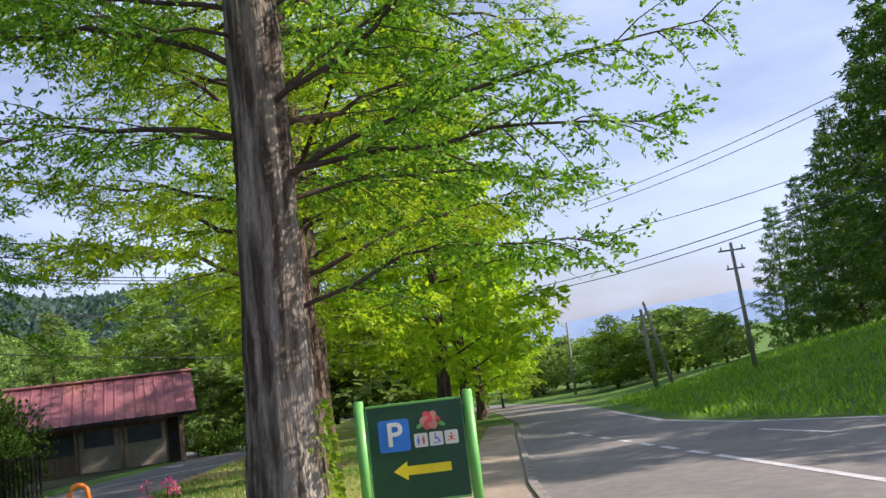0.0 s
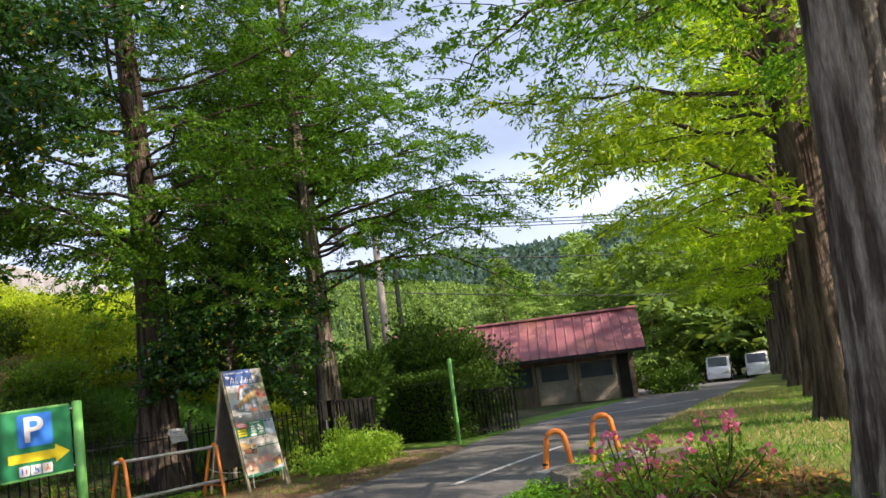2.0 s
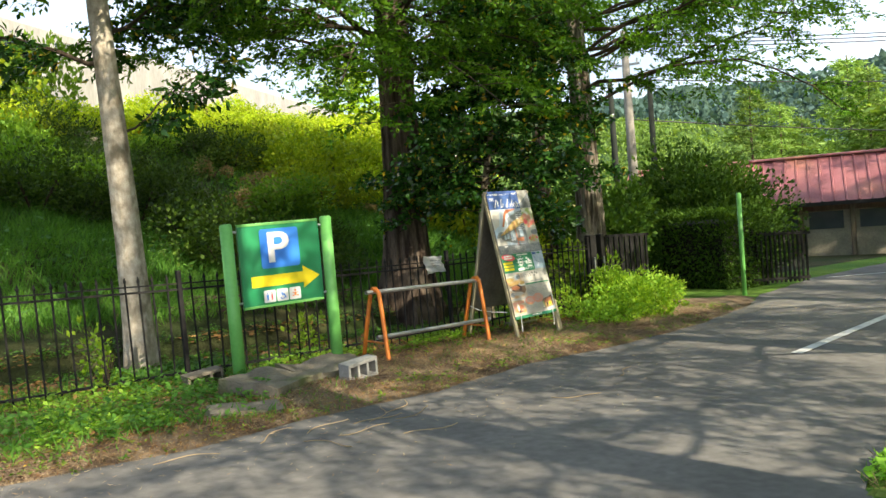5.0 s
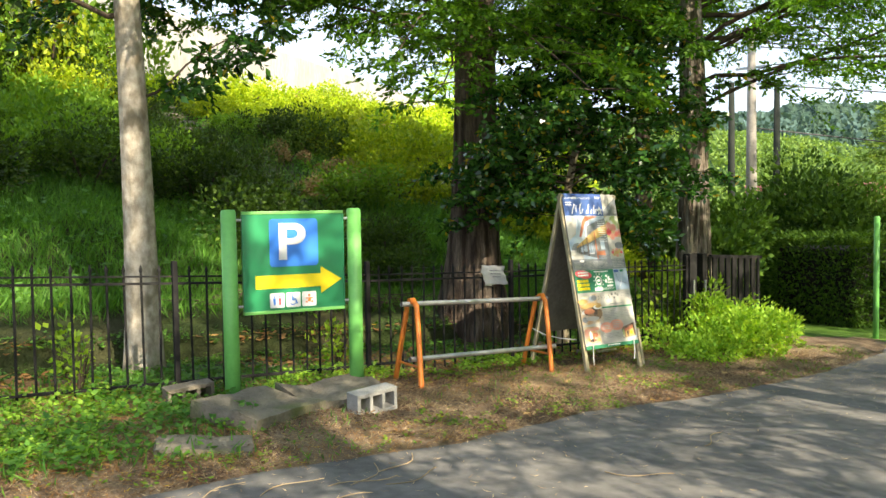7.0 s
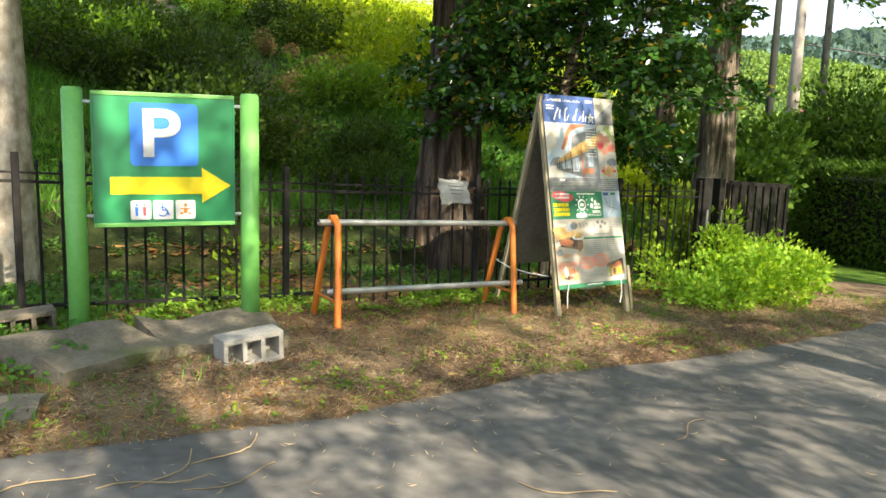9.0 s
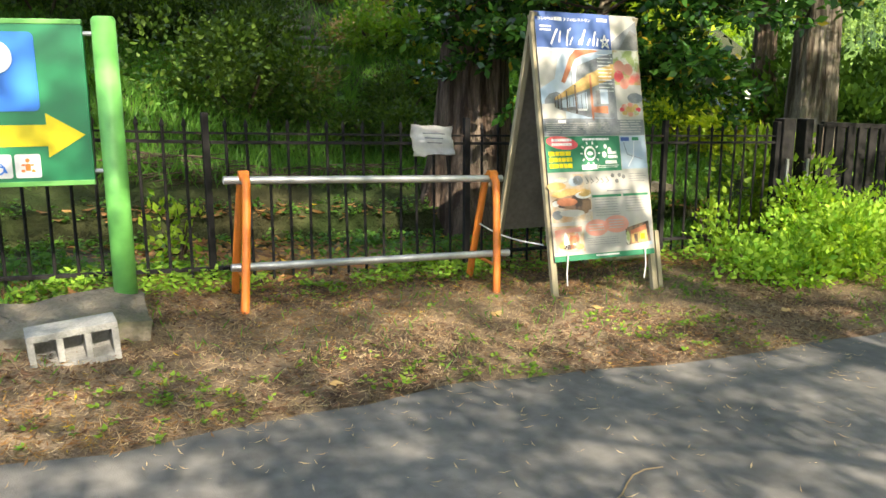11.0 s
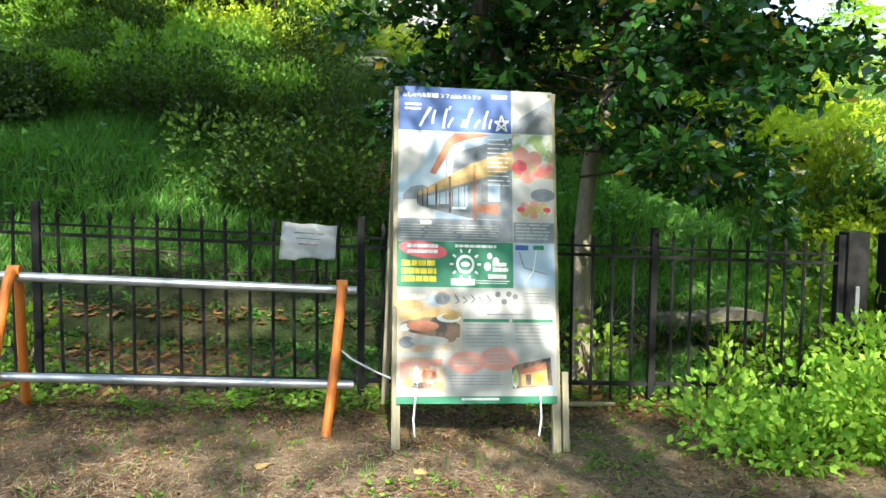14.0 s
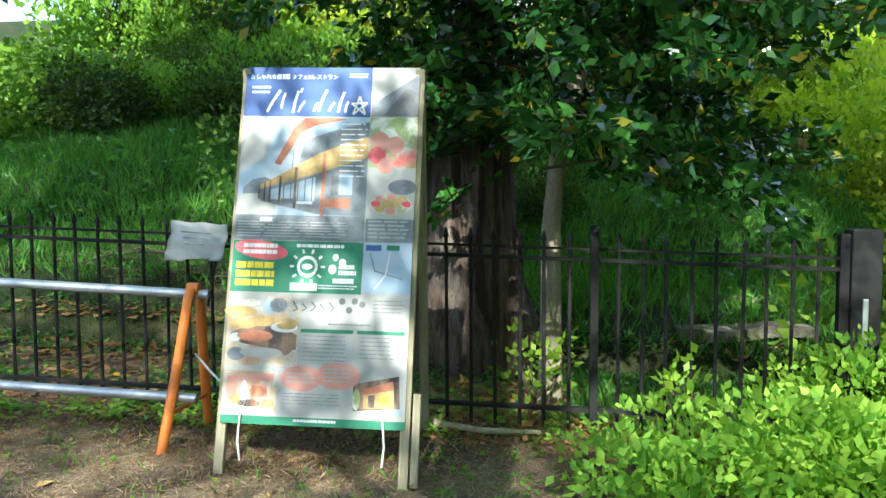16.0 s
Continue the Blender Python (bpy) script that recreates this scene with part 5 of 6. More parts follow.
for k in range(-5, 5):
    y0 = 4.90 + k * 1.95
    BAY, BARS = (1.95, 14) if k < 4 else (1.35, 10)
    z0, z1 = rail_z(y0), rail_z(y0 + BAY)
    rail = thing("iron_railing", pose(FX, y0, z0, 0, 0, 0), "black iron railing with slim pointed bars on the verge", "railing", "railing sections")
    slope = (z1 - z0) / BAY
    part("post", boxed((0.046, 0.046, 1.35), (0, 0, 0.52), 0.006), IRON, rail)
    for z, w in ((1.06, 0.014), (1.00, 0.020), (0.14, 0.022)):
        bm = bmesh.new()
        vs = []
        for y in (0.028, BAY - 0.028):
            vs.append([bm.verts.new((sx * w, y, z + slope * y + sz * w * 0.5)) for sx, sz in ((-1, -1), (1, -1), (1, 1), (-1, 1))])
        for a in range(4):
            b = (a + 1) % 4
            bm.faces.new((vs[0][a], vs[0][b], vs[1][b], vs[1][a]))
        bm.faces.new(vs[0])
        bm.faces.new(vs[1][::-1])
        bmesh.ops.recalc_face_normals(bm, faces=bm.faces[:])
        part("rail", bm, IRON, rail)
    for i in range(1, BARS):
        y = i * BAY / BARS
        if bar_mesh is None:
            bm = bmesh.new()
            cyl(bm, (0, 0, 0.03), (0, 0, 1.10), 0.0105, sides=8)
            cyl(bm, (0, 0, 1.10), (0, 0, 1.115), 0.014, 0.016, 8)
            cyl(bm, (0, 0, 1.115), (0, 0, 1.16), 0.016, 0.002, 8)
            first_bar = part("bar", bm, IRON, rail)
            bar_mesh = first_bar.data
        else:
            first_bar = new("bar", bar_mesh)
            first_bar.parent = rail
        first_bar.matrix_local = pose(random.gauss(0, 0.002), y, slope * y, random.gauss(0, 0.4), random.gauss(0, 0.4), 0)
end_post = tagged(link_mesh("railing_post", boxed((0.06, 0.06, 1.35), (0, 0, 0.52), 0.006), IRON), "black square railing end post", "post")
end_post.matrix_world = pose(FX, 14.05, rail_z(14.05))
# sliding gate leaf and its housing
for y, w, lab in ((14.15, 0.16, "black metal gate post beside the railing"), (14.42, 0.10, "slim black metal gate post")):
    g = thing("gate_post", pose(FX, y, rail_z(y)), lab, "gate post")
    part("shaft", boxed((0.12, w, 1.25), (0, 0, 0.6), 0.008), IRON, g)
    part("latch", boxed((0.02, 0.03, 0.26), (0.072, -0.01, 0.72), 0.006), STEEL, g, "grey steel latch plate")
g = thing("gate", pose(FX - 0.1, 14.75, rail_z(14.75), 0, 0, -4), "folded black metal concertina gate", "gate")
for k in range(16):
    part("slat", boxed((0.03, 0.055, 1.1), (0.02 * (k % 2), k * 0.075, 0.62 - 0.004 * k), 0.004), IRON, g)
part("top_bar", boxed((0.05, 1.2, 0.05), (0, 0.56, 1.17), 0.005, pose(0, 0, 0, -3.1, 0, 0)), IRON, g)
g = thing("gate", pose(-11.72, 20.15, float(plane(-11.72, 20.15)), 0, 0, -23), "dark metal gate standing open by the road bend", "gate")
for k in range(13):
    part("slat", boxed((0.03, 0.05, 1.15), (0, k * 0.13, 0.62 - 0.007 * k), 0.004), IRON, g)
for z in (0.15, 1.15):
    part("rail", boxed((0.05, 1.66, 0.06), (0, 0.78, z - 0.02), 0.005, pose(0, 0, 0, -3.1, 0, 0)), IRON, g)
gp = thing("marker_post", on_ground(-10.95, 18.0), "slim green steel post at the road edge", "post")
bm = bmesh.new()
cyl(bm, (0, 0, -0.2), (0, 0, 1.95), 0.045, sides=14)
part("shaft", bm, POST_GREEN, gp, smooth=True)
bm = bmesh.new()
cyl(bm, (0, 0, 1.95), (0, 0, 1.99), 0.055, 0.03, 14)
part("cap", bm, POST_GREEN, gp)


# ---- barricade ----
def loop_stand(x0, x1, y, z, h, lean=0.0, skew=0.0):
    """Points of an inverted U of tube, legs at x0 and x1; it leans along y, and the leg at x0 stands off by skew."""
    cx, r = (x0 + x1) / 2, 0.085
    pts = [(x0, y, z)]
    for k in range(11):
        a = math.pi * (1 - k / 10)
        pts.append((cx + r * math.cos(a), y, z + h - r + r * math.sin(a)))
    pts.append((x1, y, z))
    fine = []
    for a, b in zip(pts, pts[1:]):
        n = 6 if a is pts[0] or b is pts[-1] else 1
        for i in range(n):
            fine.append(tuple(p + (q - p) * i / n for p, q in zip(a, b)))
    fine.append(pts[-1])
    return [(a, b + lean * (c - z) / h + skew * (x1 - a) / (x1 - x0) * (1 - (c - z) / h), c) for a, b, c in fine]


bar = thing("pipe_barricade", pose(0, 0, 0), "pipe barricade with orange loop stands and steel pipes", "barricade")
for y, x0, x1 in ((8.81, -11.36, -10.86), (10.53, -11.38, -10.88)):
    z = gz(x1, y) - 0.02
    st = tubes("stand", [(loop_stand(x0, x1, y, z, 0.80, 0.09, 0.05), 0.026, 12)], ORANGE, bar)
    bm = bmesh.new()
    cyl(bm, (x0 + 0.05, y + 0.06, z + 0.2), (x1 - 0.05, y + 0.025, z + 0.2), 0.012, sides=8)
    part("tie_bar", bm, ORANGE, st)
    bm = bmesh.new()
    cyl(bm, (-11.12, y + 0.06, z + 0.80), (-11.12, y + 0.12, z + 0.80), 0.035, sides=10)
    part("clamp", bm, ORANGE, st)
for (za, zb), (ya, yb) in (((0.262, 0.168), (8.78, 10.70)), ((-0.245, -0.335), (8.77, 10.68))):
    bm = bmesh.new()
    cyl(bm, (-11.12 + (0.14 if za < 0 else 0), ya, za), (-11.12 + (0.14 if za < 0 else 0), yb, zb), 0.0243, sides=18, caps=False)
    part("pipe", bm, STEEL, bar, "galvanized steel pipe", True)
# two spare orange loops standing at the tip of the island
for (x, y), rz in (((-4.42, 8.36), 21), ((-4.05, 8.62), 21)):
    z = gz(x, y)
    lp = thing("orange_loop", pose(x, y, z - 0.32, 0, 0, rz), "orange steel loop stand set between concrete blocks", "barrier", "orange loops")
    tubes("tube", [(loop_stand(-0.19, 0.19, 0, 0, 0.80), 0.026, 12)], ORANGE, lp)
    bm = bmesh.new()
    cyl(bm, (-0.12, 0, 0.5), (-0.12, 0, 0.52), 0.03, sides=8)
    part("clamp", bm, IRON, lp)


# ---- hoarding board ----
ab = thing("a_frame_board", pose(-11.11, 11.335, 0, 0, 0, 90) @ pose(0, 0, 0, 0, 1.2, 0), "tall double-sided advertising A-board with a printed restaurant poster", "sign board")
TOPZ, LOWZ, GZ = 1.30, -0.385, gz(-10.8, 11.3)
W = 0.865
tilt = math.degrees(math.atan2(0.39, TOPZ - LOWZ))
H = math.hypot(0.39, TOPZ - LOWZ)
# the leaf's own plane: x across, z down its slope from the top edge
front = pose(0, 0, TOPZ, -tilt, 0, 0)
rear = pose(0, 0.03, TOPZ, tilt, 0, 0)
LEG = (TOPZ - GZ) / math.cos(radians(tilt)) + 0.03
pn = part("front_panel", boxed((W, 0.014, H), (0, 0.01, -H / 2), 0.002), PLYWOOD, ab)
pn.matrix_local = front
bp = part("rear_panel", boxed((W, 0.014, H - 0.1), (0, 0.0, -(H - 0.1) / 2), 0.002), PLYWOOD, ab, "bare weathered plywood back")
bp.matrix_local = rear
for s in (-1, 1):
    lg = part("leg", boxed((0.045, 0.035, LEG), (s * (W / 2 + 0.0), 0.036, -LEG / 2 - 0.02), 0.003), BARE_WOOD, ab, "pale weathered timber leg")
    lg.matrix_local = front
    if s > 0:
        st = part("stay", boxed((0.035, 0.028, 0.42), (s * (W / 2 + 0.05), 0.03, -LEG + 0.24), 0.003), BARE_WOOD, ab)
        st.matrix_local = front
    lg = part("rear_leg", boxed((0.045, 0.035, LEG), (s * (W / 2 + 0.0), -0.028, -LEG / 2), 0.003), BARE_WOOD, ab)
    lg.matrix_local = rear
    runs = [([(s * (W / 2 - 0.10), -0.02, -H + 0.05), (s * (W / 2 - 0.09), 0.0, -H - 0.08), (s * (W / 2 - 0.1), 0.02, -H - 0.17)], 0.0055, 6)]
    rp = tubes("rope", runs, ROPE, ab)
    rp.matrix_local = front
poster = part("poster", boxed((W, 0.002, H), (0, 0.001, -H / 2)), PAPER, ab, "large printed restaurant poster")
poster.matrix_local = front


def uv(pts):
    return [((u - 0.5) * W, -v * H) for u, v in pts]


def print_(pts, mat, name, lift=0, label=""):
    return plate(uv(pts), 0.0006, mat, name, poster, -0.0002 - lift * 0.0007, label)


def r4(u0, v0, u1, v1):
    return [(u0, v1), (u1, v1), (u1, v0), (u0, v0)]


def bars(u0, v0, u1, v1, rows, mat, name, lift, seed, fill=0.55, words=1):
    """Lines of unreadable print as plain bars, one mesh."""
    rg = np.random.default_rng(seed)
    bm = bmesh.new()
    dv = (v1 - v0) / rows
    for r in range(rows):
        u, end = u0, u1 - rg.uniform(0, 0.12) * (u1 - u0)
        while u < end - 0.004:
            w = min(end - u, (u1 - u0) * rg.uniform(0.5, 1.1) / words)
            for q in (r4(u, v0 + r * dv, u + w * 0.88, v0 + r * dv + dv * fill),):
                bm.faces.new([bm.verts.new(((a - 0.5) * W, -0.0010 - lift * 0.0007, -b * H)) for a, b in q])
            u += w
    part(name, bm, mat, poster)


def stroke(pts, w, mat, name, lift):
    """A brush stroke through points (u, v), as a flat ribbon."""
    p = np.array([((u - 0.5) * W, -v * H) for u, v in pts])
    d = np.gradient(p, axis=0)
    n = np.stack([-d[:, 1], d[:, 0]], 1)
    n /= np.linalg.norm(n, axis=1)[:, None] + 1e-9
    bm = bmesh.new()
    a = [bm.verts.new((x, -0.0012 - lift * 0.0007, z)) for x, z in p + n * w / 2]
    b = [bm.verts.new((x, -0.0012 - lift * 0.0007, z)) for x, z in p - n * w / 2]
    for k in range(len(p) - 1):
        bm.faces.new((a[k], a[k + 1], b[k + 1], b[k]))
    part(name, bm, mat, poster)


print_(r4(0, 0, 0.73, 0.145), NAVY, "header", 0, "navy blue header")
letter("\u304a\u3057\u3083\u308c\u306a", 0.027, 0.0004, WHITE, poster, pose((0.10 - 0.5) * W, -0.0016, -0.029 * H, 90, 0, 0), "caption")
bars(0.18, 0.020, 0.265, 0.038, 1, WHITE, "small_print", 1, 1, 0.85, 3)
letter("\u30ab\u30d5\u30a7&\u30ec\u30b9\u30c8\u30e9\u30f3", 0.027, 0.0004, WHITE, poster, pose((0.40 - 0.5) * W, -0.0016, -0.029 * H, 90, 0, 0), "caption")
bars(0.60, 0.018, 0.71, 0.034, 2, WHITE, "small_print", 1, 2, 0.45, 5)
bars(0.04, 0.056, 0.15, 0.085, 2, WHITE, "small_print", 1, 3, 0.45, 3)
# the brushed name mark, as plain slanted strokes: foot, top, height of each
for u0, u1, v0, v1, w in ((0.135, 0.205, 0.132, 0.068, 0.014), (0.215, 0.235, 0.122, 0.076, 0.012), (0.285, 0.31, 0.135, 0.07, 0.013), (0.325, 0.335, 0.074, 0.062, 0.010), (0.315, 0.35, 0.132, 0.10, 0.010),
                          (0.43, 0.475, 0.13, 0.066, 0.013), (0.405, 0.425, 0.13, 0.105, 0.011), (0.49, 0.52, 0.13, 0.104, 0.011), (0.545, 0.575, 0.132, 0.072, 0.012), (0.585, 0.60, 0.132, 0.10, 0.011)):
    stroke([(u0, v0), ((u0 + u1) / 2 - 0.004, (v0 + v1) / 2), (u1, v1)], w, WHITE, "brush_mark", 1)
for a, b in (((0.63, 0.138), (0.665, 0.085)), ((0.665, 0.085), (0.70, 0.138)), ((0.70, 0.138), (0.62, 0.106)), ((0.62, 0.106), (0.71, 0.104)), ((0.71, 0.104), (0.63, 0.138))):
    stroke([a, ((a[0] + b[0]) / 2, (a[1] + b[1]) / 2), b], 0.009, WHITE, "star_mark", 1)
print_(r4(0, 0.146, 0.73, 0.455), PALE_BLUE, "photo", 0, "faded photo of a timber building")
print_([(0.0, 0.155), (0.20, 0.16), (0.14, 0.27), (0.0, 0.31)], PAPER, "photo_tone", 1)
print_([(0.03, 0.355), (0.08, 0.33), (0.15, 0.322), (0.22, 0.335), (0.20, 0.37), (0.03, 0.372)], SLATE, "photo_tone", 1)
print_([(0.0, 0.372), (0.14, 0.368), (0.22, 0.40), (0.22, 0.43), (0.0, 0.43)], PAPER, "photo_tone", 2)
print_([(0.22, 0.285), (0.33, 0.18), (0.73, 0.150), (0.73, 0.215), (0.46, 0.25), (0.20, 0.325)], PALE_BLUE, "photo_tone", 2)
for k in range(6):
    u = 0.30 + 0.065 * k
    print_([(u, 0.295 - 0.022 * k), (u + 0.004, 0.215 - 0.008 * k), (u + 0.009, 0.215 - 0.008 * k), (u + 0.007, 0.295 - 0.022 * k)], SLATE, "mullion", 3)
print_([(0.20, 0.282), (0.30, 0.178), (0.36, 0.150), (0.52, 0.147), (0.60, 0.152), (0.42, 0.172), (0.35, 0.19), (0.235, 0.288)], RUST, "photo_tone", 3)
print_([(0.36, 0.215), (0.60, 0.175), (0.73, 0.16), (0.73, 0.205), (0.46, 0.25), (0.34, 0.285)], SLATE, "photo_tone", 3)
print_([(0.12, 0.348), (0.46, 0.250), (0.69, 0.206), (0.73, 0.204), (0.73, 0.262), (0.46, 0.308), (0.13, 0.356)], OCHRE, "photo_tone", 4)
print_([(0.13, 0.356), (0.46, 0.308), (0.73, 0.262), (0.73, 0.43), (0.45, 0.425), (0.13, 0.39)], SLATE, "photo_tone", 2)
print_([(0.18, 0.36), (0.44, 0.32), (0.44, 0.39), (0.18, 0.385)], PALE_BLUE, "photo_tone", 3)
for k, (u, v, f, w) in enumerate(((0.12, 0.346, 0.385, 0.008), (0.15, 0.338, 0.39, 0.009), (0.18, 0.332, 0.395, 0.010), (0.235, 0.32, 0.40, 0.012), (0.32, 0.294, 0.41, 0.015), (0.475, 0.252, 0.44, 0.020))):
    print_(r4(u, v, u + w, f), RUST if k == 5 else FOOD_DARK, "pillar", 5)
for k in range(5):
    print_(r4(0.26 + 0.04 * k, 0.345 - 0.006 * k, 0.266 + 0.04 * k, 0.40), INK, "mullion", 4)
print_(r4(0.53, 0.315, 0.565, 0.372), INK, "photo_tone", 4)
print_(r4(0.575, 0.31, 0.65, 0.37), PALE_BLUE, "photo_tone", 4)
print_([(0.50, 0.382), (0.64, 0.378), (0.64, 0.41), (0.50, 0.405)], RUST, "photo_tone", 4)
print_(r4(0.25, 0.383, 0.33, 0.397), INK, "photo_tone", 5)
print_(r4(0.34, 0.39, 0.43, 0.398), WHITE, "photo_tone", 5)
bars(0.57, 0.165, 0.725, 0.33, 11, WHITE, "small_print", 4, 4, 0.22, 1)
print_(r4(0, 0.43, 0.73, 0.50), SLATE, "caption_band", 5)
print_(r4(0.14, 0.437, 0.21, 0.447), WHITE, "photo_tone", 6)
bars(0.02, 0.448, 0.70, 0.496, 6, PAPER, "small_print", 6, 5, 0.35, 3)
print_(r4(0.735, 0, 1, 0.143), SLATE, "photo", 0)
print_([(0.735, 0.0), (1, 0.0), (1, 0.02), (0.85, 0.07), (0.735, 0.11)], PAPER, "photo_tone", 1)
print_([(0.80, 0.143), (0.93, 0.06), (1, 0.075), (1, 0.143)], INK, "photo_tone", 1)
print_(r4(0.735, 0.146, 1, 0.29), LEAFY, "photo", 0, "faded photo of salad and fruit")
for u, v, r, mt in ((0.79, 0.215, 0.055, SALMON), (0.88, 0.225, 0.05, SALMON), (0.78, 0.255, 0.05, RED), (0.95, 0.19, 0.05, LEAFY), (0.83, 0.285, 0.045, SALMON)):
    print_(oval(u, v, r, r * 0.5), mt, "photo_tone", 1 + (u > 0.8))
print_(r4(0.735, 0.30, 1, 0.43), PAPER, "photo", 0)
print_(oval(0.93, 0.345, 0.08, 0.022), SLATE, "photo_tone", 1)
print_(oval(0.87, 0.395, 0.12, 0.03), FOOD, "photo_tone", 1)
print_(oval(0.87, 0.392, 0.05, 0.014), OCHRE, "photo_tone", 2)
for k in range(8):
    a = 2 * math.pi * k / 8
    print_(oval(0.87 + 0.085 * math.cos(a), 0.393 + 0.02 * math.sin(a), 0.026, 0.009), (RED, LEAFY, SALMON, OCHRE)[k % 4], "photo_tone", 3)
print_(r4(0.735, 0.435, 1, 0.50), SLATE, "caption_band", 0)
bars(0.75, 0.44, 0.99, 0.495, 5, PAPER, "small_print", 1, 6, 0.4, 2)
print_(r4(0, 0.502, 0.73, 0.645), PRINT_GREEN, "green_band", 0, "dark green band")
print_(oval(0.16, 0.528, 0.15, 0.026, 24, 0.06), RED, "badge", 1)
bars(0.06, 0.511, 0.27, 0.546, 2, WHITE, "small_print", 2, 7, 0.62, 7)
bars(0.025, 0.562, 0.255, 0.635, 3, YELLOW, "small_print", 1, 8, 0.72, 4)
bars(0.36, 0.51, 0.66, 0.52, 1, WHITE, "small_print", 1, 9, 0.9, 8)
for k in range(10):
    a = 2 * math.pi * k / 10
    stroke([(0.425 + 0.075 * math.cos(a), 0.572 + 0.038 * math.sin(a)), (0.425 + 0.098 * math.cos(a), 0.572 + 0.05 * math.sin(a))], 0.011, WHITE, "ray", 1)
print_(oval(0.425, 0.572, 0.058, 0.03), WHITE, "sun_mark", 1)
print_(oval(0.425, 0.572, 0.043, 0.021), PRINT_GREEN, "sun_mark", 2)
print_(oval(0.425, 0.572, 0.03, 0.008), WHITE, "sun_mark", 3)
for u, v, r in ((0.565, 0.578, 0.022), (0.62, 0.56, 0.02), (0.58, 0.545, 0.016)):
    print_(oval(u, v, r, r * 0.6), WHITE, "blob", 1)
bars(0.60, 0.565, 0.70, 0.598, 2, WHITE, "small_print", 1, 10, 0.7, 3)
bars(0.57, 0.603, 0.69, 0.618, 1, WHITE, "small_print", 1, 11, 0.9, 6)
print_(r4(0.335, 0.618, 0.485, 0.638), WHITE, "label_strip", 1)
bars(0.49, 0.622, 0.715, 0.636, 2, WHITE, "small_print", 1, 12, 0.4, 6)
print_(r4(0.735, 0.502, 1, 0.64), PALE_BLUE, "map", 0, "pale printed map")
print_(r4(0.745, 0.508, 0.83, 0.524), NAVY, "label_strip", 1)
print_(r4(0.86, 0.508, 0.93, 0.522), PRINT_GREEN, "label_strip", 1)
stroke([(0.77, 0.53), (0.80, 0.58), (0.95, 0.60)], 0.006, SLATE, "map_line", 1)
stroke([(0.88, 0.525), (0.86, 0.59), (0.80, 0.63)], 0.006, WHITE, "map_line", 1)
print_(r4(0.0, 0.655, 0.40, 0.845), FOOD, "photo", 0, "faded photo of dishes on a table")
print_([(0.0, 0.655), (0.22, 0.655), (0.20, 0.685), (0.0, 0.695)], PAPER, "photo_tone", 1)
print_(oval(0.24, 0.685, 0.05, 0.018), PALE_BLUE, "photo_tone", 2)
print_(oval(0.09, 0.735, 0.075, 0.012), OCHRE, "photo_tone", 4)
print_(oval(0.32, 0.74, 0.075, 0.014), WHITE, "photo_tone", 4)
print_(oval(0.33, 0.736, 0.055, 0.010), OCHRE, "photo_tone", 5)
print_([(0.02, 0.76), (0.12, 0.735), (0.30, 0.74), (0.39, 0.76), (0.39, 0.80), (0.25, 0.80), (0.08, 0.785)], FOOD_DARK, "photo_tone", 1)
for u, v, ru, rv, mt in ((0.07, 0.70, 0.09, 0.016, OCHRE), (0.20, 0.725, 0.09, 0.014, OCHRE), (0.33, 0.735, 0.07, 0.02, OCHRE), (0.16, 0.765, 0.10, 0.016, RUST), (0.05, 0.77, 0.03, 0.012, WHITE), (0.20, 0.81, 0.12, 0.014, PAPER), (0.28, 0.68, 0.05, 0.02, SLATE), (0.33, 0.785, 0.045, 0.03, FOOD_DARK), (0.12, 0.675, 0.06, 0.010, LEAFY), (0.06, 0.815, 0.05, 0.018, SLATE)):
    print_(oval(u, v, ru, rv), mt, "photo_tone", 2 + (ru > 0.08))
for k in range(5):
    stroke([(0.36 + 0.05 * k, 0.668 + 0.006 * (k % 2)), (0.385 + 0.05 * k, 0.69 - 0.004 * (k % 3)), (0.36 + 0.05 * k, 0.694)], 0.008, INK, "brush_mark", 1)
for u, v in ((0.63, 0.665), (0.67, 0.688), (0.74, 0.672), (0.70, 0.664)):
    print_(oval(u, v, 0.018, 0.009), INK, "blob", 1)
bars(0.80, 0.66, 0.98, 0.70, 4, SLATE, "small_print", 1, 13, 0.2, 3)
bars(0.56, 0.725, 0.82, 0.735, 1, SLATE, "small_print", 1, 14, 0.5, 8)
print_(r4(0.41, 0.742, 0.70, 0.752), PRINT_GREEN, "label_strip", 1)
print_(r4(0.72, 0.742, 0.98, 0.752), PRINT_GREEN, "label_strip", 1)
bars(0.43, 0.76, 0.68, 0.835, 7, SLATE, "small_print", 1, 15, 0.18, 4)
bars(0.74, 0.76, 0.97, 0.825, 6, SLATE, "small_print", 1, 16, 0.18, 4)
print_(r4(0.0, 0.86, 0.30, 0.965), FOOD, "photo", 0)
print_([(0.02, 0.875), (0.28, 0.865), (0.28, 0.885), (0.02, 0.89)], SALMON, "photo_tone", 1)
for u, v, ru, rv, mt in ((0.05, 0.91, 0.03, 0.03, SALMON), (0.12, 0.92, 0.02, 0.035, WHITE), (0.17, 0.925, 0.015, 0.03, RUST), (0.23, 0.92, 0.02, 0.03, SALMON), (0.08, 0.935, 0.03, 0.014, OCHRE), (0.20, 0.915, 0.05, 0.016, RUST), (0.15, 0.945, 0.07, 0.010, FOOD_DARK), (0.25, 0.945, 0.04, 0.012, OCHRE)):
    print_(oval(u, v, ru, rv), mt, "photo_tone", 2)
print_(oval(0.43, 0.875, 0.115, 0.034), SALMON, "badge", 1)
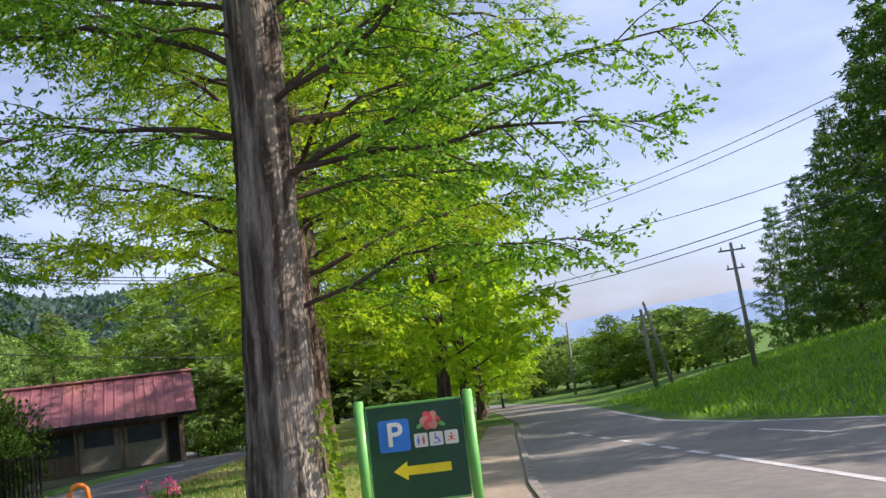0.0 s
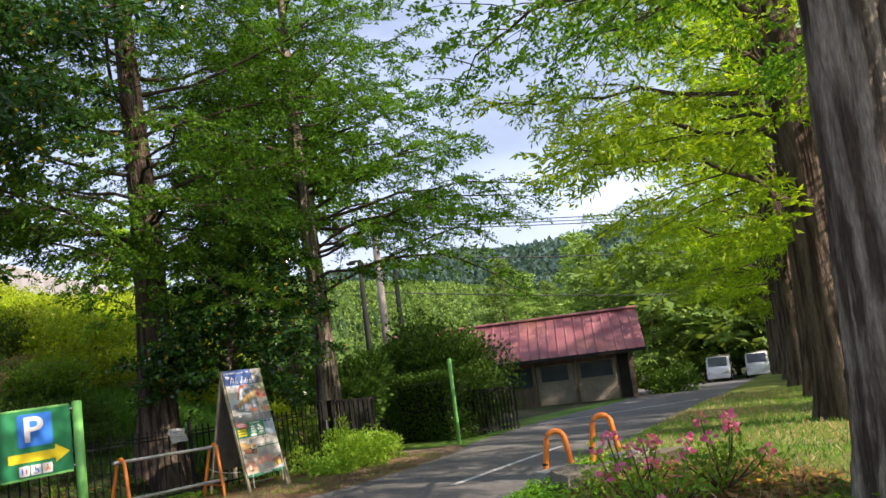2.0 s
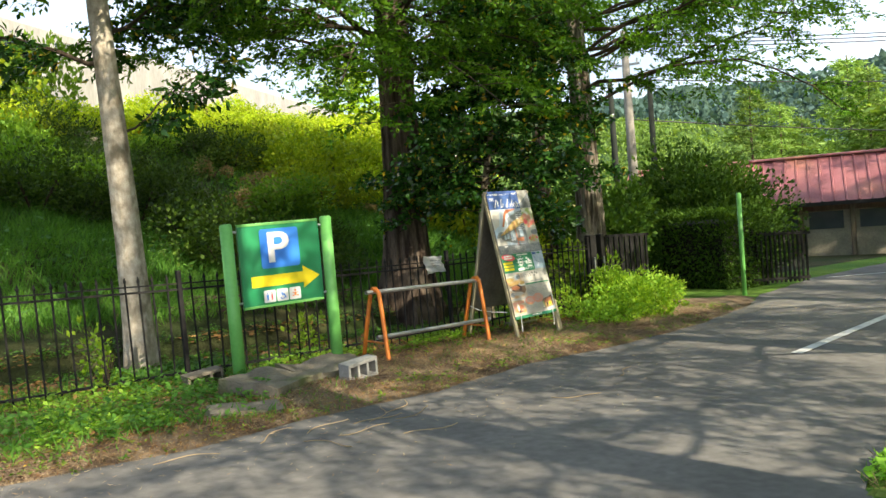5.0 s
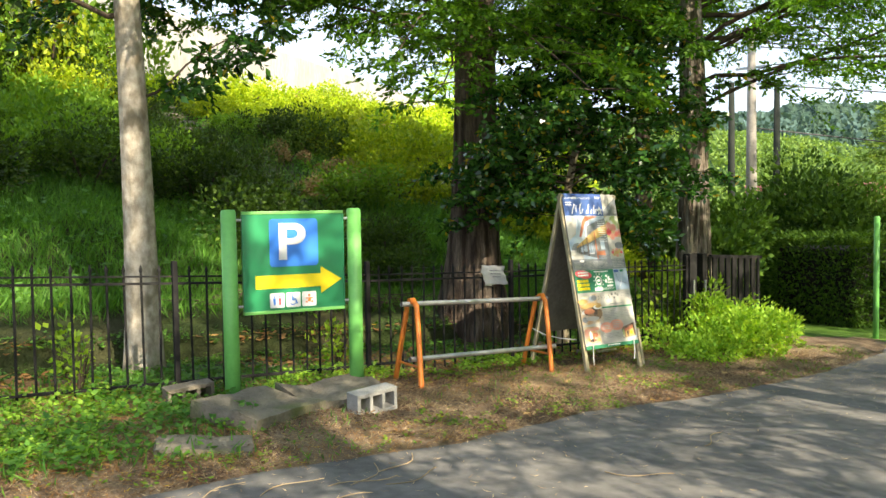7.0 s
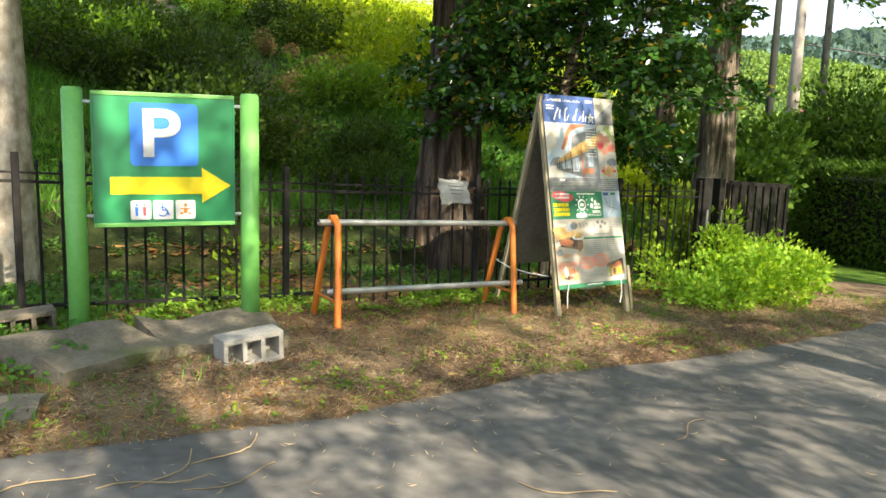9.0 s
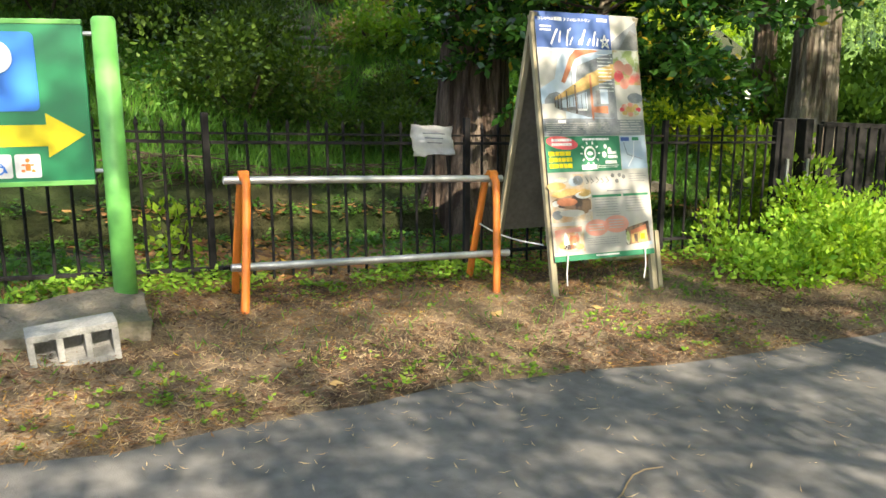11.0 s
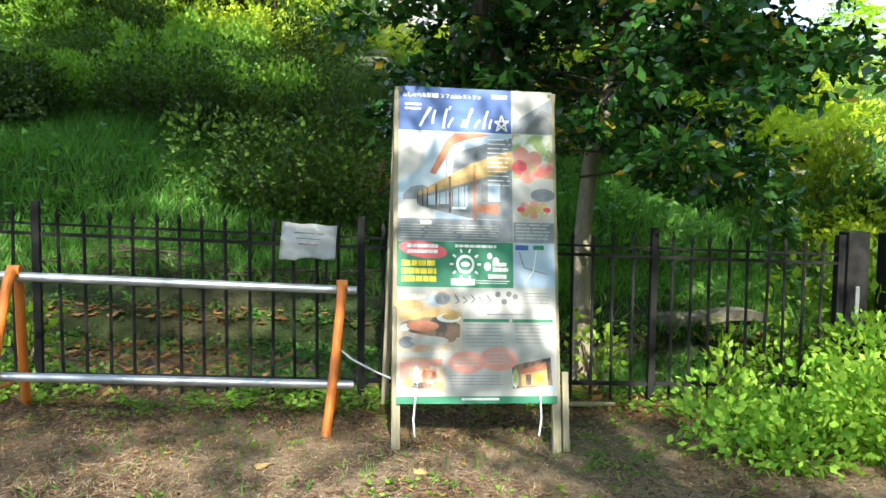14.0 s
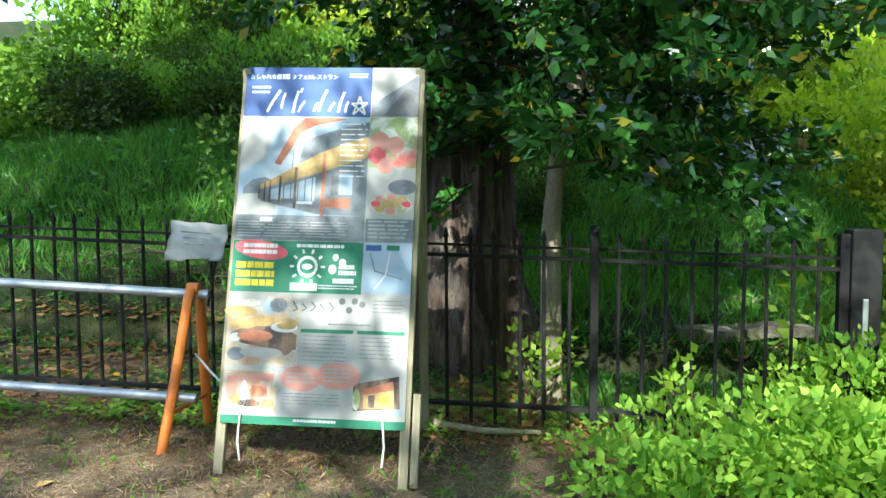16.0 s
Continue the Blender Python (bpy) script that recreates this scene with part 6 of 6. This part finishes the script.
print_(oval(0.63, 0.865, 0.125, 0.036), SALMON, "badge", 2)
bars(0.35, 0.86, 0.51, 0.893, 3, PAPER, "small_print", 3, 17, 0.4, 3)
bars(0.55, 0.845, 0.71, 0.888, 4, PAPER, "small_print", 3, 18, 0.4, 3)
bars(0.33, 0.915, 0.66, 0.95, 4, SLATE, "small_print", 1, 19, 0.2, 5)
print_([(0.72, 0.955), (0.715, 0.885), (0.96, 0.86), (0.97, 0.945)], FOOD_DARK, "photo", 1, "photo of a small wooden shop")
print_([(0.765, 0.897), (0.93, 0.874), (0.935, 0.895), (0.77, 0.912)], RUST, "photo_tone", 2)
print_([(0.77, 0.912), (0.935, 0.896), (0.94, 0.945), (0.775, 0.948)], OCHRE, "photo_tone", 2)
print_(r4(0.80, 0.912, 0.835, 0.945), FOOD_DARK, "photo_tone", 3)
print_(r4(0.865, 0.912, 0.91, 0.935), YELLOW, "photo_tone", 3)
print_(oval(0.735, 0.925, 0.02, 0.028), LEAFY, "photo_tone", 3)
print_([(0.80, 0.965), (0.98, 0.945), (0.985, 0.96), (0.82, 0.975)], PALE_BLUE, "photo_tone", 3)
print_(r4(0, 0.978, 1, 1.0), PRINT_GREEN, "footer", 2, "green footer strip")
bars(0.40, 0.983, 0.64, 0.993, 1, WHITE, "small_print", 3, 20, 0.7, 9)

cord = tubes("cord", [([(-11.22, 10.58, -0.16), (-11.15, 10.68, -0.23), (-11.02, 10.80, -0.27), (-10.86, 10.89, -0.28)], 0.006, 6)], ROPE)
tagged(cord, "white rope tied between barricade and board", "rope")
# notice tied to the railing
nt = thing("notice", pose(-11.66, 10.42, 0.40, -20, 4, 90), "crumpled white laminated notice tied to the railing", "notice")
bm = bmesh.new()
N = 14
grid = [[bm.verts.new((-0.17 + 0.34 * i / N, -0.012 * math.sin(i * 0.9 + j * 0.5) - 0.01 * math.sin(j * 1.1), -0.12 + 0.24 * j / N + (0.05 if j == 0 and 4 < i else 0) * (i / N))) for j in range(N + 1)] for i in range(N + 1)]
for i in range(N):
    for j in range(N):
        bm.faces.new((grid[i][j], grid[i + 1][j], grid[i + 1][j + 1], grid[i][j + 1]))
bmesh.ops.solidify(bm, geom=bm.faces[:], thickness=0.002)
part("sheet", bm, WHITE, nt, smooth=True)
for k in range(3):
    part("print_line", boxed((0.18 - 0.03 * k, 0.001, 0.008), (0.0, -0.030, 0.05 - 0.035 * k)), SLATE, nt)
tubes("tie_stick", [([(0.12, 0.03, -0.36), (0.12, 0.03, -0.1)], 0.008, 8)], IRON, nt)

# ---- stones and blocks ----
def hollow_block(m, label, mat=None):
    """A concrete building block on its side: three cores through it."""
    root = thing("concrete_block", m, label, "concrete block", "concrete blocks")
    bm = bmesh.new()
    L, D, Hh = 0.39, 0.15, 0.19
    wall_t, core = 0.03, (0.39 - 4 * 0.03) / 3
    for z in (0.0165, Hh - 0.0165):
        box(bm, (L, D, 0.033), (0, 0, z), None, 0.004)
    for k in range(4):
        box(bm, (wall_t, D - 0.004, Hh - 0.064), (-L / 2 + wall_t / 2 + k * (core + wall_t), 0, Hh / 2), None, 0.004)
    part("body", bm, mat or CONCRETE, root)
    bm = bmesh.new()
    for k in range(3):
        box(bm, (core - 0.002, 0.02, Hh - 0.067), (-L / 2 + wall_t + core / 2 + k * (core + wall_t), D / 2 - 0.014, Hh / 2))
    part("inner_web", bm, mat or CONCRETE, root)
    return root


hollow_block(pose(-10.24, 7.88, gz(-10.24, 7.88) - 0.01, 4, -3, 94), "grey hollow concrete block lying on the dry grass")
hollow_block(pose(-11.35, 6.8, gz(-11.35, 6.8) - 0.03, 4, -3, 90), "mossy hollow concrete block by the railing", STONE)
hollow_block(pose(-4.3, 8.05, gz(-4.3, 8.05) - 0.05, 0, 0, 60), "concrete block holding the orange loop")
hollow_block(pose(-3.75, 8.45, gz(-3.75, 8.45) - 0.05, 0, 0, 55), "concrete block holding the orange loop")


def slab(m, size, seed, label):
    rg = np.random.default_rng(seed)
    bm = bmesh.new()
    bmesh.ops.create_cube(bm, size=1.0, matrix=Matrix.Diagonal((*size, 1)))
    bmesh.ops.subdivide_edges(bm, edges=bm.edges[:], cuts=5, use_grid_fill=True)
    for v in bm.verts:
        n = noise.noise_vector(v.co * 6 + Vector((seed, 0, 0)))
        v.co += n * 0.02 + noise.noise_vector(v.co * 2.2 + Vector((0, seed, 0))) * 0.06
        if abs(v.co.z) > size[2] * 0.3:
            v.co.z += noise.noise(v.co * 14) * 0.012
    ob = tagged(link_mesh("stone_slab", bm, STONE), label, "stone", "stone slabs")
    ob.matrix_world = m
    return ob


slab(pose(-10.48, 7.04, gz(-10.48, 7.04) + 0.045, 7, 3, 117), (0.86, 0.58, 0.13), 3, "rough mossy stone slab at the sign foot")
slab(pose(-10.72, 7.84, gz(-10.72, 7.84) + 0.04, 6, 2, 94), (0.85, 0.55, 0.13), 9, "rough flat stone slab beneath the sign")
slab(pose(-9.85, 6.35, gz(-9.85, 6.35) - 0.02, 0, 4, 70), (0.6, 0.3, 0.12), 15, "half-buried stone at the asphalt edge")
slab(pose(-4.0, 7.95, gz(-4.0, 7.95), 0, 0, 50), (0.5, 0.35, 0.2), 21, "rough stone in the flower bed")
slab(pose(-3.5, 8.5, gz(-3.5, 8.5), 0, 0, 20), (0.45, 0.35, 0.22), 27, "rough stone in the flower bed")
for x, y, w in ((-13.9, 14.1, 1.0), (-14.5, 14.1, 0.9)):
    slab(pose(x, y, gz(x, y) + 0.015, 0, 0, 88), (w, 0.28, 0.09), int(30 - x * 3), "grey stone step on the path behind the railing")
log_ = tubes("fallen_branch", [([(-11.62, 11.7, gz(-11.62, 11.7) + 0.05), (-11.55, 12.05, gz(-11.55, 12.05) + 0.03), (-11.6, 12.4, gz(-11.6, 12.4) + 0.03)], (0.022, 0.02, 0.014), 8)], BARE_WOOD)
tagged(log_, "grey fallen branch lying by the railing", "branch")


# ---- grasses, weeds, litter ----
def scatter(poly, n, seed, keep=None):
    rg = np.random.default_rng(seed)
    px, py = [p[0] for p in poly], [p[1] for p in poly]
    x, y = rg.uniform(min(px), max(px), n * 3), rg.uniform(min(py), max(py), n * 3)
    ok = inside(poly, x, y) > 0.02
    if keep is not None:
        ok &= keep(x, y, rg)
    return x[ok][:n], y[ok][:n], rg


def blades(name, poly, n, seed, h, mat, label, keep=None, lean=0.5, width=0.07, lift=0.0):
    """Blades standing on the ground, tapered and leaning, in tufts."""
    x, y, rg = scatter(poly, n, seed, keep)
    x, y = x + rg.normal(size=len(x)) * 0.01, y + rg.normal(size=len(y)) * 0.01
    z = ground_at(x, y) + lift
    d = np.stack([rg.normal(size=len(x)) * lean, rg.normal(size=len(x)) * lean, np.ones(len(x))], 1)
    v, f = leaf_quads(np.stack([x, y, z - 0.005], 1), d, h * rg.uniform(0.4, 1.3, len(x)), width, rg)
    ob = raw(name, v, f, mat)
    return tagged(ob, label, "grass", kind="stuff")


def lying(name, poly, n, seed, size, ratio, mat, label, keep=None, tilt=0.12, category="litter"):
    """Straws or leaves lying flat."""
    x, y, rg = scatter(poly, n, seed, keep)
    z = ground_at(x, y, False) + rg.uniform(0.004, 0.03, len(x))
    a = rg.uniform(0, 6.28, len(x))
    d = np.stack([np.cos(a), np.sin(a), rg.normal(size=len(x)) * tilt], 1)
    v, f = leaf_quads(np.stack([x, y, z], 1), d, size * rg.uniform(0.4, 1.4, len(x)), ratio, rg, 0.8)
    ob = raw(name, v, f, mat)
    return tagged(ob, label, category, kind="stuff")


def weeds(name, poly, n, seed, size, leaf, mat, label, keep=None, per=7):
    """Low broad-leaved weeds: rosettes of leaves."""
    x, y, rg = scatter(poly, n, seed, keep)
    n = len(x)
    z = ground_at(x, y, False)
    c = np.repeat(np.stack([x, y, z], 1), per, 0)
    hgt = np.repeat(rg.uniform(0.2, 1.0, n) * size, per)
    a = rg.uniform(0, 6.28, n * per)
    c = c + np.stack([np.cos(a) * leaf * 0.5, np.sin(a) * leaf * 0.5, hgt * rg.uniform(0.25, 1.0, n * per)], 1)
    d = np.stack([np.cos(a), np.sin(a), rg.normal(size=n * per) * 0.35 + 0.1], 1)
    v, f = leaf_quads(c, d, leaf * rg.uniform(0.6, 1.3, n * per), 0.32, rg, 0.65)
    ob = raw(name, v, f, mat)
    return tagged(ob, label, "weeds", kind="stuff")


def patchy(s, seed, level):
    return lambda x, y, rg: wave(x, y, s, seed) + rg.normal(size=x.shape) * 0.25 > level


NEAR_VERGE = [(-11.9, 3.5), (-11.9, 15.5), (-10.0, 15.8), (-9.5, 13.4), (-9.36, 11.5), (-9.43, 9.5), (-9.22, 8.0), (-9.28, 6.5), (-9.2, 5.5), (-9.5, 3.5)]
BACK_VERGE = [(-12.3, 2.0), (-12.3, 15.0), (-11.35, 15.0), (-11.3, 8.0), (-10.9, 6.0), (-9.9, 5.8), (-9.8, 2.0)]
WEST = [(-9.9, 1.0), (-9.5, 6.6), (-10.9, 7.2), (-11.6, 8.0), (-13, 8), (-13, 1.0)]
SLOPE = [(-14.0, 1.0), (-14.0, 16.0), (-17, 19), (-30, 30), (-30, 1.0)]
BEHIND = [(-13.8, 1.0), (-13.8, 15.5), (-11.85, 15.5), (-11.85, 1.0)]
lying("straw_litter", NEAR_VERGE, 30000, 401, 0.045, 0.04, STRAW, "dry straw and needles scattered over the verge", tilt=0.08)
lying("long_straw", NEAR_VERGE, 24000, 422, 0.11, 0.016, STRAW, "long pale dry grass stalks lying in patches", patchy(0.6, 11, 0.0), tilt=0.06)
lying("dark_litter", NEAR_VERGE, 16000, 423, 0.04, 0.16, DARK_BITS, "dark bark and leaf crumbs on the verge", patchy(0.5, 13, 0.05), tilt=0.2)
lying("needle_litter", NEAR_VERGE, 26000, 402, 0.05, 0.07, FALLEN, "brown needle litter on the verge", patchy(0.9, 3, 0.0))
lying("fallen_leaves", BACK_VERGE, 2600, 403, 0.09, 0.28, FALLEN, "brown fallen leaves under the railing", lambda x, y, rg: (y > 11.2) | (rg.random(x.shape) < 0.25), 0.25)
lying("leaf_litter", BEHIND, 7000, 404, 0.10, 0.25, FALLEN, "brown leaf litter behind the railing", patchy(1.2, 6, -0.1), 0.2)
weeds("verge_weeds", NEAR_VERGE, 1100, 405, 0.05, 0.032, BUSH, "small green weeds among the dry grass", patchy(0.5, 9, 0.1))
weeds("railing_weeds", BACK_VERGE, 2600, 406, 0.12, 0.045, BUSH, "low green weeds along the railing foot", lambda x, y, rg: (wave(x, y, 0.7, 2) > -0.1) & ((y < 11.0) | (rg.random(x.shape) < 0.22)))
weeds("roadside_weeds", WEST, 1500, 407, 0.16, 0.055, BLADE, "lush low weeds beside the asphalt", patchy(0.7, 5, 0.0))
blades("roadside_grass", WEST, 5000, 424, 0.12, BLADE, "short green grass beside the asphalt", patchy(0.9, 15, -0.3), 0.6, 0.05)
lying("roadside_litter", WEST, 5000, 425, 0.06, 0.12, FALLEN, "brown litter among the roadside weeds", None, 0.2)
blades("verge_grass", NEAR_VERGE, 2200, 408, 0.075, BLADE, "short sparse grass on the verge", patchy(0.7, 1, 0.2), 0.7, 0.05)
blades("verge_dry_grass", NEAR_VERGE, 9000, 409, 0.045, STRAW, "short dry grass on the verge", patchy(1.0, 7, -0.1), 1.0, 0.04)
weeds("ivy_cover", BEHIND, 2300, 410, 0.12, 0.05, BLADE, "leafy ground cover behind the railing", patchy(1.0, 4, -0.15))
blades("slope_grass", SLOPE, 62000, 411, 0.24, BLADE, "long lush grass on the hillside", lambda x, y, rg: (rg.random(x.shape) < np.clip(1.3 + (x + 13) / 12, 0.12, 1)), 0.55, 0.035)
weeds("slope_weeds", SLOPE, 3600, 412, 0.25, 0.11, BLADE, "mixed weeds on the hillside", patchy(1.6, 8, 0.0))
LAWN = [(-14.2, 4.5), (-14.2, 16.0), (-19, 16.5), (-19.5, 4.5)]
blades("bank_grass", LAWN, 40000, 421, 0.22, BLADE, "long bright grass on the lower slope", None, 0.5, 0.03)
blades("path_grass", [(-14.3, 12.6), (-14.3, 16.2), (-12.0, 16.2), (-12.0, 12.6)], 9000, 426, 0.14, BLADE, "short green grass beside the stone steps", patchy(0.8, 17, -0.4), 0.6, 0.05)
BANK = [(6.3, 23.5), (7.0, 19.8), (8.8, 16.5), (13.4, 11.4), (22, 8), (24, 40), (14, 46), (7.5, 44)]
blades("bank_turf", BANK, 26000, 427, 0.26, BANK_BLADE, "rough sunlit grass on the roadside bank", patchy(2.2, 21, -0.5), 0.6, 0.09)
ISLAND_NEAR = [(-5.5, 7.4), (-5.6, 8.3), (-5.9, 10.3), (-6.4, 15.8), (-6.8, 21.7), (-0.3, 21), (-0.25, 12), (-0.35, 9.0), (-0.65, 6.5), (-1.5, 5.8), (-3.0, 6.1), (-4.7, 6.7)]
blades("island_grass", ISLAND_NEAR, 30000, 413, 0.075, BLADE, "short mown grass on the tree island", patchy(1.4, 3, -0.35), 0.6, 0.06)
blades("island_dry_grass", ISLAND_NEAR, 24000, 414, 0.07, STRAW, "dry straw-coloured grass on the island", patchy(1.1, 5, -0.35), 0.9, 0.05)
TIP = [(-5.4, 7.4), (-5.5, 8.3), (-5.3, 9.2), (-3.6, 9.0), (-3.4, 7.0), (-4.6, 6.7)]
weeds("island_weeds", TIP, 1500, 415, 0.13, 0.05, SPROUT, "lush bright green weeds at the island tip", lambda x, y, rg: (x < -4.05 + rg.normal(size=x.shape) * 0.15) | (rg.random(x.shape) < 0.08))
BED_SOIL = [(-4.0, 6.9), (-4.1, 7.6), (-3.6, 8.3), (-2.6, 8.4), (-1.9, 7.2), (-2.6, 6.3)]
lying("bed_litter", BED_SOIL, 5200, 418, 0.07, 0.3, FALLEN, "brown leaf litter covering the flower bed", None, 0.15)
blades("bed_stems", BED_SOIL, 170, 419, 0.2, STRAW, "dry yellow stems in the flower bed", None, 0.6, 0.02)
BEDS = [(-2.6, 5.9), (-2.6, 6.9), (-0.7, 6.9), (-0.7, 6.4), (-1.5, 5.8)]
weeds("bed_weeds", BEDS, 260, 416, 0.16, 0.08, LIME, "leafy plants around the tree foot")


EDGE = [(-9.35, 4.0), (-9.2, 8.0), (-9.42, 9.5), (-9.36, 11.5), (-9.5, 13.4), (-10.2, 16.5), (-7.2, 16.5), (-7.0, 4.0)]
lying("road_litter", EDGE, 2600, 417, 0.05, 0.05, STRAW, "needles and straw scattered on the asphalt", lambda x, y, rg: rg.random(x.shape) < np.exp(-np.clip(x + 9.5, 0, 9) / 0.7), 0.05)


def tuft(m, h, n, seed, label, mat):
    rg = np.random.default_rng(seed)
    root = thing("grass_tuft", m, label, "grass tuft", "grass tufts")
    a = rg.uniform(0, 6.28, n)
    out = rg.uniform(0.3, 1.0, n)[:, None] * np.stack([np.cos(a), np.sin(a), np.zeros(n)], 1)
    rise = np.array([0, 0, 1.0])
    vs, fs, at = [], [], 0
    t = np.linspace(0, 1, 5)
    L = h * rg.uniform(0.6, 1.2, n)
    side = np.stack([-np.sin(a), np.cos(a), np.zeros(n)], 1) * 0.007
    cen = out[:, None] * (L[:, None] * 0.85 * t[None] ** 1.5)[..., None] + rise * (L[:, None] * (1.25 * t - 0.75 * t ** 2.2)[None])[..., None]
    w = (1 - t ** 2 * 0.95)[None, :, None] * side[:, None]
    v = np.stack([cen - w, cen + w], 2).reshape(n, 10, 3)
    k = np.arange(4)
    f1 = np.stack([2 * k, 2 * k + 1, 2 * k + 3, 2 * k + 2], -1)
    f = (np.arange(n)[:, None, None] * 10 + f1[None]).reshape(-1, 4)
    raw("leaves", v.reshape(-1, 3), f, mat, root)
    return root


for i, (x, y, h) in enumerate(((-2.15, 6.25, 0.42), (-1.85, 6.15, 0.4), (-0.95, 6.45, 0.36), (-1.5, 6.0, 0.34))):
    tuft(on_ground(x, y, 40 * i), h, 130, 500 + i, "arching pale green ornamental grass at the tree foot", LIME)
for i, (x, y, s) in enumerate(((-3.15, 7.1, 0.95), (-2.75, 7.35, 0.8), (-3.45, 7.5, 0.75))):
    b = shrub("flowering_azalea", on_ground(x, y, 60 * i), "low azalea bush with pink flowers in the island bed", (s, s, 0.62), 520 + i, 0.045, 620, AZALEA, group="flowering azaleas")
    rg = np.random.default_rng(530 + i)
    for k in range(7):
        a, r = rg.uniform(0, 6.28), 0.42 * s * math.sqrt(rg.uniform(0.05, 1))
        heart = np.array([r * math.cos(a), r * math.sin(a), 0.50 - 0.28 * (r / (0.42 * s)) ** 2 + rg.uniform(-0.04, 0.06)])
        n = 18
        d = rg.normal(size=(n, 3)) * np.array([1, 1, 0.7]) + np.array([0, 0, 0.35])
        d /= np.linalg.norm(d, axis=1)[:, None]
        v, f = leaf_quads(heart + d * 0.028, d, 0.042 * rg.uniform(0.7, 1.2, n), 0.42, rg)
        raw("blossom", v, f, PETAL, b)
        tubes("flower_stem", [(np.stack([heart * 0.1, heart * np.array([0.7, 0.7, 0.5]), heart]), 0.005, 4)], TWIG, b)
for i, (x, y) in enumerate(((-12.05, 6.1), (-12.0, 12.4), (-11.6, 13.2), (-12.1, 8.6))):
    shrub("climbing_weed", on_ground(x, y, 50 * i), "light green climbing weed growing through the railing", (0.45, 0.5, 1.1), 560 + i, 0.07, 170, LIME, "weed", "climbing weeds")
# ivy on the roadside trunk
rg = np.random.default_rng(9)
n = 420
a, zz = rg.normal(0.05, 0.38, n), rg.uniform(0, 1, n) ** 1.4 * 1.25
rr = 0.33 + 0.12 * np.exp(-zz / 0.5) + rg.uniform(0, 0.05, n)
c = np.stack([-1.50 + rr * np.cos(a), 6.93 + rr * np.sin(a), gz(-1.50, 6.93) + zz], 1)
v, f = leaf_quads(c, np.stack([np.cos(a), np.sin(a), np.full(n, -0.8)], 1) + rg.normal(size=(n, 3)) * 0.4, 0.06, 0.4, rg)
tagged(raw("ivy", v, f, LIME), "light green ivy climbing the roadside trunk", "ivy")
lf = [(-9.62, 8.95), (-10.4, 10.2), (-9.9, 12.2), (-10.3, 11.0)]
for i, (x, y) in enumerate(lf):
    v, f = leaf_quads(np.array([[0, 0, 0.012], [0, 0, 0.013]]), np.array([[1.0, 0.1, 0.1], [0.9, -0.3, 0.05]]), 0.09, 0.33, rg, 0.9)
    o = raw("fallen_leaf", v, f, OCHRE)
    o.matrix_world = on_ground(x, y, 70 * i)
    tagged(o, "single yellow fallen leaf on the ground", "leaf", "yellow leaves")
for i, (x, y, r) in enumerate(((-8.5, 6.2, 20), (-8.2, 6.9, 75), (-8.9, 7.0, 130), (-8.0, 8.4, 40), (-8.3, 9.6, 100), (-9.0, 5.4, 60), (-8.95, 6.5, 100), (-8.8, 6.9, 85), (-9.0, 7.3, 120), (-8.7, 7.2, 95), (-8.6, 6.6, 70), (-9.05, 6.1, 110))):
    s = np.linspace(0, 1, 7)
    pts = np.stack([(s - 0.5) * 0.42, 0.05 * np.sin(s * 5 + i), 0.012 + 0 * s], 1)
    o = tubes("twig", [(pts, 0.0032, 5)], STRAW)
    o.matrix_world = pose(x, y, float(plane(x, y)), 0, 0, r)
    tagged(o, "thin dry twig lying on the asphalt", "twig", "twigs on the road")


def brush_pile(x, y, n, seed):
    """Cut twigs lying in a low heap."""
    rg = np.random.default_rng(seed)
    runs = []
    for k in range(n):
        a = rg.normal(1.5, 0.5)
        c = np.array([rg.normal() * 0.16, rg.normal() * 0.42, rg.uniform(0.02, 0.16)])
        s = np.linspace(-0.5, 0.5, 5)[:, None]
        L = rg.uniform(0.4, 0.9)
        bend = np.array([rg.normal() * 0.08, rg.normal() * 0.08, -0.10])
        runs.append((c + s * L * np.array([math.cos(a), math.sin(a), rg.normal() * 0.12]) + (s ** 2) * bend, 0.005 * rg.uniform(0.6, 1.6), 4))
    root = thing("brush_pile", on_ground(x, y), "low heap of dry cut twigs behind the railing", "twigs", "brush piles")
    tagged(tubes("brushwood", runs, TWIG, root), kind="stuff")


for i, (x, y) in enumerate(((-14.3, 9.6), (-14.5, 8.4), (-14.35, 10.5))):
    brush_pile(x, y, 46, 600 + i)
